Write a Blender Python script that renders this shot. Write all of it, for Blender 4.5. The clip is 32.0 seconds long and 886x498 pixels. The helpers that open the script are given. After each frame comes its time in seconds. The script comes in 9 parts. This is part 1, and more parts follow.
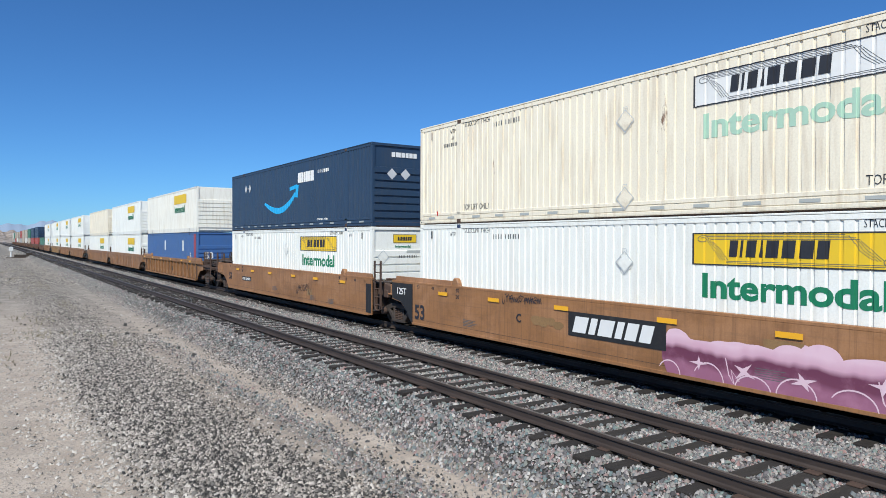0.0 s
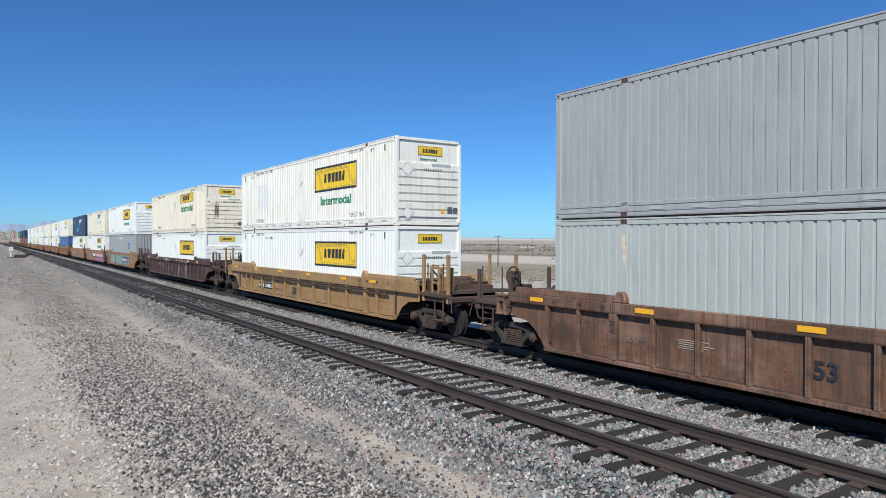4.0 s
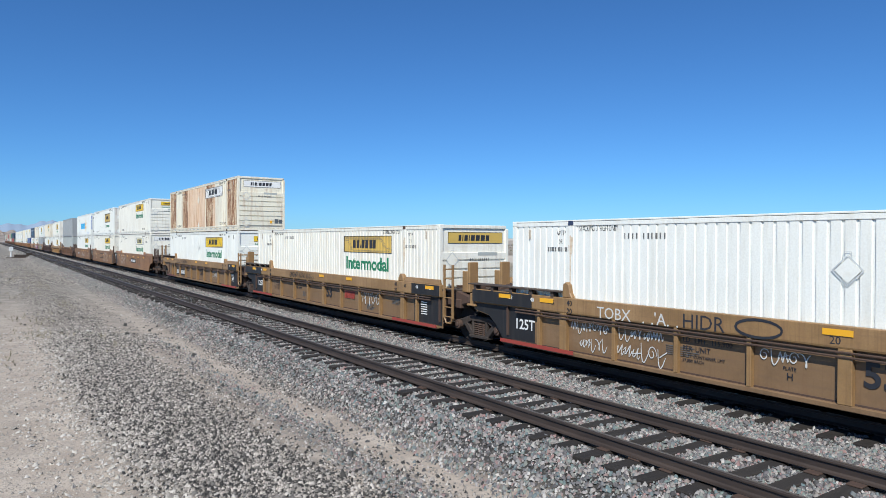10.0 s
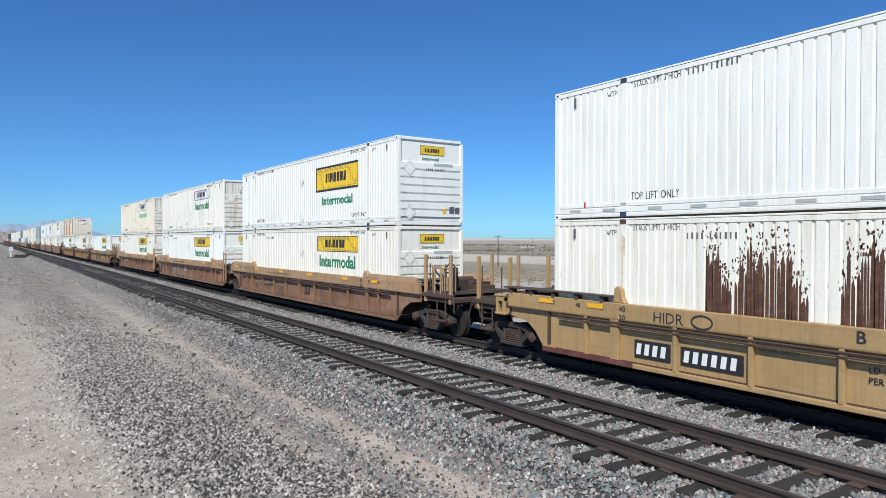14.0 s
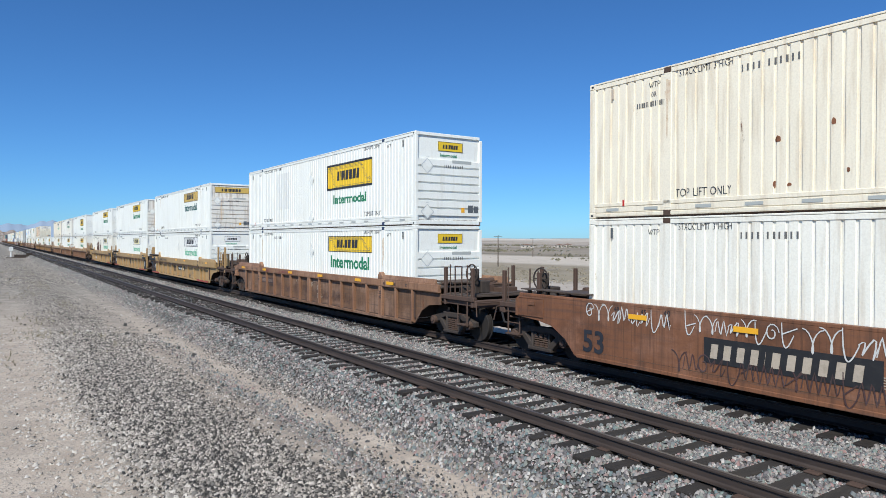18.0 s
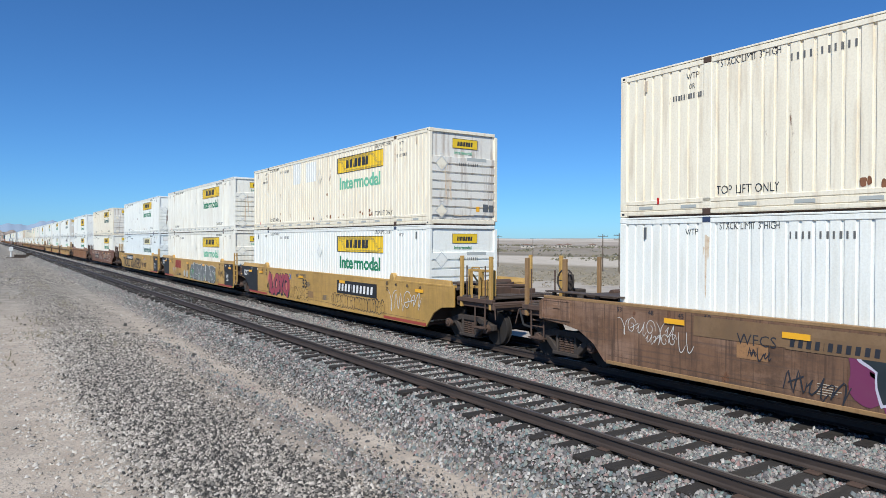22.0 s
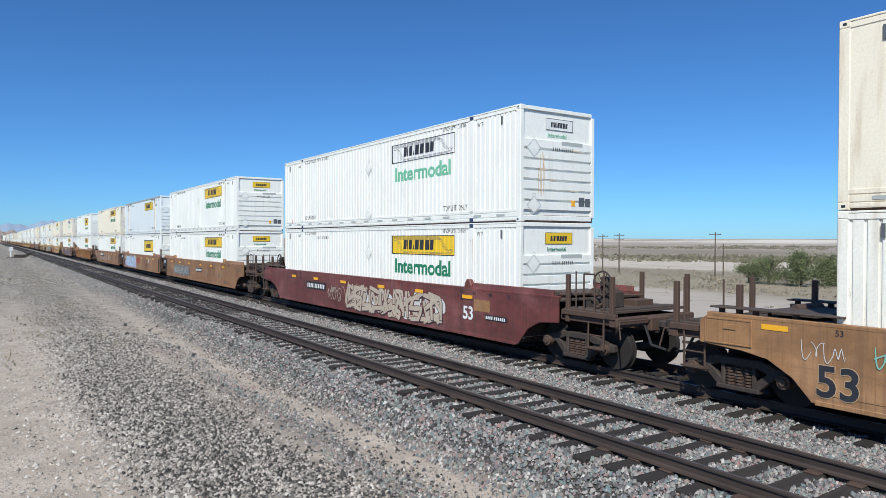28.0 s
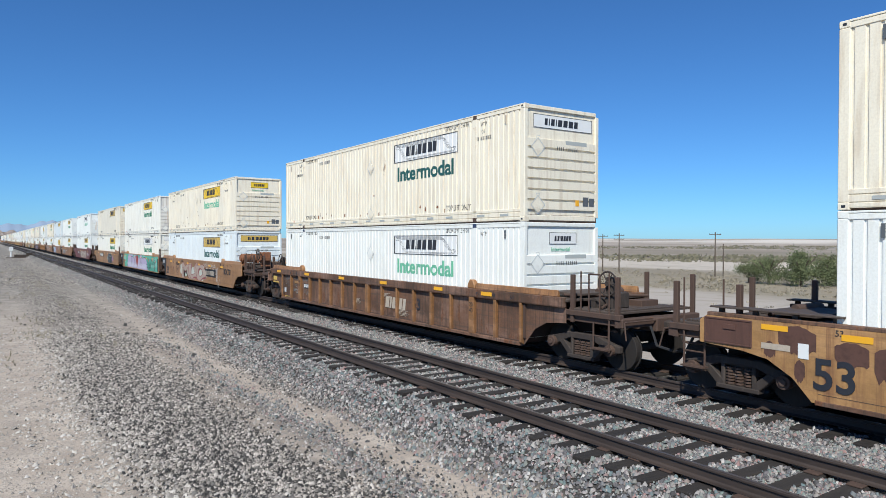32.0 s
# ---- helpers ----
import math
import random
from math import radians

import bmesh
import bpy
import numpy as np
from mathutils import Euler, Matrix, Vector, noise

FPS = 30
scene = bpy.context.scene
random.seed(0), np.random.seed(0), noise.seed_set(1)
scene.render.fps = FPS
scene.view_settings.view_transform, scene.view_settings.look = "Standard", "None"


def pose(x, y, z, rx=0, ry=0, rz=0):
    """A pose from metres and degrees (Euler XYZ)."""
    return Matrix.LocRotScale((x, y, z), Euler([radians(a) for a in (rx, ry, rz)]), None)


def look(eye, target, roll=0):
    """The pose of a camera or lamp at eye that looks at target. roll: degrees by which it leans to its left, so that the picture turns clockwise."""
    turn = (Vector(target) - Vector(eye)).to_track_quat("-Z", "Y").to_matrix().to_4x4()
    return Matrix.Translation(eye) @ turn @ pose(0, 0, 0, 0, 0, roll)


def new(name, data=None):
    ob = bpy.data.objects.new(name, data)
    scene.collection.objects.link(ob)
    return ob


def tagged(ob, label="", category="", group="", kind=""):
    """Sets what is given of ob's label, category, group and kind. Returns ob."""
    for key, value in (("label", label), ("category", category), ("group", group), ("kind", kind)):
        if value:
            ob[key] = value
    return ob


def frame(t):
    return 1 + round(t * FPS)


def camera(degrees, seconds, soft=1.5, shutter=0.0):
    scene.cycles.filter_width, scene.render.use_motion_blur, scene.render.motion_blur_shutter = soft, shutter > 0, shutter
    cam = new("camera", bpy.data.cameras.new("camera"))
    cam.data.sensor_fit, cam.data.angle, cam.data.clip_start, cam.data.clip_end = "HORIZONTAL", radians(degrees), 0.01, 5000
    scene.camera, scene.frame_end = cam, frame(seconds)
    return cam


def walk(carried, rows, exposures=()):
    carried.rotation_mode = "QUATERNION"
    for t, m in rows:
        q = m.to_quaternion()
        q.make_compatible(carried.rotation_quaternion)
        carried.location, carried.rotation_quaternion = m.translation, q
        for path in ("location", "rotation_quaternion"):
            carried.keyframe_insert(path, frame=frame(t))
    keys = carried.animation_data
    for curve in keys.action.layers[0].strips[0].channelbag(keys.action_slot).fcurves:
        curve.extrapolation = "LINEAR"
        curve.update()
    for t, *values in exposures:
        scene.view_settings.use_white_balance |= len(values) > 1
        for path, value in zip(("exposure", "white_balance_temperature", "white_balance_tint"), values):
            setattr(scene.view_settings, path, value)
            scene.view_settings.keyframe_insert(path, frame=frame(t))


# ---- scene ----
cam = camera(66.22, 32.0, soft=0.45)
EYE = (0.0, 0.0, 2.685)
VIEW = (math.sin(0.5893), math.cos(0.5893), -0.0127)
STAND = look(EYE, tuple(e + 10 * v for e, v in zip(EYE, VIEW)), 0.14)
walk(cam, [(0.0, STAND), (32.0, STAND)], exposures=[(0.0, 0.12, 6350, 5), (32.0, 0.12, 6350, 5)])

# ---- world and sun ----
TO_SUN = Vector((-0.53, -0.46, 0.715)).normalized()
world = bpy.data.worlds.new("sky")
scene.world = world
world.use_nodes = True
wt = world.node_tree
sky = wt.nodes.new("ShaderNodeTexSky")
sky.sky_type = "NISHITA"
sky.sun_disc = False
sky.sun_elevation = math.asin(TO_SUN.z)
sky.sun_rotation = math.atan2(TO_SUN.x, TO_SUN.y)
sky.altitude = 900
sky.air_density, sky.dust_density, sky.ozone_density = 0.85, 0.45, 6.0
tint = wt.nodes.new("ShaderNodeMix")
tint.data_type, tint.blend_type = "RGBA", "MULTIPLY"
tint.inputs[0].default_value = 1.0
tint.inputs[7].default_value = (0.61, 0.97, 1.29, 1)
wt.links.new(sky.outputs[0], tint.inputs[6])
wt.links.new(tint.outputs[2], wt.nodes["Background"].inputs[0])
wt.nodes["Background"].inputs[1].default_value = 0.086
sun = new("sun", bpy.data.lights.new("sun", "SUN"))
sun.data.energy, sun.data.angle, sun.data.color = 4.7, radians(0.53), (1.0, 0.955, 0.89)
sun.matrix_world = look((-40, -35, 60), tuple(Vector((-40, -35, 60)) - TO_SUN))


# ---- materials ----
def material(name, rough=0.6, metal=0.0):
    m = bpy.data.materials.new(name)
    m.use_nodes = True
    nt = m.node_tree
    b = nt.nodes["Principled BSDF"]
    b.inputs["Roughness"].default_value = rough
    b.inputs["Metallic"].default_value = metal
    return m, nt, b


def node(nt, kind, **sets):
    n = nt.nodes.new(kind)
    for k, v in sets.items():
        n.inputs[k.replace("_", " ")].default_value = v
    return n


def ramp(nt, fac, stops):
    n = nt.nodes.new("ShaderNodeValToRGB")
    el = n.color_ramp.elements
    el[0].position, el[0].color = stops[0][0], (*stops[0][1], 1)
    el[1].position, el[1].color = stops[-1][0], (*stops[-1][1], 1)
    for p, c in stops[1:-1]:
        el.new(p).color = (*c, 1)
    nt.links.new(fac, n.inputs[0])
    return n.outputs[0]


def mix(nt, fac, a, b, mode="MIX"):
    n = nt.nodes.new("ShaderNodeMix")
    n.data_type, n.blend_type = "RGBA", mode
    for socket, v in ((n.inputs[0], fac), (n.inputs[6], a), (n.inputs[7], b)):
        if isinstance(v, (int, float)):
            socket.default_value = v
        elif isinstance(v, tuple):
            socket.default_value = (*v, 1)
        else:
            nt.links.new(v, socket)
    return n.outputs[2]


def noise_at(nt, coords, scale, detail=5.0, stretch=None, rough=0.6):
    n = node(nt, "ShaderNodeTexNoise", Scale=scale, Detail=detail, Roughness=rough)
    if stretch:
        mp = nt.nodes.new("ShaderNodeMapping")
        mp.inputs["Scale"].default_value = stretch
        nt.links.new(coords, mp.inputs[0])
        coords = mp.outputs[0]
    nt.links.new(coords, n.inputs["Vector"])
    return n.outputs[0]


def bump(nt, b, height, strength=0.3, distance=0.02):
    n = node(nt, "ShaderNodeBump", Strength=strength, Distance=distance)
    nt.links.new(height, n.inputs["Height"])
    nt.links.new(n.outputs[0], b.inputs["Normal"])


G0, G1 = (0, 0, 0), (1, 1, 1)


def coords_of(nt):
    """Object coordinates, for stains of real size."""
    tc = nt.nodes.new("ShaderNodeTexCoord")
    return tc.outputs["Object"]


def painted(name, base, grime=(0.25, 0.2, 0.15), dirt=0.35, rust=0.0, rough=0.45, streak=1.0, wear=0.0, seed=0.0):
    """Painted steel: vertical grime streaks, blotches, rust spots."""
    m, nt, b = material(name, rough)
    co = coords_of(nt)
    mp = nt.nodes.new("ShaderNodeMapping")
    mp.inputs["Location"].default_value = (seed * 3.1, seed * 7.7, seed)
    nt.links.new(co, mp.inputs[0])
    co = mp.outputs[0]
    streaks = noise_at(nt, co, 2.2, 6, (3, 3, 0.28 / streak))
    blotch = noise_at(nt, co, 0.7, 4)
    fine = noise_at(nt, co, 28, 3)
    c = mix(nt, ramp(nt, blotch, [(0.42, G0), (0.62, (0.6,) * 3)]), base, tuple(v * 0.93 for v in base))
    if wear:
        faded = noise_at(nt, co, 0.55, 7, (1, 0.8, 1.6), 0.65)
        c = mix(nt, ramp(nt, faded, [(0.5, G0), (0.6, (0.7 * wear,) * 3)]), c, tuple(v * 1.25 + 0.045 for v in base))
        dark = noise_at(nt, co, 1.0, 9, (1, 0.7, 0.9), 0.72)
        c = mix(nt, ramp(nt, dark, [(0.48, G0), (0.62, (0.85 * wear,) * 3)]), c, tuple(v * 0.5 for v in base))
        scuff = noise_at(nt, co, 3.0, 8, (1, 0.12, 5.0), 0.7)
        c = mix(nt, ramp(nt, scuff, [(0.53, G0), (0.64, (0.5 * wear,) * 3)]), c, tuple(v * 0.6 + 0.03 for v in grime))
        drip = noise_at(nt, co, 7.0, 6, (3, 3, 0.09), 0.6)
        c = mix(nt, ramp(nt, drip, [(0.53, G0), (0.64, (0.6 * wear,) * 3)]), c, tuple(v * 0.7 for v in grime))
    f = ramp(nt, streaks, [(0.5, G0), (0.68, (dirt,) * 3)])
    c = mix(nt, f, c, grime)
    c = mix(nt, ramp(nt, fine, [(0.35, (0.12,) * 3), (0.6, G0)]), c, tuple(v * 0.6 for v in grime))
    if rust > 0:
        spot = noise_at(nt, co, 1.3, 8, (1.6, 1.6, 0.5), 0.7)
        lo = 0.72 - 0.3 * rust
        f = ramp(nt, spot, [(lo, G0), (lo + 0.05, (0.9,) * 3)])
        c = mix(nt, f, c, ramp(nt, fine, [(0.3, (0.07, 0.028, 0.014)), (0.7, (0.22, 0.09, 0.04))]))
        r = nt.nodes.new("ShaderNodeMapRange")
        nt.links.new(f, r.inputs[0])
        r.inputs[3].default_value, r.inputs[4].default_value = rough, 0.9
        nt.links.new(r.outputs[0], b.inputs["Roughness"])
    nt.links.new(c, b.inputs["Base Color"])
    bump(nt, b, fine, 0.08, 0.01)
    return m


M = {}
M["white"] = painted("white_paint", (0.865, 0.87, 0.815), (0.58, 0.54, 0.44), 0.27, 0.05)
M["white2"] = painted("worn_white_paint", (0.875, 0.85, 0.755), (0.52, 0.43, 0.31), 0.38, 0.17, seed=2)
M["cream"] = painted("cream_white_paint", (0.88, 0.805, 0.645), (0.54, 0.42, 0.28), 0.44, 0.2, seed=5)
M["pale"] = painted("pale_blue_white_paint", (0.79, 0.835, 0.83), (0.5, 0.5, 0.48), 0.22, seed=7)
M["rusty"] = painted("rusted_cream_paint", (0.83, 0.785, 0.64), (0.5, 0.33, 0.2), 0.55, 0.22, seed=9)
def make_rust_wash():
    m, nt, b = material("rust_washed_paint", 0.8)
    co = coords_of(nt)
    s1 = noise_at(nt, co, 5.0, 8, (4, 4, 0.12), 0.7)
    s2 = noise_at(nt, co, 1.1, 5, (1.5, 1.5, 0.3))
    c = ramp(nt, s1, [(0.3, (0.80, 0.70, 0.56)), (0.48, (0.68, 0.47, 0.31)), (0.6, (0.40, 0.19, 0.09)), (0.75, (0.20, 0.085, 0.04))])
    c = mix(nt, ramp(nt, s2, [(0.4, (0.7,) * 3), (0.6, G0)]), c, (0.76, 0.62, 0.47))
    nt.links.new(c, b.inputs["Base Color"])
    return m


def make_rust_field():
    m, nt, b = material("flaking_rust_field", 0.85)
    co = coords_of(nt)
    s1 = noise_at(nt, co, 4.0, 9, (2.6, 2.6, 0.22), 0.72)
    s2 = noise_at(nt, co, 22.0, 5, (1, 1, 0.35))
    c = ramp(nt, s1, [(0.40, (0.78, 0.68, 0.50)), (0.47, (0.62, 0.44, 0.28)), (0.52, (0.27, 0.12, 0.055)), (0.62, (0.10, 0.045, 0.025))])
    c = mix(nt, ramp(nt, s2, [(0.45, G0), (0.62, (0.7,) * 3)]), c, (0.17, 0.08, 0.045))
    nt.links.new(c, b.inputs["Base Color"])
    bump(nt, b, s2, 0.3, 0.01)
    return m


M["rustfield"] = make_rust_field()
M["rustwash"] = make_rust_wash()
M["rust"] = painted("rust", (0.24, 0.10, 0.05), (0.07, 0.03, 0.015), 0.8, 0.3, 0.9, seed=4)
M["rustdark"] = painted("dark_flaking_rust", (0.085, 0.038, 0.026), (0.2, 0.09, 0.05), 0.7, 0.25, 0.9, seed=14)
M["rubbed"] = painted("rubbed_grey_white_paint", (0.72, 0.725, 0.69), (0.85, 0.85, 0.79), 0.9, streak=2.0, seed=29)
M["grimerun"] = painted("dark_grime_run", (0.16, 0.115, 0.085), (0.4, 0.33, 0.26), 0.6, 0.0, 0.9, seed=18)
M["runstain"] = painted("thin_rust_stain", (0.72, 0.6, 0.45), (0.5, 0.3, 0.17), 0.7, 0.12, 0.8, seed=16)
M["grey"] = painted("grey_paint", (0.36, 0.37, 0.37), (0.25, 0.24, 0.22), 0.4, seed=3)
M["palegrey"] = painted("pale_green_grey_paint", (0.44, 0.465, 0.44), (0.3, 0.29, 0.26), 0.4, seed=31)
M["navy"] = painted("navy_paint", (0.022, 0.05, 0.10), (0.07, 0.075, 0.08), 0.3, seed=3)
M["blue"] = painted("blue_paint", (0.05, 0.13, 0.33), (0.1, 0.12, 0.15), 0.3, seed=6)
M["dirty_white"] = painted("dirty_white_paint", (0.74, 0.72, 0.66), (0.32, 0.24, 0.16), 0.6, 0.2, seed=8)
M["endgrime"] = painted("grimy_rear_wall_paint", (0.79, 0.755, 0.68), (0.30, 0.19, 0.11), 0.6, 0.1, seed=12)
M["green"] = painted("green_paint", (0.03, 0.17, 0.11), seed=1)
M["red"] = painted("red_paint", (0.38, 0.05, 0.04), seed=1)
M["tan"] = painted("tan_paint", (0.5, 0.42, 0.33), seed=1)
M["brown"] = painted("brown_car_paint", (0.305, 0.152, 0.067), (0.16, 0.085, 0.045), 0.6, 0.06, 0.55, wear=0.8, seed=1)
M["tawny"] = painted("tawny_car_paint", (0.335, 0.16, 0.065), (0.2, 0.1, 0.05), 0.5, 0.03, 0.5, wear=0.6, seed=11)
M["cocoa"] = painted("cocoa_car_paint", (0.275, 0.145, 0.083), (0.14, 0.08, 0.045), 0.6, 0.1, 0.6, wear=0.9, seed=19)
M["rustpost"] = painted("rust_blotched_cream_paint", (0.78, 0.70, 0.58), (0.4, 0.2, 0.1), 0.7, 0.62, seed=21)
M["dullbrown"] = painted("dull_brown_car_paint", (0.275, 0.139, 0.06), (0.13, 0.07, 0.038), 0.5, 0.06, 0.6, wear=0.62, seed=13)
M["tan_car"] = painted("faded_brown_car_paint", (0.355, 0.187, 0.082), (0.2, 0.11, 0.06), 0.5, 0.05, 0.55, wear=0.65, seed=2)
M["maroon"] = painted("dark_maroon_car_paint", (0.085, 0.042, 0.038), (0.05, 0.035, 0.03), 0.6, 0.1, 0.6, wear=0.9, seed=3)
M["wine"] = painted("wine_red_car_paint", (0.17, 0.045, 0.04), (0.09, 0.045, 0.035), 0.6, 0.05, 0.55, wear=0.9, seed=8)
M["tanpatch"] = painted("tan_touch_up_paint", (0.47, 0.335, 0.2), (0.3, 0.2, 0.12), 0.4, seed=33)
M["orange"] = painted("orange_car_paint", (0.32, 0.155, 0.06), (0.16, 0.08, 0.04), 0.7, 0.1, 0.55, wear=0.9, seed=4)
M["gold"] = painted("gold_car_paint", (0.31, 0.185, 0.08), (0.22, 0.12, 0.06), 0.5, 0.03, 0.5, wear=0.5, seed=5)
M["straw"] = painted("straw_gold_car_paint", (0.36, 0.215, 0.09), (0.2, 0.11, 0.05), 0.5, 0.03, 0.5, wear=0.6, seed=17)
M["marigold"] = painted("marigold_car_paint", (0.43, 0.235, 0.09), (0.2, 0.09, 0.045), 0.7, 0.2, 0.55, wear=0.7, seed=23)
M["paletan"] = painted("pale_tan_car_paint", (0.42, 0.265, 0.14), (0.26, 0.15, 0.085), 0.5, 0.04, 0.55, wear=0.5, seed=35)
M["golddust"] = painted("dusty_gold_car_paint", (0.22, 0.134, 0.068), (0.2, 0.115, 0.06), 0.5, 0.04, 0.6, wear=0.45, seed=15)
M["sandgold"] = painted("sandy_gold_car_paint", (0.425, 0.277, 0.124), (0.26, 0.155, 0.07), 0.4, 0.03, 0.55, wear=0.35, seed=27)
M["yellow_car"] = painted("yellow_car_paint", (0.49, 0.295, 0.08), (0.34, 0.19, 0.07), 0.35, 0.0, 0.45, wear=0.5, seed=6)
M["rustcar"] = painted("rusty_brown_car_paint", (0.175, 0.088, 0.052), (0.06, 0.042, 0.028), 0.7, 0.45, 0.75, wear=1.1, seed=7)
M["umbercar"] = painted("umber_car_paint", (0.2, 0.107, 0.06), (0.08, 0.045, 0.03), 0.6, 0.35, 0.7, wear=1.1, seed=37)
M["copper"] = painted("copper_brown_car_paint", (0.30, 0.162, 0.092), (0.16, 0.075, 0.045), 0.6, 0.1, 0.6, wear=0.9, seed=39)
M["redbrown"] = painted("red_brown_car_paint", (0.215, 0.09, 0.043), (0.1, 0.05, 0.03), 0.6, 0.1, 0.6, wear=0.9, seed=9)
M["black"] = painted("black_paint", (0.018, 0.018, 0.02), (0.05, 0.045, 0.04), 0.4, rough=0.6)
M["wheeliron"] = painted("dark_wheel_iron", (0.02, 0.016, 0.014), (0.045, 0.033, 0.027), 0.5, 0.1, 0.8)
M["iron"] = painted("dusty_cast_iron", (0.04, 0.03, 0.025), (0.09, 0.068, 0.056), 0.5, 0.1, 0.85, streak=0.3)
M["steelrust"] = painted("rusted_steel", (0.085, 0.05, 0.036), (0.05, 0.035, 0.028), 0.6, 0.2, 0.8)
M["deck"] = painted("grey_deck_steel", (0.075, 0.054, 0.043), (0.045, 0.034, 0.028), 0.6, 0.15, 0.8)


def plain(name, col, rough=0.55, metal=0.0):
    """A small painted mark, with a little fading."""
    m, nt, b = material(name, rough, metal)
    f = noise_at(nt, coords_of(nt), 3.0, 6)
    c = mix(nt, ramp(nt, f, [(0.35, G0), (0.8, (0.55,) * 3)]), col, tuple(v * 0.8 + 0.03 for v in col))
    nt.links.new(c, b.inputs["Base Color"])
    return m


M["signyellow"] = plain("sign_yellow", (0.80, 0.53, 0.02))
M["gold_sign"] = plain("faded_sign_yellow", (0.62, 0.42, 0.10))
M["paleyellow"] = plain("pale_faded_yellow", (0.74, 0.66, 0.34))
M["ink"] = plain("black_ink", (0.02, 0.022, 0.03))
M["ink2"] = plain("faded_ink", (0.12, 0.12, 0.12))
M["wordgreen"] = plain("word_green", (0.01, 0.19, 0.09))
M["fadegreen"] = plain("faded_word_green", (0.16, 0.46, 0.30))
M["palegreen"] = plain("pale_word_green", (0.42, 0.62, 0.48))
M["wordteal"] = plain("word_dark_teal", (0.01, 0.09, 0.085))
M["signwhite"] = plain("sign_white", (0.78, 0.78, 0.76))
M["signgrey"] = plain("placard_grey", (0.55, 0.56, 0.57))
M["dkgrey"] = plain("placard_dark_grey", (0.10, 0.11, 0.12))
M["reflector"] = plain("reflector_yellow", (0.85, 0.42, 0.02), 0.35)
M["limegreen"] = plain("lime_green", (0.22, 0.55, 0.12))
M["skyblue"] = plain("sign_sky_blue", (0.02, 0.40, 0.75))
M["signblue"] = plain("sign_blue", (0.01, 0.14, 0.55))
M["sparkyellow"] = plain("spark_yellow", (0.95, 0.50, 0.02))
M["redmark"] = plain("red_mark", (0.5, 0.02, 0.015))
M["signred"] = plain("sign_dull_red", (0.33, 0.05, 0.035))
M["plum"] = plain("spray_plum", (0.17, 0.03, 0.09))
M["teal"] = plain("spray_teal", (0.24, 0.375, 0.37))
M["mint"] = plain("spray_mint", (0.10, 0.42, 0.30))
M["lilac"] = plain("spray_lilac", (0.45, 0.38, 0.52))
M["redpink"] = plain("spray_raspberry", (0.33, 0.055, 0.075))
M["dkteal"] = plain("spray_dark_teal", (0.016, 0.024, 0.03))
M["paleblue"] = plain("spray_pale_blue", (0.42, 0.56, 0.70))
M["palemint"] = plain("spray_pale_mint", (0.22, 0.50, 0.40))
M["palelilac"] = plain("spray_pale_lilac", (0.52, 0.50, 0.58))
M["spraywhite"] = plain("spray_white", (0.62, 0.61, 0.58))
M["spraygrey"] = plain("spray_grey", (0.15, 0.158, 0.155))
M["sprayblue"] = plain("spray_blue", (0.28, 0.42, 0.62))
M["greymark"] = plain("grey_rail_mark", (0.42, 0.44, 0.42))
M["rimgrey"] = plain("holder_rim_grey", (0.58, 0.60, 0.60))
# the thin shadow line of the side fold, given as a dark colour
M["seamline"] = plain("dark_seam", (0.10, 0.06, 0.035))
M["dustmark"] = plain("dusty_grey_spray", (0.27, 0.20, 0.155))
M["oxred"] = plain("spray_ox_red", (0.24, 0.045, 0.05))
M["salmon"] = plain("spray_dull_salmon", (0.40, 0.30, 0.24))
M["celadon"] = plain("spray_celadon", (0.50, 0.53, 0.45))
M["leafgreen"] = plain("spray_leaf_green", (0.09, 0.25, 0.12))
M["mauve"] = plain("spray_mauve", (0.36, 0.17, 0.27))
M["handblue"] = plain("fitting_blue", (0.03, 0.05, 0.11))


def make_pink_fade():
    """Sprayed field: mauve foot, soft plum middle, pale pink crown."""
    m, nt, b = material("pink_fade_spray", 0.55)
    co = nt.nodes.new("ShaderNodeTexCoord").outputs["Object"]
    sep = nt.nodes.new("ShaderNodeSeparateXYZ")
    nt.links.new(co, sep.inputs[0])
    wave = nt.nodes.new("ShaderNodeMath")
    wave.operation = "MULTIPLY_ADD"
    nt.links.new(noise_at(nt, co, 1.1, 3, (1, 0.3, 1)), wave.inputs[0])
    wave.inputs[1].default_value = 0.42
    nt.links.new(sep.outputs[1], wave.inputs[2])
    c = ramp(nt, wave.outputs[0], [(0.42, (0.32, 0.125, 0.2)), (0.54, (0.16, 0.045, 0.085)), (0.70, (0.15, 0.04, 0.08)), (0.8, (0.62, 0.37, 0.46)), (0.95, (0.74, 0.51, 0.59))])
    c = mix(nt, ramp(nt, noise_at(nt, co, 2.4, 4), [(0.5, G0), (0.75, (0.35,) * 3)]), c, (0.6, 0.3, 0.42))
    nt.links.new(c, b.inputs["Base Color"])
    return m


M["pinkfade"] = make_pink_fade()


def make_rail_material():
    m, nt, b = material("rail_steel", 0.6, 0.0)
    co = nt.nodes.new("ShaderNodeTexCoord").outputs["Object"]
    f = noise_at(nt, co, 9, 6, (1, 0.15, 1))
    c = ramp(nt, f, [(0.3, (0.031, 0.022, 0.0185)), (0.7, (0.06, 0.043, 0.035))])
    nt.links.new(c, b.inputs["Base Color"])
    bump(nt, b, noise_at(nt, co, 60, 3), 0.2, 0.005)
    return m


M["rail"] = make_rail_material()
M["railtop"] = plain("worn_rail_top", (0.12, 0.10, 0.09), 0.45, 0.5)


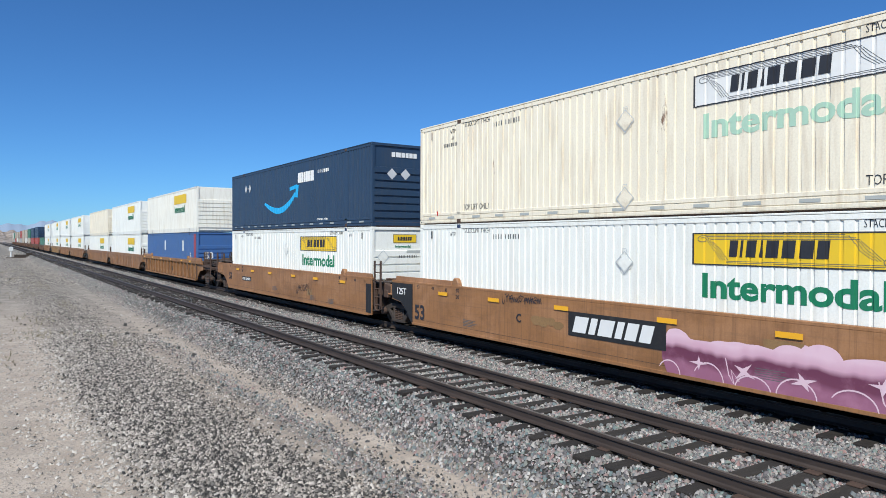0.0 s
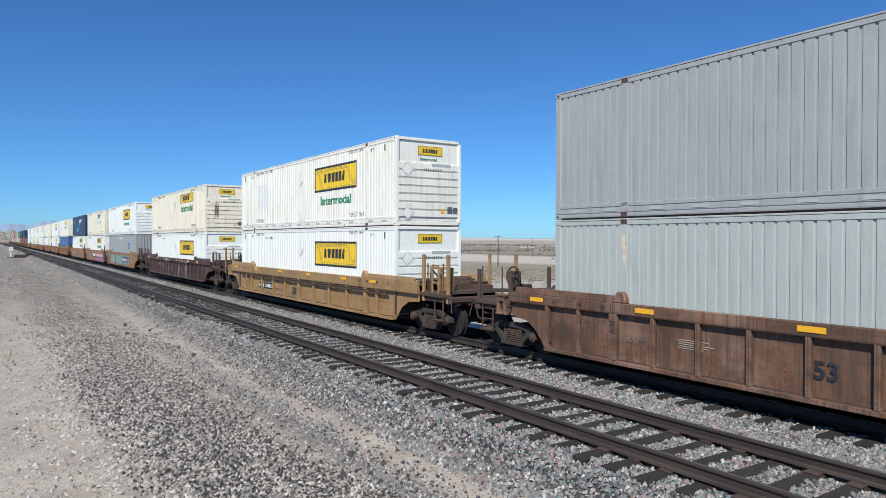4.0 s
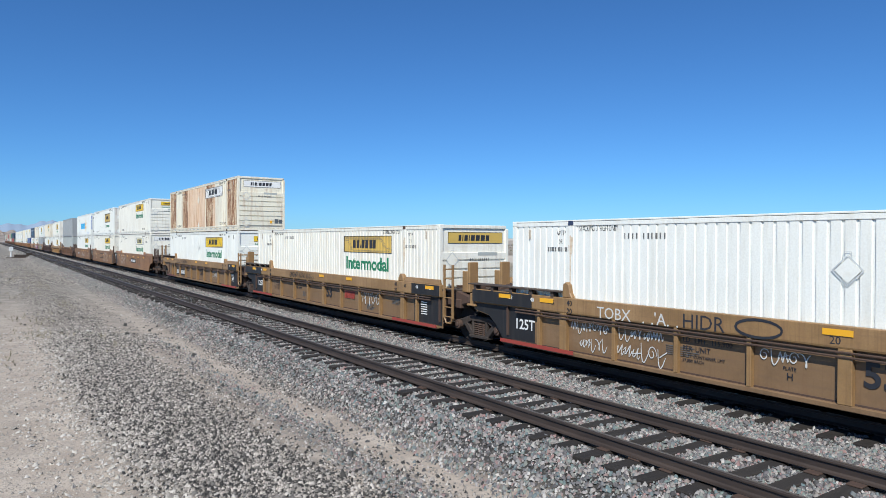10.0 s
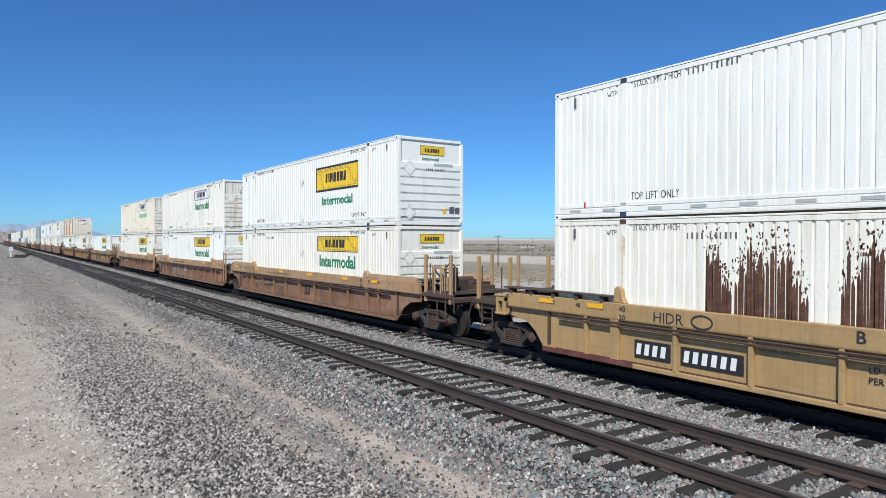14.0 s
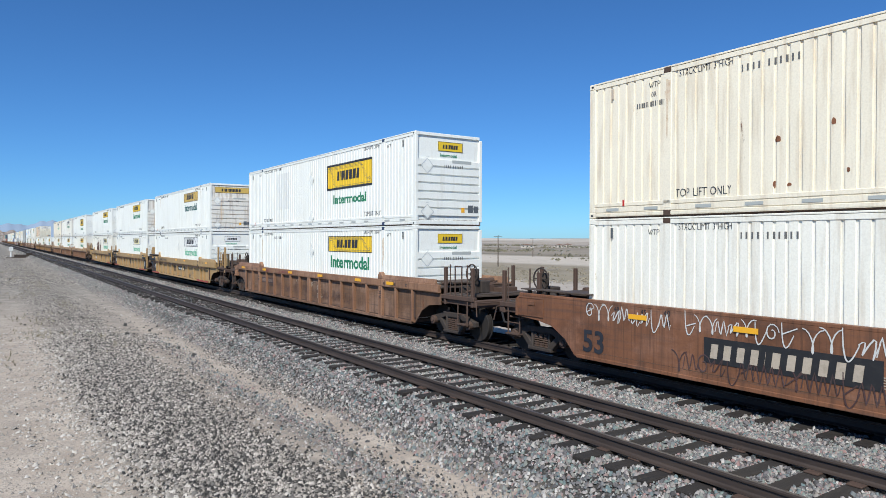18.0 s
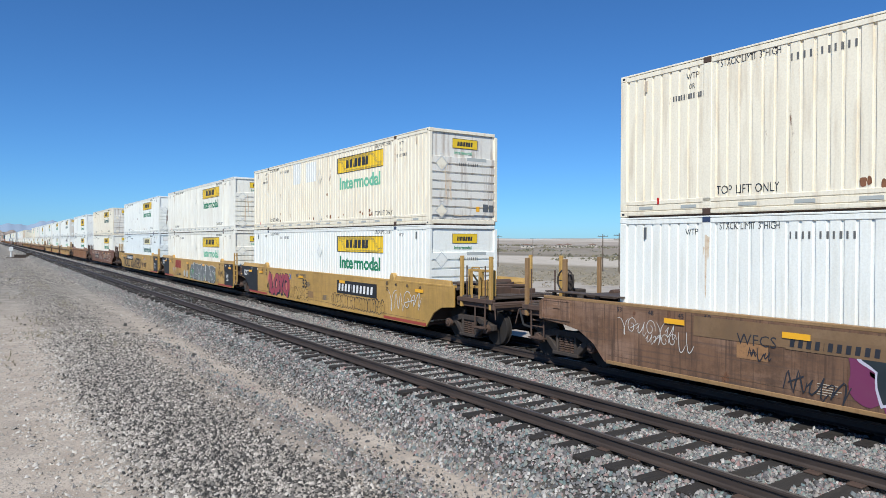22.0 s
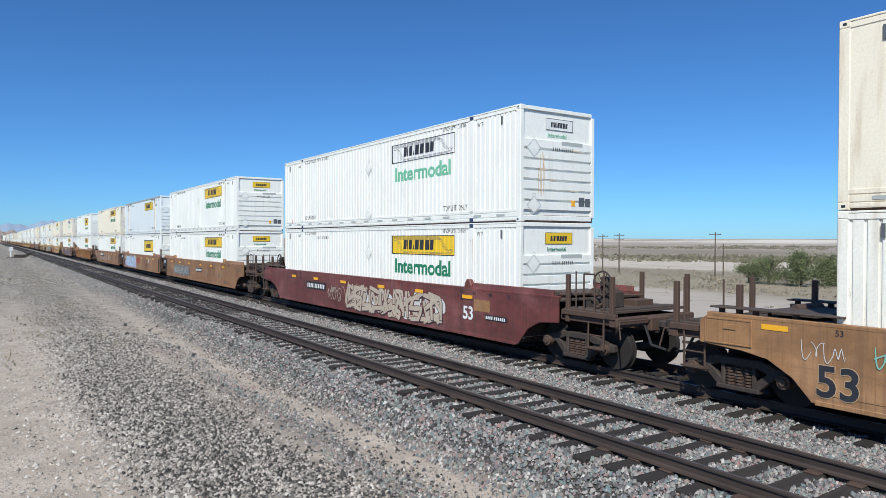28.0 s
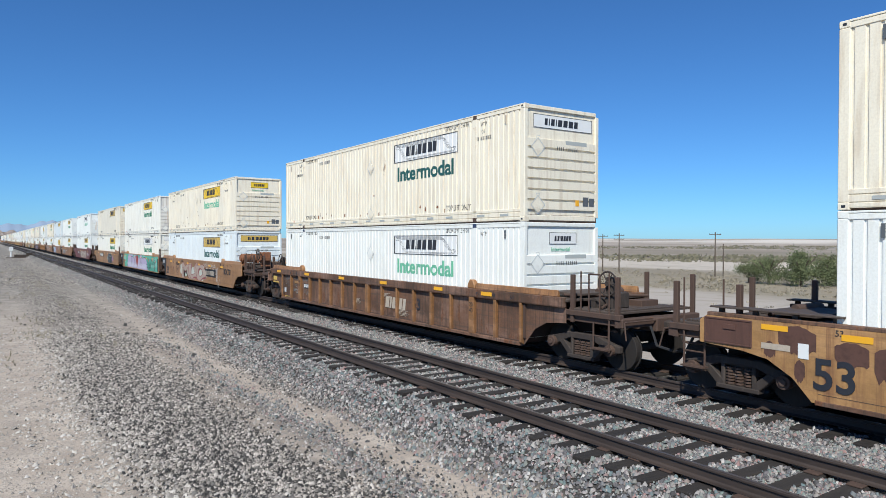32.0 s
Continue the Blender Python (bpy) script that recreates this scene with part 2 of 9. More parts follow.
def make_tie_material():
    m, nt, b = material("creosoted_timber", 0.85)
    co = nt.nodes.new("ShaderNodeTexCoord").outputs["Object"]
    rnd = nt.nodes.new("ShaderNodeObjectInfo").outputs["Random"]
    grain = noise_at(nt, co, 14, 7, (0.12, 1, 1))
    c = ramp(nt, grain, [(0.3, (0.01, 0.008, 0.007)), (0.75, (0.034, 0.027, 0.023))])
    c = mix(nt, ramp(nt, rnd, [(0.0, G0), (1.0, (0.4,) * 3)]), c, (0.032, 0.025, 0.021))
    nt.links.new(c, b.inputs["Base Color"])
    bump(nt, b, grain, 0.6, 0.02)
    return m


M["tie"] = make_tie_material()


def make_stone_material(name, stops):
    m, nt, b = material(name, 0.9)
    g = nt.nodes.new("ShaderNodeNewGeometry")
    c = ramp(nt, g.outputs["Random Per Island"], stops)
    co = nt.nodes.new("ShaderNodeTexCoord").outputs["Object"]
    f = noise_at(nt, co, 35, 4)
    c = mix(nt, ramp(nt, f, [(0.35, (0.3,) * 3), (0.65, G0)]), c, (0.14, 0.13, 0.12))
    nt.links.new(c, b.inputs["Base Color"])
    return m


M["pebble"] = make_stone_material("sand_pebble", [(0.0, (0.22, 0.19, 0.16)), (0.5, (0.37, 0.325, 0.275)), (1.0, (0.5, 0.45, 0.39))])
M["ballast"] = make_stone_material("ballast_stone", [(0.0, (0.04, 0.038, 0.04)), (0.12, (0.10, 0.095, 0.10)), (0.24, (0.17, 0.155, 0.16)), (0.36, (0.12, 0.178, 0.185)), (0.48, (0.305, 0.176, 0.165)), (0.6, (0.16, 0.212, 0.19)), (0.74, (0.28, 0.245, 0.235)), (0.9, (0.35, 0.325, 0.305)), (1.0, (0.52, 0.49, 0.46))])
M["dustgravel"] = make_stone_material("dusty_gravel_stone", [(0.0, (0.015, 0.015, 0.015)), (0.25, (0.07, 0.065, 0.06)), (0.42, (0.2, 0.178, 0.16)), (0.65, (0.34, 0.3, 0.265)), (1.0, (0.54, 0.49, 0.44))])
M["palegravel"] = make_stone_material("pale_dusty_stone", [(0.0, (0.22, 0.2, 0.18)), (0.3, (0.33, 0.295, 0.26)), (0.6, (0.43, 0.39, 0.345)), (1.0, (0.6, 0.56, 0.515))])
M["gravel"] = make_stone_material("old_gravel_stone", [(0.0, (0.008, 0.008, 0.009)), (0.33, (0.03, 0.028, 0.027)), (0.43, (0.135, 0.124, 0.116)), (0.6, (0.255, 0.228, 0.203)), (0.82, (0.415, 0.37, 0.33)), (1.0, (0.62, 0.565, 0.51))])


def make_ground_material():
    m, nt, b = material("desert_ground", 0.95)
    pos = nt.nodes.new("ShaderNodeNewGeometry").outputs["Position"]
    sep = nt.nodes.new("ShaderNodeSeparateXYZ")
    nt.links.new(pos, sep.inputs[0])
    wob = noise_at(nt, pos, 0.55, 6)
    add = nt.nodes.new("ShaderNodeMath")
    add.operation = "MULTIPLY_ADD"
    nt.links.new(wob, add.inputs[0])
    add.inputs[1].default_value = 0.5
    drift = nt.nodes.new("ShaderNodeMapRange")
    nt.links.new(sep.outputs[1], drift.inputs[0])
    drift.inputs[1].default_value, drift.inputs[2].default_value = 8.5, 15.0
    drift.inputs[3].default_value, drift.inputs[4].default_value = -0.2, 0.13
    moved = nt.nodes.new("ShaderNodeMath")
    nt.links.new(sep.outputs[0], moved.inputs[0])
    nt.links.new(drift.outputs[0], moved.inputs[1])
    nt.links.new(moved.outputs[0], add.inputs[2])
    scaled = nt.nodes.new("ShaderNodeMapRange")
    nt.links.new(add.outputs[0], scaled.inputs[0])
    scaled.inputs[1].default_value, scaled.inputs[2].default_value = 0.0, 20.0
    k = 1 / 20
    grav = ramp(nt, scaled.outputs[0], [(1.6 * k, G0), (2.4 * k, G1), (4.0 * k, G1), (4.5 * k, (0.12,) * 3), (4.8 * k, (0.55,) * 3), (5.1 * k, (0.5,) * 3), (5.35 * k, (0.05,) * 3), (5.75 * k, (0.08,) * 3), (6.15 * k, G1), (15.2 * k, G1), (16.4 * k, G0)])
    heap = nt.nodes.new("ShaderNodeMapRange")
    nt.links.new(sep.outputs[1], heap.inputs[0])
    heap.inputs[1].default_value, heap.inputs[2].default_value = 10.5, 21.0
    heap.inputs[3].default_value, heap.inputs[4].default_value = 0.95, 0.55
    bed = nt.nodes.new("ShaderNodeMapRange")
    nt.links.new(sep.outputs[0], bed.inputs[0])
    bed.inputs[1].default_value, bed.inputs[2].default_value = 5.6, 6.0
    thick = nt.nodes.new("ShaderNodeMath")
    thick.operation = "MAXIMUM"
    nt.links.new(heap.outputs[0], thick.inputs[0])
    nt.links.new(bed.outputs[0], thick.inputs[1])
    lies = nt.nodes.new("ShaderNodeMath")
    lies.operation = "MULTIPLY"
    nt.links.new(grav, lies.inputs[0])
    nt.links.new(thick.outputs[0], lies.inputs[1])
    grav = lies.outputs[0]
    sand_f = noise_at(nt, pos, 1.2, 9)
    sand = ramp(nt, sand_f, [(0.35, (0.345, 0.282, 0.227)), (0.65, (0.49, 0.412, 0.34))])
    grit = node(nt, "ShaderNodeTexVoronoi", Scale=26.0)
    nt.links.new(pos, grit.inputs["Vector"])
    gs = nt.nodes.new("ShaderNodeSeparateColor")
    nt.links.new(grit.outputs["Color"], gs.inputs[0])
    sand = mix(nt, ramp(nt, gs.outputs[0], [(0.72, G0), (0.78, (0.6,) * 3)]), sand, (0.28, 0.25, 0.22))
    vor = node(nt, "ShaderNodeTexVoronoi", Scale=15.0)
    nt.links.new(pos, vor.inputs["Vector"])
    vs = nt.nodes.new("ShaderNodeSeparateColor")
    nt.links.new(vor.outputs["Color"], vs.inputs[0])
    # gravel bed: shade between the stones is painted in, darkest along the cell gaps
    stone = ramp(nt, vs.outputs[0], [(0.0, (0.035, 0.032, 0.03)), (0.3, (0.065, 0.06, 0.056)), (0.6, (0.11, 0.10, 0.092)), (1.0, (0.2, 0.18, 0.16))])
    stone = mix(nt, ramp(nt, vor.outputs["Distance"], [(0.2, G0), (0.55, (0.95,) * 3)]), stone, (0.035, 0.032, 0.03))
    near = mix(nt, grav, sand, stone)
    # desert beyond the line: a dirt road, brush, pale flats, then grey-brown plain
    patch = noise_at(nt, pos, 0.02, 8, (1, 0.6, 1))
    tuft = noise_at(nt, pos, 0.25, 7)
    away = nt.nodes.new("ShaderNodeMath")
    away.operation = "MULTIPLY_ADD"
    nt.links.new(patch, away.inputs[0])
    away.inputs[1].default_value = 60.0
    nt.links.new(sep.outputs[0], away.inputs[2])
    band = nt.nodes.new("ShaderNodeMapRange")
    nt.links.new(away.outputs[0], band.inputs[0])
    band.inputs[1].default_value, band.inputs[2].default_value = 0.0, 1000.0
    far = ramp(nt, band.outputs[0], [(0.03, (0.40, 0.345, 0.29)), (0.095, (0.43, 0.37, 0.31)), (0.11, (0.28, 0.235, 0.165)), (0.165, (0.30, 0.25, 0.18)), (0.18, (0.50, 0.435, 0.36)), (0.25, (0.52, 0.45, 0.375)), (0.265, (0.17, 0.14, 0.10)), (0.30, (0.33, 0.275, 0.215)), (0.45, (0.25, 0.205, 0.155)), (0.6, (0.37, 0.31, 0.25)), (0.8, (0.27, 0.225, 0.18)), (1.0, (0.40, 0.335, 0.275))])
    strip = noise_at(nt, pos, 0.012, 6, (1, 0.25, 1))
    far = mix(nt, ramp(nt, strip, [(0.5, G0), (0.56, (0.55,) * 3)]), far, (0.21, 0.175, 0.12))
    far = mix(nt, ramp(nt, tuft, [(0.52, G0), (0.62, (0.3,) * 3)]), far, (0.17, 0.15, 0.09))
    # pale sand hills towards the skyline
    beyond = nt.nodes.new("ShaderNodeMapRange")
    nt.links.new(sep.outputs[0], beyond.inputs[0])
    beyond.inputs[1].default_value, beyond.inputs[2].default_value = 1150.0, 1700.0
    dune = noise_at(nt, pos, 0.0016, 7, (0.7, 1, 1), 0.6)
    pale = nt.nodes.new("ShaderNodeMath")
    pale.operation = "MULTIPLY"
    nt.links.new(ramp(nt, dune, [(0.45, G0), (0.53, (0.85,) * 3)]), pale.inputs[0])
    nt.links.new(beyond.outputs[0], pale.inputs[1])
    far = mix(nt, pale.outputs[0], far, (0.68, 0.61, 0.53))
    side = nt.nodes.new("ShaderNodeMapRange")
    nt.links.new(sep.outputs[0], side.inputs[0])
    side.inputs[1].default_value, side.inputs[2].default_value = 16.0, 22.0
    yfar = nt.nodes.new("ShaderNodeMapRange")
    nt.links.new(sep.outputs[1], yfar.inputs[0])
    yfar.inputs[1].default_value, yfar.inputs[2].default_value = 26.0, 52.0
    yfar.inputs[4].default_value = 0.75
    verge = ramp(nt, noise_at(nt, pos, 1.6, 9, None, 0.75), [(0.38, (0.10, 0.09, 0.075)), (0.5, (0.20, 0.185, 0.16)), (0.62, (0.36, 0.33, 0.29))])
    near = mix(nt, yfar.outputs[0], near, verge)
    c = mix(nt, side.outputs[0], near, far)
    lside = nt.nodes.new("ShaderNodeMapRange")
    nt.links.new(sep.outputs[0], lside.inputs[0])
    lside.inputs[1].default_value, lside.inputs[2].default_value = -6.0, -20.0
    c = mix(nt, lside.outputs[0], c, far)
    hill = nt.nodes.new("ShaderNodeMapRange")
    nt.links.new(sep.outputs[1], hill.inputs[0])
    hill.inputs[1].default_value, hill.inputs[2].default_value = 420.0, 800.0
    scrub = ramp(nt, noise_at(nt, pos, 0.05, 9, None, 0.7), [(0.42, (0.16, 0.135, 0.10)), (0.52, (0.33, 0.27, 0.225)), (0.62, (0.43, 0.36, 0.30))])
    ahead = nt.nodes.new("ShaderNodeMapRange")
    nt.links.new(sep.outputs[0], ahead.inputs[0])
    ahead.inputs[1].default_value, ahead.inputs[2].default_value = 330.0, 150.0
    both = nt.nodes.new("ShaderNodeMath")
    both.operation = "MULTIPLY"
    nt.links.new(hill.outputs[0], both.inputs[0])
    nt.links.new(ahead.outputs[0], both.inputs[1])
    c = mix(nt, both.outputs[0], c, scrub)
    nt.links.new(c, b.inputs["Base Color"])
    h = mix(nt, grav, noise_at(nt, pos, 22, 4), vor.outputs["Distance"])
    bump(nt, b, h, 0.5, 0.04)
    return m


M["ground"] = make_ground_material()


def make_leaf_material(name, a, bcol):
    m, nt, b = material(name, 0.8)
    g = nt.nodes.new("ShaderNodeNewGeometry")
    c = ramp(nt, g.outputs["Random Per Island"], [(0.0, a), (1.0, bcol)])
    nt.links.new(c, b.inputs["Base Color"])
    return m


M["leaf"] = make_leaf_material("tree_leaves", (0.06, 0.08, 0.035), (0.19, 0.215, 0.095))
M["brush"] = make_leaf_material("dry_brush", (0.20, 0.175, 0.12), (0.38, 0.33, 0.24))
M["farbrush"] = make_leaf_material("far_brush_leaves", (0.10, 0.095, 0.06), (0.20, 0.18, 0.12))
M["bark"] = plain("bark", (0.11, 0.085, 0.06), 0.9)
M["pole"] = plain("weathered_pole_wood", (0.10, 0.075, 0.055), 0.9)
# far mountains: the blue of the distance haze is put into their base colour
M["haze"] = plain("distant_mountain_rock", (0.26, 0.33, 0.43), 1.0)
M["spray_coral"] = plain("spray_coral", (0.55, 0.16, 0.12))
M["darkrock"] = plain("dark_rock", (0.05, 0.046, 0.043), 0.9)
M["wine_rust"] = painted("bare_rusted_steel", (0.11, 0.052, 0.038), (0.06, 0.03, 0.022), 0.6, 0.2, 0.8, seed=25)
M["umber"] = plain("umber_brush_paint", (0.045, 0.036, 0.03))
M["palepink"] = plain("spray_pale_pink", (0.74, 0.53, 0.60))
M["mesa"] = plain("pale_mesa_rock", (0.62, 0.55, 0.48), 1.0)
M["stucco"] = plain("pale_stucco", (0.45, 0.41, 0.36), 0.9)
M["roofing"] = plain("brown_roofing", (0.2, 0.13, 0.1), 0.9)
M["glass"] = plain("window_dark_glass", (0.03, 0.035, 0.04), 0.1)
M["signal"] = plain("signal_silver", (0.62, 0.63, 0.62), 0.5)


# ---- geometry helpers ----
def box(g, x0, x1, y0, y1, z0, z1):
    vs, fs = g
    n = len(vs)
    vs += [(x0, y0, z0), (x1, y0, z0), (x1, y1, z0), (x0, y1, z0), (x0, y0, z1), (x1, y0, z1), (x1, y1, z1), (x0, y1, z1)]
    fs += [tuple(n + i for i in f) for f in ((0, 3, 2, 1), (4, 5, 6, 7), (0, 1, 5, 4), (1, 2, 6, 5), (2, 3, 7, 6), (3, 0, 4, 7))]
    return g


def prism_x(g, outline, x0, x1):
    """An outline of (y, z), drawn counter-clockwise seen from +x, pushed from x0 to x1."""
    vs, fs = g
    n, k = len(vs), len(outline)
    vs += [(x0, y, z) for y, z in outline] + [(x1, y, z) for y, z in outline]
    fs.append(tuple(n + k + i for i in range(k)))
    fs.append(tuple(n + k - 1 - i for i in range(k)))
    fs += [(n + i, n + (i + 1) % k, n + k + (i + 1) % k, n + k + i) for i in range(k)]
    return g


def prism_y(g, outline, y0, y1):
    """An outline of (x, z) pushed from y0 to y1."""
    vs, fs = g
    n, k = len(vs), len(outline)
    vs += [(x, y0, z) for x, z in outline] + [(x, y1, z) for x, z in outline]
    fs.append(tuple(n + i for i in range(k)))
    fs.append(tuple(n + 2 * k - 1 - i for i in range(k)))
    fs += [(n + (i + 1) % k, n + i, n + k + i, n + k + (i + 1) % k) for i in range(k)]
    return g


def disc_x(g, y, z, r, x0, x1, k=20, hole=0.0):
    ring = [(y + r * math.cos(2 * math.pi * i / k), z + r * math.sin(2 * math.pi * i / k)) for i in range(k)]
    if not hole:
        return prism_x(g, ring, x0, x1)
    inner = [(y + hole * math.cos(2 * math.pi * i / k), z + hole * math.sin(2 * math.pi * i / k)) for i in range(k)]
    vs, fs = g
    n = len(vs)
    vs += [(x0, *p) for p in ring] + [(x1, *p) for p in ring] + [(x0, *p) for p in inner] + [(x1, *p) for p in inner]
    for i in range(k):
        j = (i + 1) % k
        fs += [(n + i, n + j, n + k + j, n + k + i), (n + 2 * k + j, n + 2 * k + i, n + 3 * k + i, n + 3 * k + j), (n + k + i, n + k + j, n + 3 * k + j, n + 3 * k + i), (n + j, n + i, n + 2 * k + i, n + 2 * k + j)]
    return g


def rod(g, a, b, r=0.02, k=6):
    a, b = Vector(a), Vector(b)
    w = (b - a).normalized()
    u = w.cross(Vector((0.3, 0.5, 0.81))).normalized()
    v = w.cross(u)
    vs, fs = g
    n = len(vs)
    for p in (a, b):
        vs += [tuple(p + r * (math.cos(2 * math.pi * i / k) * u + math.sin(2 * math.pi * i / k) * v)) for i in range(k)]
    fs += [(n + i, n + (i + 1) % k, n + k + (i + 1) % k, n + k + i) for i in range(k)]
    fs += [tuple(n + k - 1 - i for i in range(k)), tuple(n + k + i for i in range(k))]
    return g


def torus_x(g, x, y, z, r, t, k=20, m=6):
    vs, fs = g
    n = len(vs)
    for i in range(k):
        a = 2 * math.pi * i / k
        for j in range(m):
            c = 2 * math.pi * j / m
            rr = r + t * math.cos(c)
            vs.append((x + t * math.sin(c), y + rr * math.cos(a), z + rr * math.sin(a)))
    for i in range(k):
        for j in range(m):
            fs.append((n + i * m + j, n + ((i + 1) % k) * m + j, n + ((i + 1) % k) * m + (j + 1) % m, n + i * m + (j + 1) % m))
    return g


MESHES = {}


def mesh_of(key, build, mat, bevel=0.0, smooth=False):
    """One mesh for each key and material, shared by all that look alike."""
    full = (key, mat)
    if full not in MESHES:
        g = ([], [])
        build(g)
        me = bpy.data.meshes.new(str(key if isinstance(key, str) else key[0]))
        me.from_pydata(g[0], [], g[1])
        bm = bmesh.new()
        bm.from_mesh(me)
        bmesh.ops.recalc_face_normals(bm, faces=bm.faces)
        if bevel:
            bmesh.ops.bevel(bm, geom=[e for e in bm.edges if e.is_manifold and e.calc_face_angle(0) > 0.5], offset=bevel, segments=1, affect="EDGES")
        bm.to_mesh(me)
        bm.free()
        if smooth:
            me.shade_smooth()
        me.materials.append(M[mat])
        MESHES[full] = me
    return MESHES[full]


def part(name, me, parent, label="", at=None):
    ob = new(name, me)
    ob.parent = parent
    if at is not None:
        ob.matrix_basis = at
    return tagged(ob, label, kind="stuff" if name in ("number_mark", "name_mark", "rail_dashing", "rust_pitting", "rust_stain", "scrollwork", "spray_paint", "spray_outline", "spray_shadow", "peeled_paint", "spring_nest", "word_intermodal", "small_print", "stack_stencil", "lift_stencil", "stencil", "cube_stencil", "corner_stencil") else "")


TEXTS = {}


def words(text, height, mat, fat=0.0, squeeze=1.0, align="LEFT", span=0.0):
    """A mesh of letters in the built-in font, capital height as given, lying in local xy."""
    key = (text, height, mat, fat, squeeze, align, span)
    if key not in TEXTS:
        cu = bpy.data.curves.new("letters", "FONT")
        cu.body, cu.size, cu.extrude, cu.offset, cu.resolution_u = text, height / 0.73, 0.002, fat * height, 2 if height < 0.3 else 4
        cu.align_x = align
        cu.space_word = 1.5
        tmp = bpy.data.objects.new("letters", cu)
        me = bpy.data.meshes.new_from_object(tmp)
        if span:
            xs = [v.co.x for v in me.vertices]
            squeeze = span / (max(xs) - min(xs))
        if squeeze != 1.0:
            me.transform(Matrix.Diagonal((squeeze, 1, 1, 1)))
        bpy.data.objects.remove(tmp)
        bpy.data.curves.remove(cu)
        me.materials.clear()
        me.materials.append(M[mat])
        TEXTS[key] = me
    return TEXTS[key]


def on_side(x, y, z):
    """A frame on the face turned to -x: letters run towards -y."""
    return Matrix(((0, 0, -1, x), (-1, 0, 0, y), (0, 1, 0, z), (0, 0, 0, 1)))


def on_end(x, y, z):
    """A frame on the face turned to -y: letters run towards +x."""
    return Matrix(((1, 0, 0, x), (0, 0, -1, y), (0, 1, 0, z), (0, 0, 0, 1)))


def plate(g, x0, x1, y0, y1, t=0.003):
    return box(g, x0, x1, y0, y1, -t, t)


def bars_mesh(key, mat, widths, height, gap, lean=0.0):
    """A row of plain bars where lettering cannot be shown."""
    def build(g):
        x = 0
        for w in widths:
            n = len(g[0])
            for zz in (-0.002, 0.002):
                g[0].extend([(x, 0, zz), (x + w, 0, zz), (x + w + lean, height, zz), (x + lean, height, zz)])
            g[1].extend([tuple(n + i for i in f) for f in ((3, 2, 1, 0), (4, 5, 6, 7), (0, 1, 5, 4), (1, 2, 6, 5), (2, 3, 7, 6), (3, 0, 4, 7))])
            x += w + gap
    return mesh_of(("bars", key, tuple(widths), height, gap, lean), build, mat)


def ribbon(g, pts, w, z=0.0, taper=0.6):
    """A flat painted stroke through points (x, y)."""
    vs, fs = g
    n, k = len(vs), len(pts)
    for i, (x, y) in enumerate(pts):
        a, b = pts[max(i - 1, 0)], pts[min(i + 1, k - 1)]
        dx, dy = b[0] - a[0], b[1] - a[1]
        l = math.hypot(dx, dy) or 1
        ww = w * (taper + (1 - taper) * math.sin(math.pi * (i + 0.5) / k)) / 2
        zz = z + 0.00018 * i
        vs += [(x - dy / l * ww, y + dx / l * ww, zz), (x + dy / l * ww, y - dx / l * ww, zz)]
    fs += [(n + 2 * i, n + 2 * i + 1, n + 2 * i + 3, n + 2 * i + 2) for i in range(k - 1)]
    return g


# ---- the ground ----
TRAIN_X, EMPTY_X = 12.273, 7.843
PROFILE_X = [-60, -8, 1.2, 1.9, 2.9, 3.9, 4.75, 5.7, 6.3, 6.65, 7.0, 8.7, 9.1, 9.7, 10.4, 10.9, 13.65, 13.95, 15.3, 20, 45, 90, 160, 5000]
PROFILE_Z = [-0.9, -0.8, -0.8, -0.71, -0.66, -0.75, -0.80, -0.78, -0.32, -0.235, -0.23, -0.23, -0.25, -0.33, -0.41, -0.39, -0.39, -0.48, -1.0, -1.3, -2.6, -4.4, -4.8, -4.8]


def ground_height(x, y):
    z = float(np.interp(x, PROFILE_X, PROFILE_Z))
    if x < 5.2 or x > 15:
        z += (0.01 if -1 < x < 5.2 else 0.035) * noise.noise((x * 0.8, y * 0.8, 1.0)) * min(1, abs(x - (5.2 if x < 10 else 15))) * min(1.0, max(0.0, (60 - y) / 30))
    r = math.hypot(x, y)
    if r > 700:
        bearing = math.degrees(math.atan2(x, y))
        roll = 0.5 + 0.5 * noise.noise((bearing * 0.16, r * 0.0009, 3.0)) + 0.2 * noise.noise((bearing * 0.9, r * 0.003, 8.0))
        if bearing < 4:
            crag = 8 * noise.noise((bearing * 1.7, 2.0, r * 0.002)) + 5 * noise.noise((bearing * 5.0, 7.0, r * 0.004))
            z += min(1, max(0, (r - 900) / 600)) * (13 + 14 * roll + crag) * min(1, max(0.0, (3.9 - bearing) / 2.6))
        if bearing > 4:
            z += min(1, max(0, (r - 1500) / 1500)) * (12 + 10 * roll) * min(1, (bearing - 4) / 6)
    return z


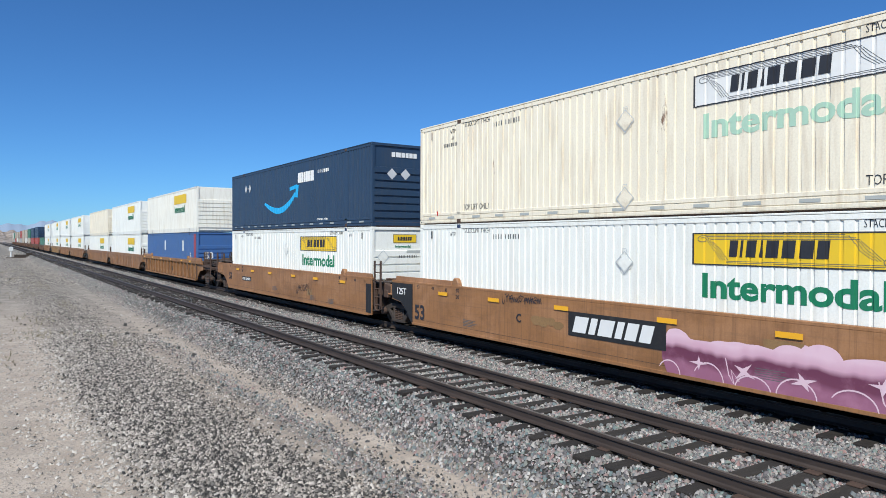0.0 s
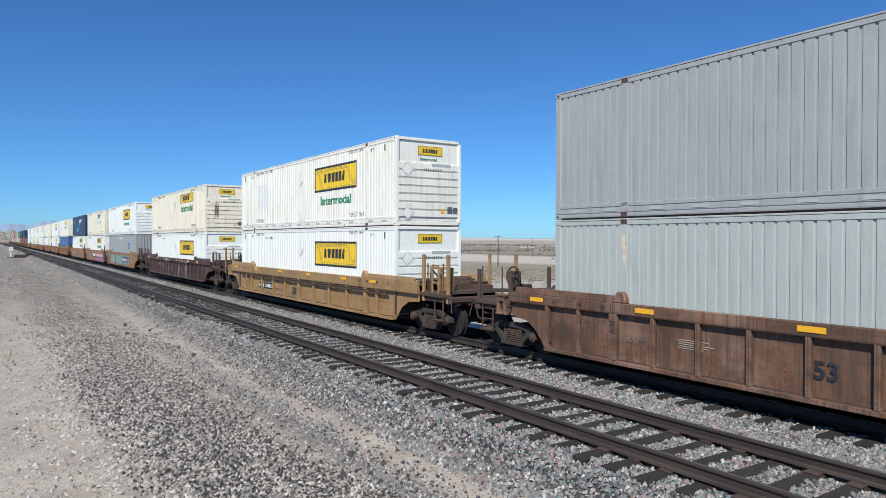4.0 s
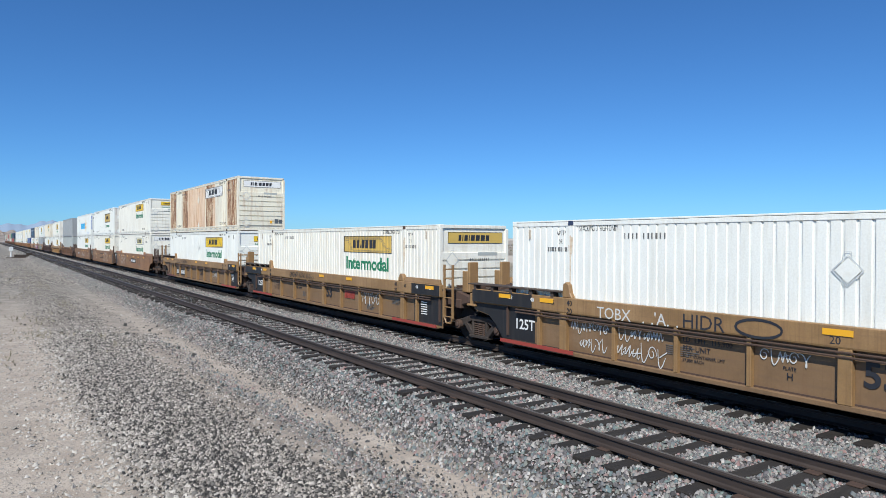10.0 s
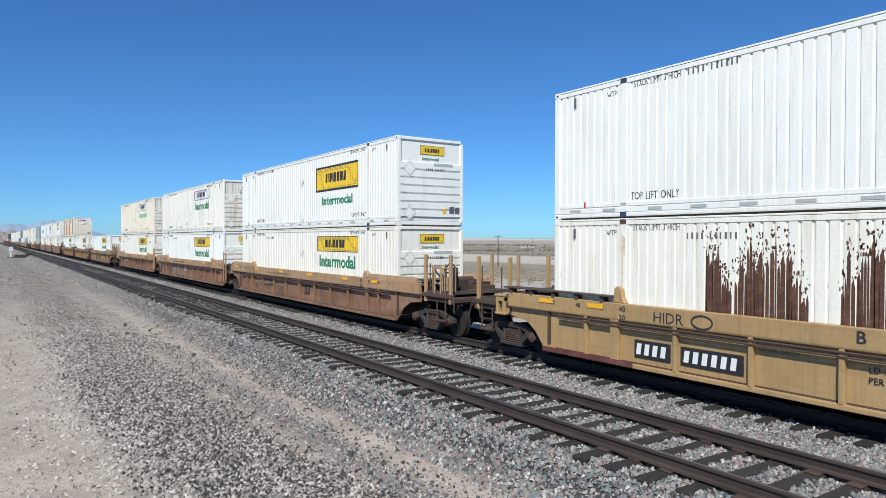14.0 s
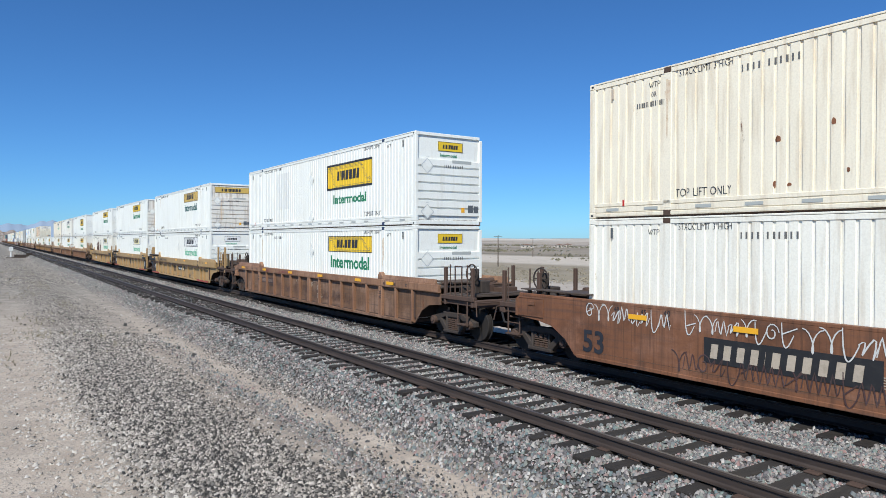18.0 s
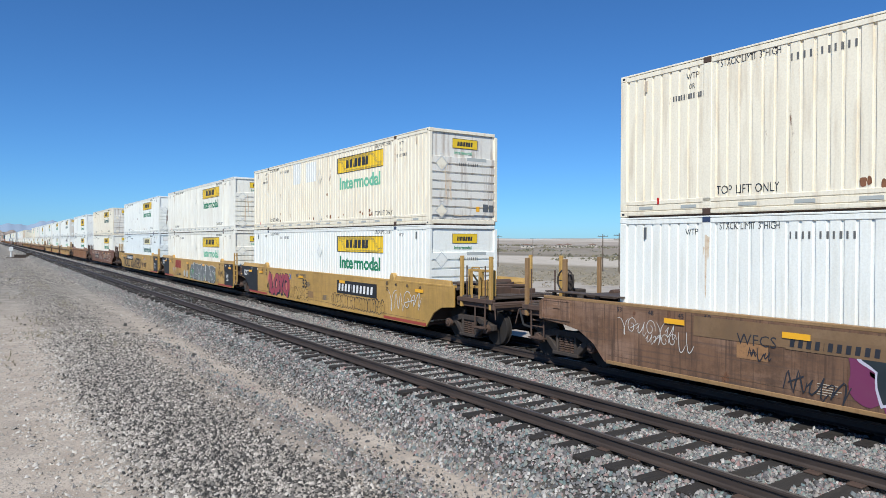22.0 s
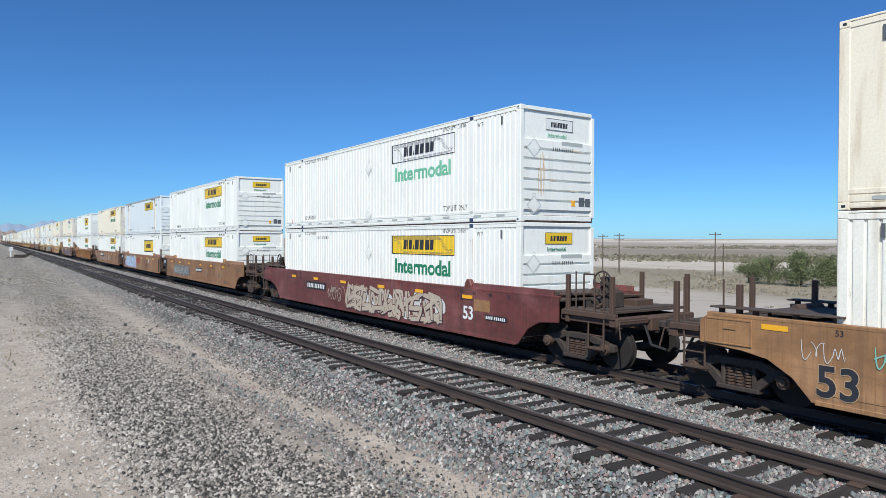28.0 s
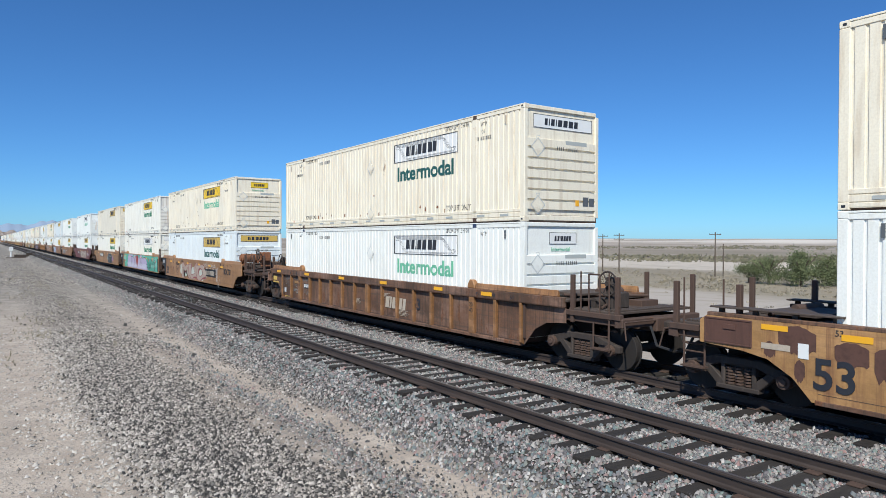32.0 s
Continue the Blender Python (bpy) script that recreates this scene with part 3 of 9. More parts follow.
def build_ground():
    def axis(lo, hi, a, b, step):
        mid = list(np.arange(a, b, step))
        out, v, s = [], b, step
        while v < hi:
            out.append(v)
            s *= 1.18
            v += s
        out.append(hi)
        inn, v, s = [], a - step, step
        while v > lo:
            inn.append(v)
            s *= 1.18
            v -= s
        inn.append(lo)
        return inn[::-1] + mid + out
    xs, ys = axis(-3500, 4200, -2, 17, 0.22), axis(-900, 4600, 3, 45, 0.5)
    vs = [(x, y, ground_height(x, y)) for y in ys for x in xs]
    w = len(xs)
    fs = [(j * w + i, j * w + i + 1, (j + 1) * w + i + 1, (j + 1) * w + i) for j in range(len(ys) - 1) for i in range(w - 1)]
    me = bpy.data.meshes.new("ground")
    me.from_pydata(vs, [], fs)
    me.shade_smooth()
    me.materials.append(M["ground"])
    tagged(new("ground", me), "pale sandy desert ground with grey gravel strips beside the tracks", "ground", kind="structure")


build_ground()


# ---- stones ----
FULL = np.array([(math.cos(a) * 0.72, math.sin(a) * 0.72, -0.5) for a in (0.0, 1.3, 2.5, 3.8, 5.0)] + [(math.cos(a) * 0.4, math.sin(a) * 0.4, 0.5) for a in (0.5, 2.6, 4.7)])
FULL_TRI = np.array([(0, 1, 5), (1, 2, 6), (1, 6, 5), (2, 3, 6), (3, 7, 6), (3, 4, 7), (4, 0, 7), (0, 5, 7), (5, 6, 7)])
WEDGE = np.array([(-0.7, -0.5, -0.5), (0.7, -0.6, -0.5), (0.6, 0.6, -0.5), (-0.6, 0.5, -0.5), (-0.3, 0.0, 0.5), (0.35, 0.05, 0.45)])
WEDGE_TRI = np.array([(0, 1, 5), (0, 5, 4), (1, 2, 5), (2, 3, 4), (2, 4, 5), (3, 0, 4)])


def scatter(name, mat, label, count, region, size, seed, keep=None, wedge=False, spread=0.33, proud=0.5):
    """Loose broken stones on the ground, joined into one mesh."""
    rng = np.random.default_rng(seed)
    base, tri = (WEDGE, WEDGE_TRI) if wedge else (FULL, FULL_TRI)
    m = len(base)
    x0, x1, y0, y1, fall = region
    x = rng.uniform(x0, x1, count)
    u = rng.uniform(0, 1, count)
    y = y0 + (y1 - y0) * u ** fall
    if keep is not None:
        ok = keep(x, y, rng.uniform(0, 1, count))
        x, y = x[ok], y[ok]
    n = len(x)
    s = size * np.clip(rng.lognormal(0, spread, n), 0.45, 1.7) * 0.5
    stretch = rng.uniform(0.7, 1.3, (n, 3)) * np.array([1.15, 1.0, 0.85])
    ang = rng.uniform(0, 6.283, n)
    pts = (base[None] + rng.uniform(-0.26, 0.26, (n, m, 3))) * stretch[:, None] * s[:, None, None]
    ca, sa = np.cos(ang)[:, None], np.sin(ang)[:, None]
    tl = rng.uniform(-0.55, 0.55, n)[:, None]
    pz = pts[..., 2] + tl * pts[..., 0]
    px, py = pts[..., 0] * ca - pts[..., 1] * sa, pts[..., 0] * sa + pts[..., 1] * ca
    gz = np.interp(x, PROFILE_X, PROFILE_Z) + s * rng.uniform(-0.25, proud, n)
    verts = np.stack([px + x[:, None], py + y[:, None], pz + gz[:, None]], -1).reshape(-1, 3)
    faces = (tri[None] + m * np.arange(n)[:, None, None]).reshape(-1, 3)
    me = bpy.data.meshes.new(name)
    me.vertices.add(len(verts))
    me.vertices.foreach_set("co", verts.ravel())
    me.loops.add(faces.size)
    me.loops.foreach_set("vertex_index", faces.ravel())
    me.polygons.add(len(faces))
    me.polygons.foreach_set("loop_start", np.arange(0, faces.size, 3))
    me.update(calc_edges=True)
    me.materials.append(M[mat])
    return tagged(new(name, me), label, "stones", kind="stuff")


def clear_of_rails(x, y, r):
    ok = np.ones(len(x), bool)
    for c in (EMPTY_X, TRAIN_X):
        for side in (-0.7525, 0.7525):
            ok &= np.abs(x - (c + side)) > 0.1
        on_tie = (np.abs(((y / 0.52) % 1) - 0.5) < 0.19) & (x > c - (1.22 if c == EMPTY_X else 1.5)) & (x < c + 1.22)
        ok &= ~on_tie | (r < 0.012)
    return ok


def strips(x, y, r):
    """Old gravel lies thick in one band, thin at its edges and on the wheel tracks."""
    wob = 0.10 * np.sin(y * 0.45) + 0.07 * np.sin(y * 1.3 + 1)
    x = x - np.interp(y, [8.0, 9.5, 12.0, 15.5, 30.0], [0.22, 0.2, 0.0, -0.15, 0.0])
    d = np.interp(x + wob, [0.2, 1.0, 1.5, 1.9, 2.3, 3.5, 3.9, 4.2, 4.45, 4.7, 4.95, 5.1, 5.5, 5.75, 5.95], [0.0, 0.02, 0.15, 0.5, 1, 1, 0.8, 0.5, 0.15, 0.3, 0.3, 0.08, 0.06, 0.5, 0.8])
    d = d * np.where((np.sin(y * 0.62 + 0.8) > 0.55) & (x > 4.0) & (x < 4.6), 0.3, 1.0)
    return r < d


def dark_share(x, y, r):
    return strips(x, y, r / np.interp(y, [9, 13, 19, 27], [1.0, 0.9, 0.62, 0.45]) + np.where(x < 1.6, 0.3, 0.0))


def dusty_share(x, y, r):
    return strips(x, y, r / np.interp(y + 1.2 * np.sin(x * 2.1), [9, 13, 19, 27], [0.12, 0.3, 0.55, 0.8]))


def pale_edge(x, y, r):
    """Coarse dusty stones along the sandy foot of the old gravel, fading both ways."""
    wob = 0.12 * np.sin(y * 0.45) + 0.08 * np.sin(y * 1.7 + 2)
    return r < np.interp(x + wob, [0.3, 1.05, 1.35, 1.85, 2.15, 2.6, 3.6, 4.3], [0.12, 0.3, 0.8, 1.0, 0.5, 0.16, 0.2, 0.05])


def low_ridge(x, y, r):
    """A narrow spill of bluish ballast between the two wheel tracks."""
    wob = 0.08 * np.sin(y * 0.8 + 0.5) + 0.06 * np.sin(y * 2.1)
    return r < np.interp(x + wob, [4.45, 4.6, 4.75, 5.0, 5.12, 5.25, 5.6], [0.03, 0.5, 1.0, 0.95, 0.35, 0.06, 0.04]) * np.interp(y, [7, 13, 16, 26], [1, 0.9, 0.5, 0.25])


scatter("ballast_stones", "ballast", "grey crushed stone ballast heaped between and beside the rails", 63000, (5.7, 11.6, 2.5, 14.0, 1.3), 0.056, 11, clear_of_rails, False, 0.36, 0.8)
scatter("ballast_stones", "ballast", "grey crushed stone ballast further along the track bed", 50000, (5.7, 11.6, 13.8, 27.0, 1.0), 0.058, 21, clear_of_rails, True, 0.36, 0.8)
scatter("ballast_stones", "ballast", "grey crushed stone ballast along the distant track bed", 42000, (5.7, 11.2, 25.0, 75.0, 1.3), 0.07, 12, clear_of_rails, True)
scatter("old_gravel", "gravel", "dark and pale old gravel scattered over the dirt", 112000, (0.2, 6.0, 7.0, 27.0, 1.3), 0.047, 13, dark_share, False, 0.4, 0.8)
scatter("old_gravel", "dustgravel", "dusty grey old gravel scattered over the dirt", 70000, (0.2, 6.0, 9.0, 27.0, 1.0), 0.05, 23, dusty_share, True, 0.4, 0.8)
scatter("edge_stones", "palegravel", "coarse pale stones along the sandy edge of the gravel", 26000, (-0.6, 4.3, 7.5, 30.0, 1.25), 0.062, 24, pale_edge, True, 0.4, 0.65)
scatter("spilled_ballast", "ballast", "narrow spill of bluish ballast between two wheel tracks", 16000, (4.4, 5.65, 7.0, 26.0, 1.2), 0.05, 25, low_ridge, False, 0.36, 0.8)
scatter("old_gravel", "dustgravel", "old gravel scattered along the distant dirt verge", 36000, (0.2, 6.0, 25.0, 75.0, 1.3), 0.062, 14, strips, True)
scatter("ballast_stones", "ballast", "grey ballast far along the track bed", 13000, (5.6, 11.2, 65.0, 200.0, 1.4), 0.11, 19, clear_of_rails, True)
scatter("old_gravel", "dustgravel", "old gravel thinning out along the far verge", 17000, (-4.0, 5.9, 60.0, 190.0, 1.4), 0.10, 18, None, True)
scatter("old_gravel", "gravel", "old gravel strewn along the open dirt verge", 15000, (0.2, 6.0, -9.0, 7.2, 1.0), 0.05, 27, strips, True, 0.4, 0.8)
scatter("ballast_stones", "ballast", "grey crushed stone ballast around the near rails", 12000, (5.7, 11.6, -9.0, 2.7, 1.0), 0.06, 28, clear_of_rails, True, 0.36, 0.8)
scatter("sand_pebbles", "pebble", "small pebbles lying on the open sand", 22000, (-2.2, 2.4, 8.5, 45.0, 1.4), 0.027, 15, None, True, 0.55)
scatter("ground_rocks", "darkrock", "a few fist-sized dark rocks beside the track", 26, (3.8, 5.6, 9.0, 30.0, 1.2), 0.15, 16)


# ---- the two tracks ----
def rail_outline(x):
    half = [(0.0, 0.0), (0.030, -0.004), (0.035, -0.014), (0.034, -0.036), (0.010, -0.048), (0.009, -0.13), (0.03, -0.148), (0.07, -0.158), (0.07, -0.168)]
    return [(x - a, b) for a, b in half[::-1]] + [(x + a, b) for a, b in half[1:]]


def build_track(cx, level, label):
    tr = tagged(new("track"), label, "railway track", kind="structure")
    tr.location.z = level
    for side in (-0.7525, 0.7525):
        part("rail", mesh_of(("rail", cx, side), lambda g: prism_y(g, rail_outline(cx + side), -40, 1500), "rail"), tr, "brown rusted steel rail")
        part("running_surface", mesh_of(("railtop", cx, side), lambda g: box(g, cx + side - 0.024, cx + side + 0.024, -40, 1500, -0.001, 0.003), "railtop"), tr, "worn bright top of the rail")
    tie = mesh_of("tie", lambda g: box(g, -1.3, 1.3, -0.112, 0.112, -0.36, -0.19), "tie", 0.014)
    tplate = mesh_of("tie_plate", lambda g: box(g, -0.1, 0.1, -0.09, 0.09, -0.186, -0.166), "steelrust", 0.004)
    spike = mesh_of("rail_anchor", lambda g: (box(g, -0.1, -0.07, -0.02, 0.02, -0.19, -0.135), box(g, 0.07, 0.1, -0.02, 0.02, -0.19, -0.135)), "iron")
    rng = random.Random(int(cx * 10))
    shift = 0.0 if cx == EMPTY_X else -0.2
    for i in range(92):
        y = 0.26 + 0.52 * i - 4.16
        jig = pose(cx + shift + rng.uniform(-0.11, 0.11), y + rng.uniform(-0.015, 0.015), rng.uniform(-0.012, 0.004), 0, 0, rng.uniform(-1.2, 1.2))
        t = part("tie", tie, tr, at=jig)
        if i < 30:
            for side in (-0.7525, 0.7525):
                p = part("tie_plate", tplate, t, at=Matrix.Translation((side - shift, 0, 0)))

    def rest(g):
        for i in range(92, 1100):
            y = 0.26 + 0.52 * i - 4.16
            dx = rng.uniform(-0.05, 0.05)
            box(g, cx + shift - 1.3 + dx, cx + shift + 1.3 + dx, y - 0.112, y + 0.112, -0.36, -0.195)
    tagged(part("distant_ties", mesh_of(("ties", cx), rest, "tie"), tr, "dark timber ties receding along the track"), kind="stuff")
    return tr


build_track(EMPTY_X, 0.0, "empty railway track of brown rails on dark timber ties")
build_track(TRAIN_X, -0.15, "railway track under the moving train on dark timber ties")

# ---- containers ----
CL, CW, CH = 16.154, 2.591, 2.92
HX, HY = CW / 2, CL / 2
MOVERS = []


def corrugation(y0, y1, pitch=0.218, depth=0.022):
    """Steps (y, inset) of a ribbed sheet from y1 down to y0."""
    n = max(1, round((y1 - y0) / pitch))
    p = (y1 - y0) / n
    out = [(y0, 0.0)]
    for i in range(n):
        a = y0 + i * p
        out += [(a + 0.36 * p, 0.0), (a + 0.40 * p, depth), (a + 0.60 * p, depth), (a + 0.64 * p, 0.0)]
    return out + [(y1, 0.0)]


def sheet_side(g, sx, y0, y1, z0, z1, off=0.0, flat=False):
    """One ribbed side sheet; sx -1 or +1."""
    prof = [(y0, 0.0), (y1, 0.0)] if flat else corrugation(y0, y1)
    vs, fs = g
    n = len(vs)
    for y, d in prof:
        x = sx * (HX - 0.012 - d + off)
        vs += [(x, y, z0), (x, y, z1)]
    fs += [(n + 2 * i, n + 2 * i + 2, n + 2 * i + 3, n + 2 * i + 1) for i in range(len(prof) - 1)]
    return g


LIFT = 6.02


def side_sheets(sx, flat):
    def build(g):
        for a, b in ((-HY + 0.1, -LIFT - 0.09), (-LIFT + 0.09, LIFT - 0.09), (LIFT + 0.09, HY - 0.1)):
            sheet_side(g, sx, a, b, 0.30, CH - 0.085, flat=flat)
    return build


def end_ribs(g):
    """Rear wall: plain head panel and seven pressed horizontal ribs."""
    y = -HY + 0.05
    vs, fs = g
    n = len(vs)
    prof = [(0.14, 0.0)]
    for i in range(7):
        z = 0.30 + i * 0.262
        prof += [(z, 0.0), (z + 0.012, -0.046), (z + 0.205, -0.046), (z + 0.217, 0.0)]
    prof += [(CH - 0.1, 0.0)]
    for z, d in prof:
        vs += [(-HX + 0.1, y + d, z), (HX - 0.1, y + d, z)]
    fs += [(n + 2 * i, n + 2 * i + 1, n + 2 * i + 3, n + 2 * i + 2) for i in range(len(prof) - 1)]


def end_vertical(g):
    """Rear wall pressed in upright ribs."""
    vs, fs = g
    n = len(vs)
    prof = [(y * 1.0, d) for y, d in corrugation(-HX + 0.1, HX - 0.1, 0.27, 0.045)]
    for x, d in prof:
        vs += [(x, -HY + 0.02 + d, 0.14), (x, -HY + 0.02 + d, CH - 0.1)]
    fs += [(n + 2 * i, n + 2 * i + 2, n + 2 * i + 3, n + 2 * i + 1) for i in range(len(prof) - 1)]


def casting(g):
    box(g, -0.082, 0.082, -0.09, 0.09, -0.06, 0.06)


def fitting_hole(g):
    box(g, -0.003, 0.003, -0.03, 0.03, -0.02, 0.02)


def diamond(g):
    s = 0.2
    n = len(g[0])
    for zz in (-0.002, 0.002):
        g[0].extend([(0, -s, zz), (s, 0, zz), (0, s, zz), (-s, 0, zz)])
    g[1].extend([tuple(n + i for i in f) for f in ((3, 2, 1, 0), (4, 5, 6, 7), (0, 1, 5, 4), (1, 2, 6, 5), (2, 3, 7, 6), (3, 0, 4, 7))])


def diamond_frame(g):
    s, t = 0.235, 0.02
    ring = [(0, -1), (1, 0), (0, 1), (-1, 0)]
    for i in range(4):
        a, b = ring[i], ring[(i + 1) % 4]
        ribbon(g, [(a[0] * s, a[1] * s), (b[0] * s, b[1] * s)], t, 0.003, 1.0)
    ribbon(g, [(-0.06, 0.23), (-0.05, 0.29), (0.05, 0.29), (0.06, 0.23)], 0.015, 0.003, 1.0)


def side_panel(u0, u1, z0, z1, off, flat):
    """A painted field that follows the ribs of the long middle sheet."""
    def build(g):
        y0, y1 = HY - u1, HY - u0
        if flat:
            return sheet_side(g, -1, y0, y1, z0, z1, off, True)
        prof = []
        for a, b in ((-HY + 0.1, -LIFT - 0.09), (-LIFT + 0.09, LIFT - 0.09), (LIFT + 0.09, HY - 0.1)):
            prof += corrugation(a, b)
        ys = np.array([p[0] for p in prof])
        ds = np.array([p[1] for p in prof])
        inner = [p for p in prof if y0 < p[0] < y1]
        prof = [(y0, float(np.interp(y0, ys, ds)))] + inner + [(y1, float(np.interp(y1, ys, ds)))]
        vs, fs = g
        n = len(vs)
        for y, d in prof:
            x = -(HX - 0.012 - d + off)
            vs += [(x, y, z0), (x, y, z1)]
        fs += [(n + 2 * i, n + 2 * i + 2, n + 2 * i + 3, n + 2 * i + 1) for i in range(len(prof) - 1)]
    return build


WRAPPED = {}


def wrap(me, u0, gap=0.004, sx=1.0, flat=False):
    """A copy of a flat mark, cut at the rib edges and laid on the ribbed side from u0 on."""
    key = (me.name, round(u0, 3), gap, sx, flat)
    if key not in WRAPPED:
        prof = []
        for a, b in ((-HY + 0.1, -LIFT - 0.09), (-LIFT + 0.09, LIFT - 0.09), (LIFT + 0.09, HY - 0.1)):
            prof += corrugation(a, b)
        ys, ds = np.array([p[0] for p in prof]), np.array([p[1] for p in prof])
        bm = bmesh.new()
        bm.from_mesh(me)
        for v in bm.verts:
            v.co.x *= sx
        lo, hi = min(v.co.x for v in bm.verts), max(v.co.x for v in bm.verts)
        for y, d in (() if flat else prof):
            x = HY - y - u0
            if lo + 0.002 < x < hi - 0.002:
                bmesh.ops.bisect_plane(bm, geom=bm.verts[:] + bm.edges[:] + bm.faces[:], plane_co=(x, 0, 0), plane_no=(1, 0, 0), dist=0.0005)
        for v in bm.verts:
            v.co.z += gap - 0.018 - (0.0 if flat else float(np.interp(HY - u0 - v.co.x, ys, ds)))
        out = bpy.data.meshes.new(me.name)
        bm.to_mesh(out)
        bm.free()
        for m in me.materials:
            out.materials.append(m)
        WRAPPED[key] = out
    return WRAPPED[key]


BRAND = [0.15, 0.05, 0.19, 0.05, 0.23, 0.23, 0.24, 0.20]
FX = -HX - 0.006


def outline_strokes(g, u0, u1, z0, z1, w=0.03):
    for a, b, c, d in ((u0, u1, z0, z0 + w), (u0, u1, z1 - w, z1), (u0, u0 + w, z0 + w, z1 - w), (u1 - w, u1, z0 + w, z1 - w)):
        box(g, a, b, c, d, -0.002, 0.002)


def scroll(g, w, h):
    """The curled banner drawn round the owner's mark."""
    for k in range(4):
        t = 0.045 * k
        ribbon(g, [(0.07 * w + 0.012 * w * k, h * (0.93 - t)), (0.4 * w, h * (0.93 - t)), (0.76 * w + 0.02 * w * k, h * (0.93 - t))], 0.009, 0.0, 1.0)
        ribbon(g, [(0.075 * w + 0.014 * w * k, h * (0.86 - t)), (0.12 * w + 0.014 * w * k, h * 0.5), (0.165 * w + 0.012 * w * k, h * 0.16)], 0.009, 0.0, 1.0)
        ribbon(g, [(0.775 * w + 0.016 * w * k, h * (0.9 - t)), (0.82 * w + 0.016 * w * k, h * 0.5), (0.875 * w + 0.014 * w * k, h * 0.24)], 0.009, 0.0, 1.0)
        if k < 2:
            ribbon(g, [(0.19 * w, h * (0.09 + t)), (0.5 * w, h * (0.09 + t)), (0.93 * w, h * (0.09 + t))], 0.009, 0.0, 1.0)
    ring = lambda cx, cy: [(cx + (0.036 - 0.0016 * a) * w * math.cos(a * 0.6), cy + (0.13 - 0.006 * a) * h * math.sin(a * 0.6)) for a in range(15)]
    ribbon(g, ring(0.06 * w, 0.8 * h), 0.014, 0.0, 1.0)
    ribbon(g, ring(0.94 * w, 0.2 * h), 0.014, 0.0, 1.0)


def owner_panel(c, kind, flat, lift):
    """The owner's panel: coloured field, scroll and plain bars for the name, on the long side."""
    big = kind in "BD"
    u0, u1, z0, z1 = (9.55, 13.3, 1.43, 2.40) if big else (9.68, 13.28, 2.01, 2.60)
    if kind == "S":
        u0, u1, z0, z1 = 9.8, 13.2, 1.95, 2.58
    z0, z1 = z0 + lift, z1 + lift
    field = {"Y": "signyellow", "B": "signyellow", "D": "gold_sign", "G": "gold_sign", "S": "signyellow"}.get(kind)
    w, h = u1 - u0, z1 - z0
    me_side = lambda key, build, mat: mesh_of((key, u0, z0, w, h, flat), build, mat)
    if field:
        p = part("owner_panel", me_side("panel", side_panel(u0, u1, z0, z1, 0.005, flat), field), c, "yellow owner panel with black scrollwork")
    else:
        p = part("owner_panel", me_side("panel", side_panel(u0, u1, z0, z1, 0.004, flat), "signwhite"), c, "white owner panel with thin black outline")
    at = on_side(FX - 0.004, HY - u0, z0)
    lay = lambda me, u, gap: wrap(me, u, gap, 1.0, flat)
    at = on_side(FX, HY - u0, z0)
    if kind == "V":
        part("name_field", lay(mesh_of(("nfield", w, h), lambda g: plate(g, 0.17 * w, 0.82 * w, 0.12 * h, 0.9 * h, 0.001), "paleyellow"), u0, 0.007), p, "faded yellow field", at)
    part("panel_border", lay(mesh_of(("border", w, h, big), lambda g: outline_strokes(g, 0, w, 0, h, 0.075 if big else 0.022), "ink"), u0, 0.0085), p, at=at)
    part("scrollwork", lay(mesh_of(("scroll", w, h), lambda g: scroll(g, w, h), "ink2"), u0, 0.007), p, at=at)
    k = w / 3.45
    start = 0.25 if big else 0.21
    part("name_mark", lay(bars_mesh("brand", "ink", [b * 0.9 * k for b in BRAND], (0.36 if big else 0.5) * h, 0.065 * k, 0.03), u0 + start * w, 0.011), p, at=on_side(FX, HY - u0 - start * w, z0 + (0.34 if big else 0.27) * h))


def word_mark(c, tone, kind, lift, flat=False):
    z = 0.905 if kind in "BD" else 1.425
    u = 10.1 if kind in "BD" else 9.86
    me = words("Intermodal", 0.335 if kind in "BD" else 0.45, tone, 0.04, span=2.71 if kind in "BD" else 3.18)
    part("word_intermodal", wrap(me, u, 0.004, 1.0, flat), c, "large green lettering", on_side(FX, HY - u, z + lift))


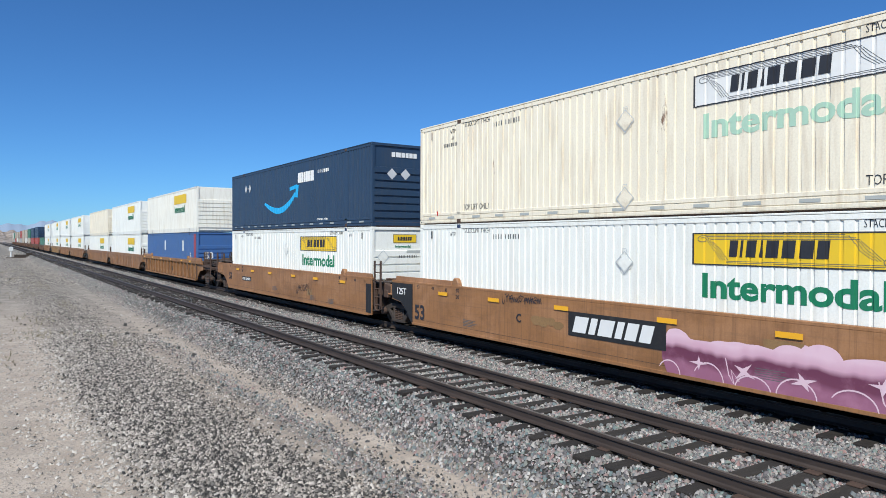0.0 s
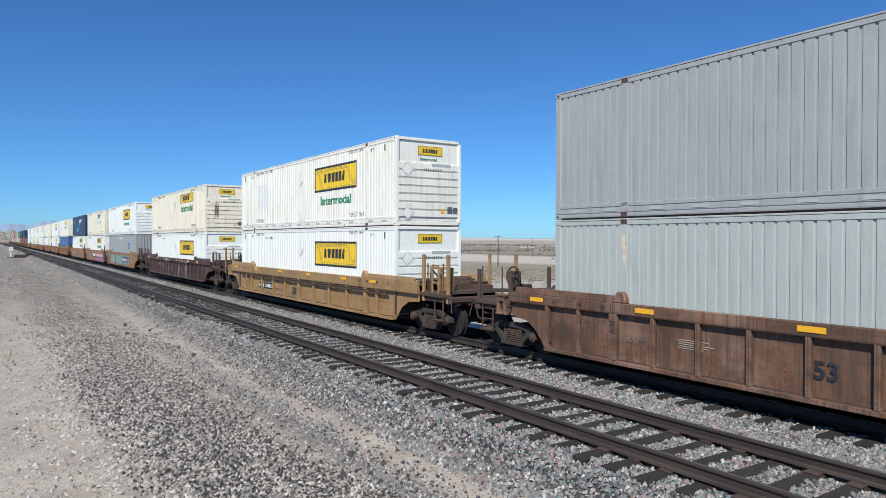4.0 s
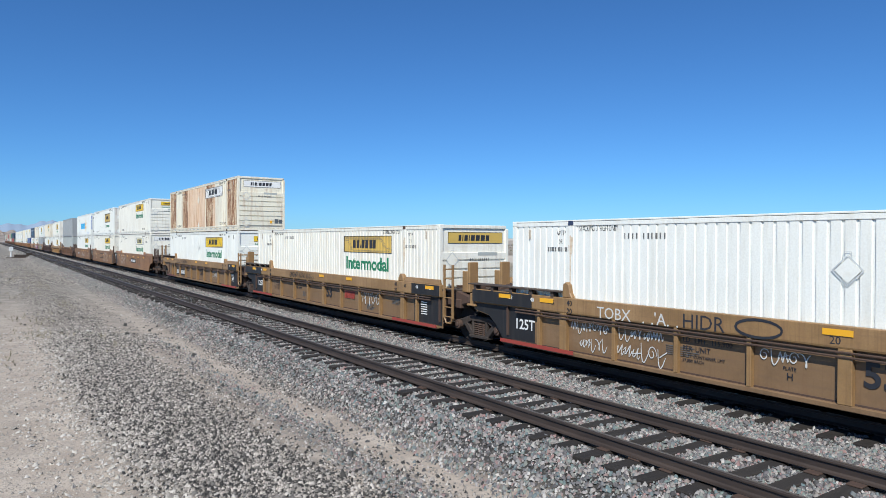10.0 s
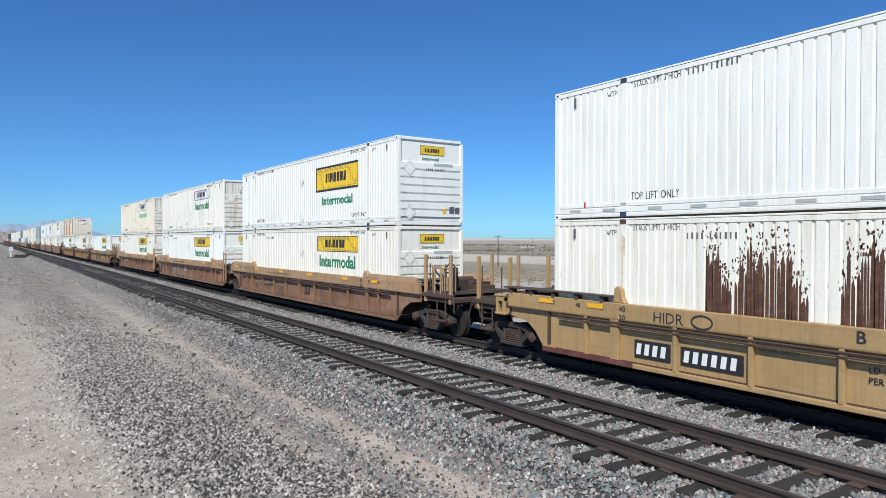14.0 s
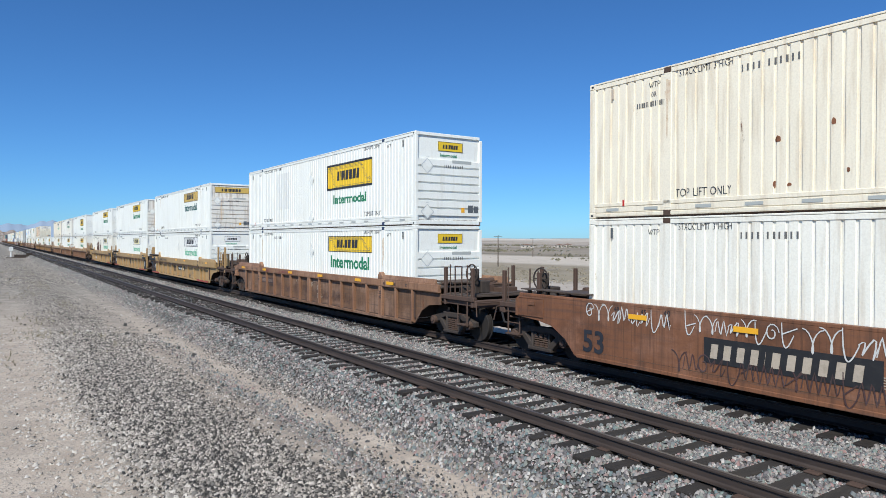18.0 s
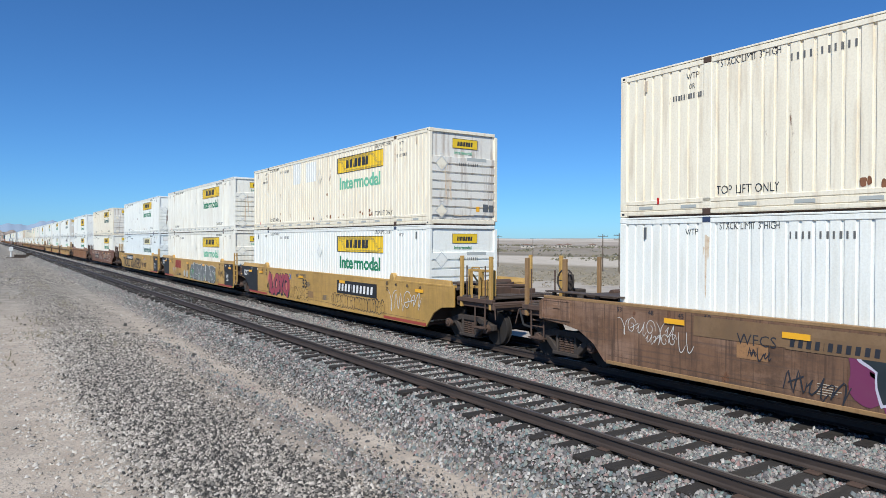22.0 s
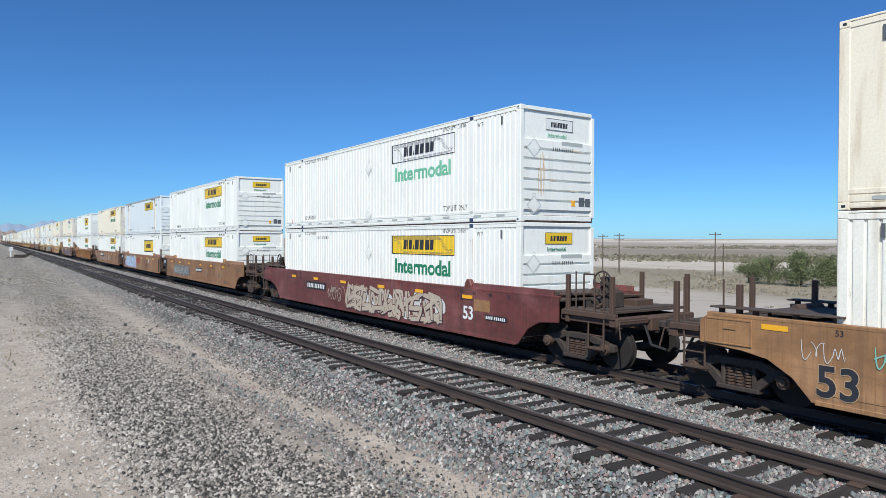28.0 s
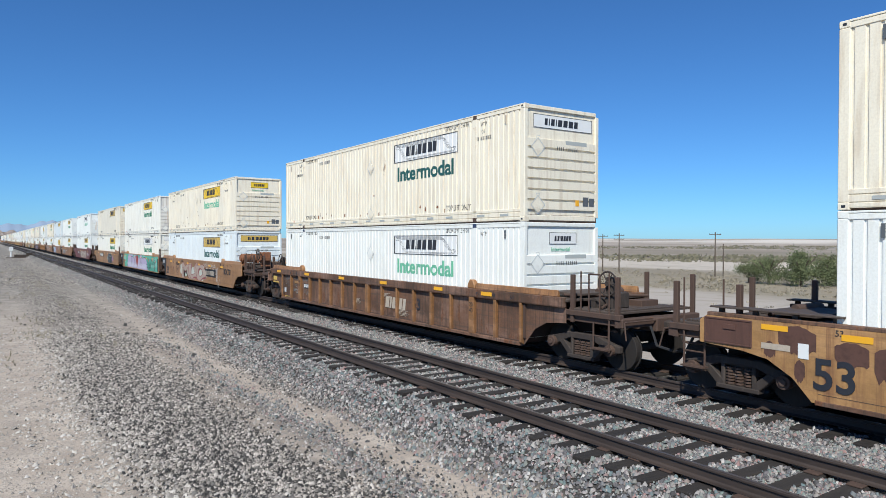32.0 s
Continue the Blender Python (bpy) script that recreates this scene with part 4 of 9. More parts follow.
def stencils(c, old, flat, level):
    lay = lambda me, u: wrap(me, u, 0.004, 1.0, flat)
    text = "STACKING 3 HIGH ONLY" if old and not level else "STACK LIMIT 3 HIGH"
    for u in (2.32, 12.68):
        part("stack_stencil", lay(words(text, 0.135, "ink", -0.016, span=1.12), u), c, at=on_side(FX, HY - u, 2.66))
    for u in (3.62,):
        part("number_mark", lay(bars_mesh("serial", "ink2", [0.022, 0.034, 0.034, 0.034] + [0.001] + [0.03] * 6, 0.12, 0.072), u), c, at=on_side(FX, HY - u, 2.66 if level and not old else 2.49))
    for u in (2.25, 12.7):
        part("lift_stencil", lay(words("TOP LIFT ONLY", 0.165, "ink", -0.012, span=1.18), u), c, at=on_side(FX, HY - u, 0.365))
    for u in (1.6, 14.35):
        part("corner_stencil", lay(words("WTP", 0.12, "ink", -0.012, 0.75), u), c, at=on_side(FX, HY - u, 2.57))
        if old:
            part("corner_stencil", lay(words("OR", 0.11, "ink2", -0.012, 0.7), u + 0.04), c, at=on_side(FX, HY - u - 0.04, 2.38))
            part("number_mark", lay(bars_mesh("pin", "ink2", [0.03] * 5 + [0.001] + [0.03] * 3 + [0.001] + [0.03] * 4, 0.1, 0.03), u - 0.3), c, at=on_side(FX, HY - u + 0.3, 2.2))


def container(y_front, level, body="white", panel="Y", word="wordgreen", far=False, label="", flat=False, smooth_old=False, placards=True, endlogo=None, x=TRAIN_X):
    """A 53 foot container. y_front: its leading end at the start of the clip."""
    z = (0.235, 3.165)[level]
    c = tagged(new("shipping_container"), label, "shipping container", "containers on the train")
    y = y_front - HY
    c.matrix_basis = pose(x, y, z)
    MOVERS.append((c, x, y, z))
    if far:
        def shell(g):
            side_sheets(-1, False)(g)
            box(g, -HX + 0.06, HX - 0.06, -HY + 0.12, HY - 0.05, 0.05, CH - 0.02)
        part("shell", mesh_of("far_shell", shell, body), c)
        part("frame", mesh_of("far_frame", far_frame, body), c)
        part("end_wall", mesh_of("end_ribs", end_ribs, body), c)
        if panel and panel in "YB":
            part("owner_panel", mesh_of(("farpanel",), side_panel(9.75, 13.3, 2.0, 2.6, 0.016, True), "signyellow"), c, "yellow owner panel")
            part("word_intermodal", words("Intermodal", 0.50, word, 0.022, 0.97), c, at=on_side(FX, HY - 9.9, 1.4))
        return c
    for sx in (-1, 1):
        part("side_wall", mesh_of(("side", sx, flat), side_sheets(sx, flat), body), c)
        part("top_rail", mesh_of(("toprail", sx), lambda g: box(g, sx * HX - 0.05, sx * HX + 0.05 if sx < 0 else sx * HX, -HY + 0.16, HY - 0.16, CH - 0.095, CH - 0.005) if sx > 0 else (box(g, -HX, -HX + 0.05, -HY + 0.16, HY - 0.16, CH - 0.135, CH - 0.045), box(g, -HX - 0.006, -HX + 0.05, -HY + 0.16, HY - 0.16, CH - 0.038, CH - 0.002)), body, 0.006), c)
        if sx < 0:
            part("bottom_rail", mesh_of(("botrail", sx), lambda g: prism_y(g, [(sx * (HX - 0.006), 0.03), (sx * HX, 0.05), (sx * HX, 0.1), (sx * (HX - 0.022), 0.112), (sx * (HX - 0.004), 0.128), (sx * (HX - 0.004), 0.225), (sx * (HX - 0.02), 0.235), (sx * HX, 0.25), (sx * HX, 0.315), (sx * (HX - 0.03), 0.325), (sx * (HX - 0.08), 0.325), (sx * (HX - 0.08), 0.03)], -HY + 0.16, HY - 0.16), body), c)
        for sy in (-1, 1):
            if sx > 0 and sy > 0:
                continue
            part("corner_post", mesh_of(("post", sx, sy), lambda g: box(g, *sorted((sx * HX, sx * (HX - 0.12))), *sorted((sy * HY, sy * (HY - 0.17))), 0.12, CH - 0.12), body, 0.012), c)
            if sx < 0:
                part("lift_post", mesh_of(("lift", sx, sy), lambda g: box(g, *sorted((sx * HX, sx * (HX - 0.06))), sy * LIFT - 0.09, sy * LIFT + 0.09, 0.16, CH - 0.1), body, 0.01), c)
            for zz in ((0.06, CH - 0.06) if sx < 0 else ()):
                k = part("corner_casting", mesh_of("casting", casting, body, 0.012), c, at=Matrix.Translation((sx * (HX - 0.08), sy * (HY - 0.09), zz)))
                if sx < 0 and level:
                    part("fitting_slot", mesh_of("slot", fitting_hole, "ink"), k, at=Matrix.Translation((-0.083, 0, 0)))
            if sx < 0:
                for zz in (0.07, CH - 0.07):
                    k = part("lift_fitting", mesh_of("lift_fitting", casting, "handblue" if body in ("white", "pale") else "steelrust", 0.012), c, at=Matrix.Translation((-HX + 0.075, sy * LIFT, zz)))
    part("roof", mesh_of("croof", lambda g: box(g, -HX + 0.04, HX - 0.04, -HY + 0.1, HY - 0.1, CH - 0.05, CH - 0.006), body), c)
    part("floor", mesh_of("cfloor", lambda g: box(g, -HX + 0.06, HX - 0.06, -HY + 0.02, HY - 0.02, -0.004, 0.17), "steelrust"), c)
    part("front_wall", mesh_of("cfront", lambda g: box(g, -HX + 0.1, HX - 0.1, HY - 0.07, HY - 0.03, 0.1, CH - 0.08), body), c)
    part("end_wall", mesh_of("end_v" if body in ("grey", "palegrey") else "end_ribs", end_vertical if body in ("grey", "palegrey") else end_ribs, body), c)
    for zz, hh in ((CH - 0.11, 0.1), (0.03, 0.13)):
        part("end_beam", mesh_of(("endbeam", zz), lambda g: box(g, -HX + 0.1, HX - 0.1, -HY + 0.005, -HY + 0.13, zz, zz + hh), body, 0.01), c)
    part("rail_dashing", mesh_of("patches", lambda g: [box(g, -HX - 0.004, -HX, HY - u - 0.34, HY - u, 0.148, 0.205) for u in (0.5, 1.5, 2.7, 3.7, 4.7, 5.7, 6.7, 7.7, 8.7, 9.7, 10.7, 11.7, 12.7, 14.2, 15.2)], "greymark"), c, "grey dashes along the bottom rail")
    owned = panel is not None
    if owned:
        lift = 0.0
        owner_panel(c, panel, flat, lift)
        if word:
            word_mark(c, word, panel, lift, flat)
        stencils(c, smooth_old, flat, level)
        for u in (0.66, CL - 0.74):
            part("seal_bracket", mesh_of("sealbracket", lambda g: box(g, -0.012, 0.006, -0.03, 0.03, 0.0, 0.22), "tan" if smooth_old else "dkgrey", 0.003), c, "small steel bracket near the corner", Matrix.Translation((-HX, HY - u, CH - 0.42)))
        if placards:
            for zz in (0.4, 2.0):
                p = part("placard_holder", mesh_of("diamond", diamond, body), c, at=on_side(FX - 0.001, HY - 8.05, zz))
                part("holder_rim", mesh_of("diamond_frame", diamond_frame, "rimgrey"), p)
        # rear wall marks
        e = endlogo or ("E" if panel in "YBDGS" else "F")
        wide = e == "W" or panel == "G"
        w = 2.05 if wide else 0.95
        h = 0.34 if wide else 0.3
        p = part("end_panel", mesh_of(("endpanel", w, h), lambda g: plate(g, -w / 2, w / 2, 0, h), "signyellow" if e == "E" and panel not in "G" else ("gold_sign" if panel == "G" else "signwhite")), c, "owner panel on the rear wall", at=on_end(0.05, -HY + 0.042, 2.36))
        part("panel_border", mesh_of(("endborder", w, h), lambda g: outline_strokes(g, -w / 2, w / 2, 0, h, 0.012), "ink"), p, at=Matrix.Translation((0, 0, 0.004)))
        part("name_mark", bars_mesh("endbrand", "ink", [b * (0.62 if wide else 0.32) for b in BRAND], 0.17 if wide else 0.13, 0.045 if wide else 0.02, 0.015), p, at=Matrix.Translation((-0.65 if wide else -0.3, 0.08, 0.005)))
        if not wide and word:
            part("word_intermodal", words("Intermodal", 0.11, word, 0.01), c, at=on_end(-0.36, -HY + 0.04, 2.18))
        part("number_plate", mesh_of("endplate", lambda g: plate(g, 0, 0.75, 0, 0.1), "greymark"), c, at=on_end(0.1, -HY + 0.004, 1.99))
        part("number_mark", bars_mesh("endserial", "ink2", [0.026] * 4 + [0.001] + [0.026] * 6, 0.09, 0.045), c, at=on_end(-0.2, -HY + 0.004, 1.83))
        for zz in (0.42, 1.86):
            p = part("placard_holder", mesh_of("diamond", diamond, body), c, at=on_end(-0.85, -HY - 0.001, zz))
            part("holder_rim", mesh_of("diamond_frame", diamond_frame, "rimgrey"), p)
        if level == 1:
            for xx, ww, mat in ((0.45, 0.13, "reflector"), (0.72, 0.2, "dkgrey"), (0.95, 0.18, "dkgrey")):
                part("decal", mesh_of(("decal", ww), lambda g: plate(g, 0, ww, 0, ww * 1.2), mat), c, at=on_end(xx, -HY + 0.0, 0.42))
            part("red_tab", mesh_of("redtab", lambda g: plate(g, 0, 0.045, 0, 0.13), "redmark"), c, at=on_side(FX, HY - 0.95, 0.24))
    return c


def far_frame(g):
    for sx in (-1, 1):
        for zz in ((0.02, 0.31), (CH - 0.09, CH)):
            box(g, *sorted((sx * HX, sx * (HX - 0.06))), -HY, HY, *zz)
        for yy in (-HY + 0.08, -LIFT, LIFT, HY - 0.08):
            box(g, *sorted((sx * HX, sx * (HX - 0.1))), yy - 0.085, yy + 0.085, 0.02, CH)


# ---- well cars ----
def wheel_mesh(g):
    disc_x(g, 0, 0, 0.457, -0.06, 0.06, 28)
    disc_x(g, 0, 0, 0.49, 0.06, 0.09, 28)
    disc_x(g, 0, 0, 0.11, -0.1, 0.13, 16)


def frame_side(g):
    """Cast side frame: arched top, sloped arms to the axle boxes, open window for the springs."""
    top = [(-1.12, 0.42), (-1.12, 0.56), (-0.80, 0.63), (-0.45, 0.74), (0.45, 0.74), (0.80, 0.63), (1.12, 0.56), (1.12, 0.42), (0.84, 0.38), (0.62, 0.50)]
    arch = top + [(0.36, 0.60), (-0.36, 0.60), (-0.62, 0.50), (-0.84, 0.38)]
    prism_x(g, arch[::-1], -0.07, 0.07)
    prism_x(g, [(-0.72, 0.50), (-0.58, 0.56), (-0.27, 0.30), (-0.27, 0.20), (-0.40, 0.20)], -0.075, 0.075)
    prism_x(g, [(0.72, 0.50), (0.40, 0.20), (0.27, 0.20), (0.27, 0.30), (0.58, 0.56)], -0.075, 0.075)
    box(g, -0.1, 0.1, -0.42, 0.42, 0.15, 0.235)
    for s in (-1, 1):
        box(g, -0.07, 0.07, s * 0.30 - 0.04, s * 0.30 + 0.04, 0.22, 0.62)


def springs(g):
    for y in (-0.18, 0.0, 0.18):
        for i in range(6):
            torus_x_flat(g, y, 0.25 + i * 0.055)


def torus_x_flat(g, y, z):
    k = 8
    ring = [(0.078 * math.cos(2 * math.pi * i / k), 0.078 * math.sin(2 * math.pi * i / k)) for i in range(k)]
    vs, fs = g
    n = len(vs)
    vs += [(a, y + b, z) for a, b in ring] + [(a, y + b, z + 0.033) for a, b in ring]
    fs += [(n + i, n + (i + 1) % k, n + k + (i + 1) % k, n + k + i) for i in range(k)] + [tuple(n + k + i for i in range(k))]


def truck(car, y):
    b = part("bogie", mesh_of("bolster", lambda g: (box(g, -1.05, 1.05, -0.22, 0.22, 0.42, 0.68), disc_z(g, 0, 0, 0.34, 0.68, 0.78)), "iron", 0.02), car, "dark cast iron two-axle bogie", Matrix.Translation((0, y, -0.15)))
    for sy in (-0.89, 0.89):
        part("axle", mesh_of("axle", lambda g: disc_x(g, 0, 0, 0.085, -1.08, 1.08, 12), "iron"), b, at=Matrix.Translation((0, sy, 0.46)))
        for sx in (-1, 1):
            part("wheel", mesh_of("wheel", wheel_mesh, "wheeliron", 0.008), b, at=Matrix.Translation((sx * 0.765, sy, 0.46)) @ Matrix.Diagonal((-sx, 1, 1, 1)))
            if sx < 0:
                part("bearing_cap", mesh_of("bearing", lambda g: (disc_x(g, 0, 0, 0.125, -0.09, 0.09, 14), disc_x(g, 0, 0, 0.07, -0.12, 0.12, 10)), "steelrust", 0.01), b, at=Matrix.Translation((sx * 1.13, sy, 0.46)))
    for sx in (-1, 1):
        part("side_frame", mesh_of("sideframe", frame_side, "iron", 0.015), b, at=Matrix.Translation((sx * 1.05, 0, 0)))
    part("spring_nest", mesh_of("springs", springs, "steelrust"), b, at=Matrix.Translation((-1.05, 0, 0)))


def disc_z(g, x, y, r, z0, z1, k=20):
    ring = [(x + r * math.cos(2 * math.pi * i / k), y + r * math.sin(2 * math.pi * i / k)) for i in range(k)]
    vs, fs = g
    n = len(vs)
    vs += [(*p, z0) for p in ring] + [(*p, z1) for p in ring]
    fs += [(n + i, n + (i + 1) % k, n + k + (i + 1) % k, n + k + i) for i in range(k)] + [tuple(n + k + i for i in range(k)), tuple(n + k - 1 - i for i in range(k))]


SIDE_X, TOP_Z, LOW_Z = 1.425, 1.39, 0.12


def side_outline(front, rear, z1, nose=False):
    """Outline (y, z) of a car's side. Coupled ends and the front of an articulated unit arch over a bogie."""
    f, r = HY, -HY
    out = []
    if rear == "C":
        out += [(r - 1.5, z1), (r - 1.5, 0.80), (r - 0.85, 0.74), (r - 0.45, 0.55), (r - 0.05, LOW_Z)]
    else:
        out += [(r - 0.22, z1), (r - 0.22, LOW_Z)]
    if nose:
        out += [(f + 0.3, LOW_Z), (f + 0.62, 0.46), (f + 1.05, 0.70), (f + 1.5, 0.78), (f + 2.35, 0.84), (f + 2.35, z1 - 0.1), (f + 2.2, z1)]
    else:
        out += [(f + 0.3, LOW_Z), (f + 0.62, 0.5), (f + 0.95, 0.72), (f + 1.52, 0.80), (f + 1.52, z1)]
    return out


def ladder_mesh(g):
    for y in (-0.21, 0.21):
        box(g, -0.025, 0.025, y - 0.03, y + 0.03, -0.28, 1.24)
        rod(g, (0, y, -0.27), (0, y * 0.55, -0.42), 0.024)
    for i in range(6):
        rod(g, (0, -0.2, -0.24 + 0.27 * i), (0, 0.2, -0.24 + 0.27 * i), 0.018)
    rod(g, (0, -0.12, -0.42), (0, 0.12, -0.42), 0.024)


def handrail_mesh(g):
    rod(g, (0, -0.16, 0), (0, -0.16, 0.95), 0.02)
    rod(g, (0, 0.16, 0), (0, 0.16, 0.95), 0.02)
    rod(g, (0, -0.16, 0.95), (0, 0.16, 0.95), 0.02)


def brake_wheel_mesh(g):
    torus_x(g, 0, 0, 0, 0.27, 0.022, 24)
    for i in range(6):
        a = math.pi * i / 3
        rod(g, (0, 0, 0), (0, 0.26 * math.cos(a), 0.26 * math.sin(a)), 0.014, 5)
    disc_x(g, 0, 0, 0.06, -0.04, 0.04, 10)


NO_FRONT_WHEEL = (-158.45, -283.39, -502.56, -588.27, -674.31)
REAR_WHEEL = (-259.93, -345.88, -564.53, -650.72)
BRIGHT = ("gold", "yellow_car", "straw", "sandgold", "paletan")


def coupled_end(car, s, paint, rng, nose=False, wheel=True):
    """End platform beyond the well: stub sill, deck, end beam, posts, coupler. s: +1 leading, -1 trailing."""
    e = s * HY
    part("stub_sill", mesh_of(("stub", s), lambda g: box(g, -0.33, 0.33, *sorted((e + s * 0.3, e + s * 3.25)), 0.72, 1.02), "steelrust", 0.02), car, "heavy steel stub sill")
    part("end_deck", mesh_of(("deck", s), lambda g: (box(g, -1.35, 1.35, *sorted((e + s * 0.12, e + s * 1.55)), 1.28, 1.34), box(g, -1.28, 1.28, *sorted((e + s * 1.55, e + s * 2.9)), 1.10, 1.16), box(g, -0.9, 0.5, *sorted((e + s * 0.5, e + s * 1.5)), 1.40, 1.46)), "deck", 0.01), car, "grey steel end deck")
    part("bulkhead", mesh_of(("bulk", s), lambda g: box(g, -1.38, 1.38, *sorted((e + s * 0.07, e + s * 0.13)), 0.3, 1.30), "steelrust"), car)
    part("end_beam", mesh_of(("endsill", s), lambda g: box(g, -1.3, 1.3, *sorted((e + s * 2.95, e + s * 3.15)), 0.84, 1.04), "steelrust", 0.02), car)
    part("coupler", mesh_of(("coupler", s), lambda g: (box(g, -0.1, 0.1, *sorted((e + s * 3.2, e + s * 3.55)), 0.78, 0.95), box(g, -0.17, 0.14, *sorted((e + s * 3.5, e + s * 3.72)), 0.72, 1.02)), "iron", 0.03), car, "cast iron coupler knuckle")
    part("air_hose", mesh_of(("hose", s), lambda g: (rod(g, (-0.42, e + s * 3.15, 0.85), (-0.45, e + s * 3.35, 0.45), 0.03), rod(g, (-0.45, e + s * 3.35, 0.45), (-0.36, e + s * 3.66, 0.38), 0.03)), "black"), car, "black rubber air hose")
    part("underframe_brace", mesh_of(("brace", s), lambda g: (box(g, -1.25, -1.1, *sorted((e + s * 1.4, e + s * 3.0)), 0.86, 1.0), box(g, 1.1, 1.25, *sorted((e + s * 1.4, e + s * 3.0)), 0.86, 1.0), box(g, -1.2, 1.2, *sorted((e + s * 1.9, e + s * 2.05)), 0.9, 1.05)), "steelrust", 0.015), car)
    for sx in (-1, 1):
        for yy in (1.66, 2.98):
            part("end_post", mesh_of(("endpost", paint in BRIGHT), lambda g: box(g, -0.045, 0.045, -0.05, 0.05, 0.0, 1.42 if paint in BRIGHT else 1.08), paint if paint in BRIGHT else "steelrust", 0.01), car, at=Matrix.Translation((sx * 1.26, e + s * yy, 0.84)))
        if sx < 0:
            part("step", mesh_of("step", lambda g: (rod(g, (0, -0.22, 0.9), (0, -0.22, 0.35), 0.02), rod(g, (0, 0.22, 0.9), (0, 0.22, 0.35), 0.02), box(g, -0.09, 0.09, -0.24, 0.24, 0.33, 0.36), rod(g, (0, -0.22, 0.62), (0, 0.22, 0.62), 0.016)), "steelrust"), car, at=Matrix.Translation((sx * 1.3, e + s * 2.55, 0)))
        if sx < 0 and s < 0:
            part("grab_iron", mesh_of("grab", handrail_mesh, paint if paint in BRIGHT else "steelrust"), car, at=Matrix.Translation((sx * 1.30, e + s * 2.35, 1.0)))
    part("walkway", mesh_of(("walk", s), lambda g: [box(g, -1.15, 1.15, e + s * (2.56 + 0.09 * i) - 0.03, e + s * (2.56 + 0.09 * i) + 0.03, 1.165, 1.19) for i in range(4)], "deck"), car, "grated steel walkway")
    if wheel:
        b = part("brake_wheel", mesh_of("brakewheel", brake_wheel_mesh, "iron"), car, "black spoked hand brake wheel", Matrix.Translation((-0.72, e + s * 2.2, 1.72)))
        part("brake_stand", mesh_of("brakestand", lambda g: (box(g, 0.04, 0.2, -0.1, 0.1, -0.6, 0.15), box(g, 0.2, 0.5, -0.2, 0.25, -0.55, -0.2)), "iron", 0.02), car, at=Matrix.Translation((-0.72, e + s * 2.2, 1.72)))
    if s < 0 and paint in BRIGHT:
        def stand(g):
            for yy in (1.72, 2.25, 2.8):
                box(g, -0.05, 0.05, s * yy - 0.045, s * yy + 0.045, 0.0, 0.72)
            for z in (0.2, 0.66):
                box(g, -0.035, 0.035, *sorted((s * 1.72, s * 2.8)), z, z + 0.07)
            prism_x(g, [(s * 2.25, 0.0), (s * 2.8, 0.0), (s * 2.8, 0.3), (s * 2.5, 0.46), (s * 2.25, 0.4)], -0.02, 0.02)
            rod(g, (0, s * 1.72, 0.66), (0.5, s * 1.72, 0.1), 0.03)
        part("end_stand", mesh_of(("endstand", s), stand, paint, 0.01), car, "welded steel stand on the end platform", Matrix.Translation((-1.02, e, 1.16)))
    if s > 0 and not nose:
        for sx in (-1, 1):
            part("jack_pad", mesh_of("jackpad", lambda g: (box(g, -0.1, 0.1, -0.28, -0.14, 0, 0.52), box(g, -0.1, 0.1, 0.14, 0.28, 0, 0.52), box(g, -0.1, 0.1, -0.28, 0.28, 0.38, 0.56), box(g, -0.12, 0.1, -0.34, 0.34, 0.54, 0.62), box(g, -0.11, 0.1, -0.34, 0.34, -0.04, 0.04)), paint, 0.02), car, at=Matrix.Translation((sx * 1.3, e + 1.9, 0.82)) @ Matrix.Diagonal((1, 0.62, 0.8, 1)))
    part("brake_gear", mesh_of(("endgear", s), lambda g: (box(g, -0.3, 0.35, e + s * 1.75 - 0.15, e + s * 1.75 + 0.15, 1.06, 1.36), rod(g, (-1.1, e + s * 1.2, 1.42), (1.0, e + s * 1.9, 1.36), 0.04), rod(g, (-1.0, e + s * 2.3, 1.2), (0.9, e + s * 1.3, 1.42), 0.035), disc_x(g, e + s * 1.3, 1.44, 0.1, -0.1, 0.75, 12), box(g, 0.3, 0.9, e + s * 2.1 - 0.2, e + s * 2.1 + 0.2, 1.1, 1.3), rod(g, (-1.2, e + s * 2.9, 0.75), (-0.3, e + s * 1.6, 0.62), 0.03)), "steelrust", 0.012), car, "rusty brake gear on the end deck")
    part("brake_cylinder", mesh_of("brakecyl", lambda g: (disc_x(g, 0, 0, 0.16, -0.25, 0.25, 12), box(g, -0.3, -0.24, -0.1, 0.1, -0.1, 0.1)), "iron"), car, at=Matrix.Translation((-0.55, e + s * 1.85, 1.22)))
    part("uncoupling_lever", mesh_of(("lever", s), lambda g: (rod(g, (-1.32, e + s * 3.22, 0.98), (0.1, e + s * 3.22, 0.98), 0.016), rod(g, (-1.32, e + s * 3.22, 0.98), (-1.36, e + s * 3.3, 0.62), 0.016), rod(g, (0.1, e + s * 3.22, 0.98), (0.05, e + s * 3.4, 0.84), 0.014)), "steelrust"), car, "bent uncoupling lever")
    part("side_beam", mesh_of(("sidebeam", s), lambda g: box(g, -1.33, -1.2, *sorted((e + s * 1.5, e + s * 3.1)), 1.0, 1.12), "steelrust", 0.012), car, "rusty beam along the end platform")
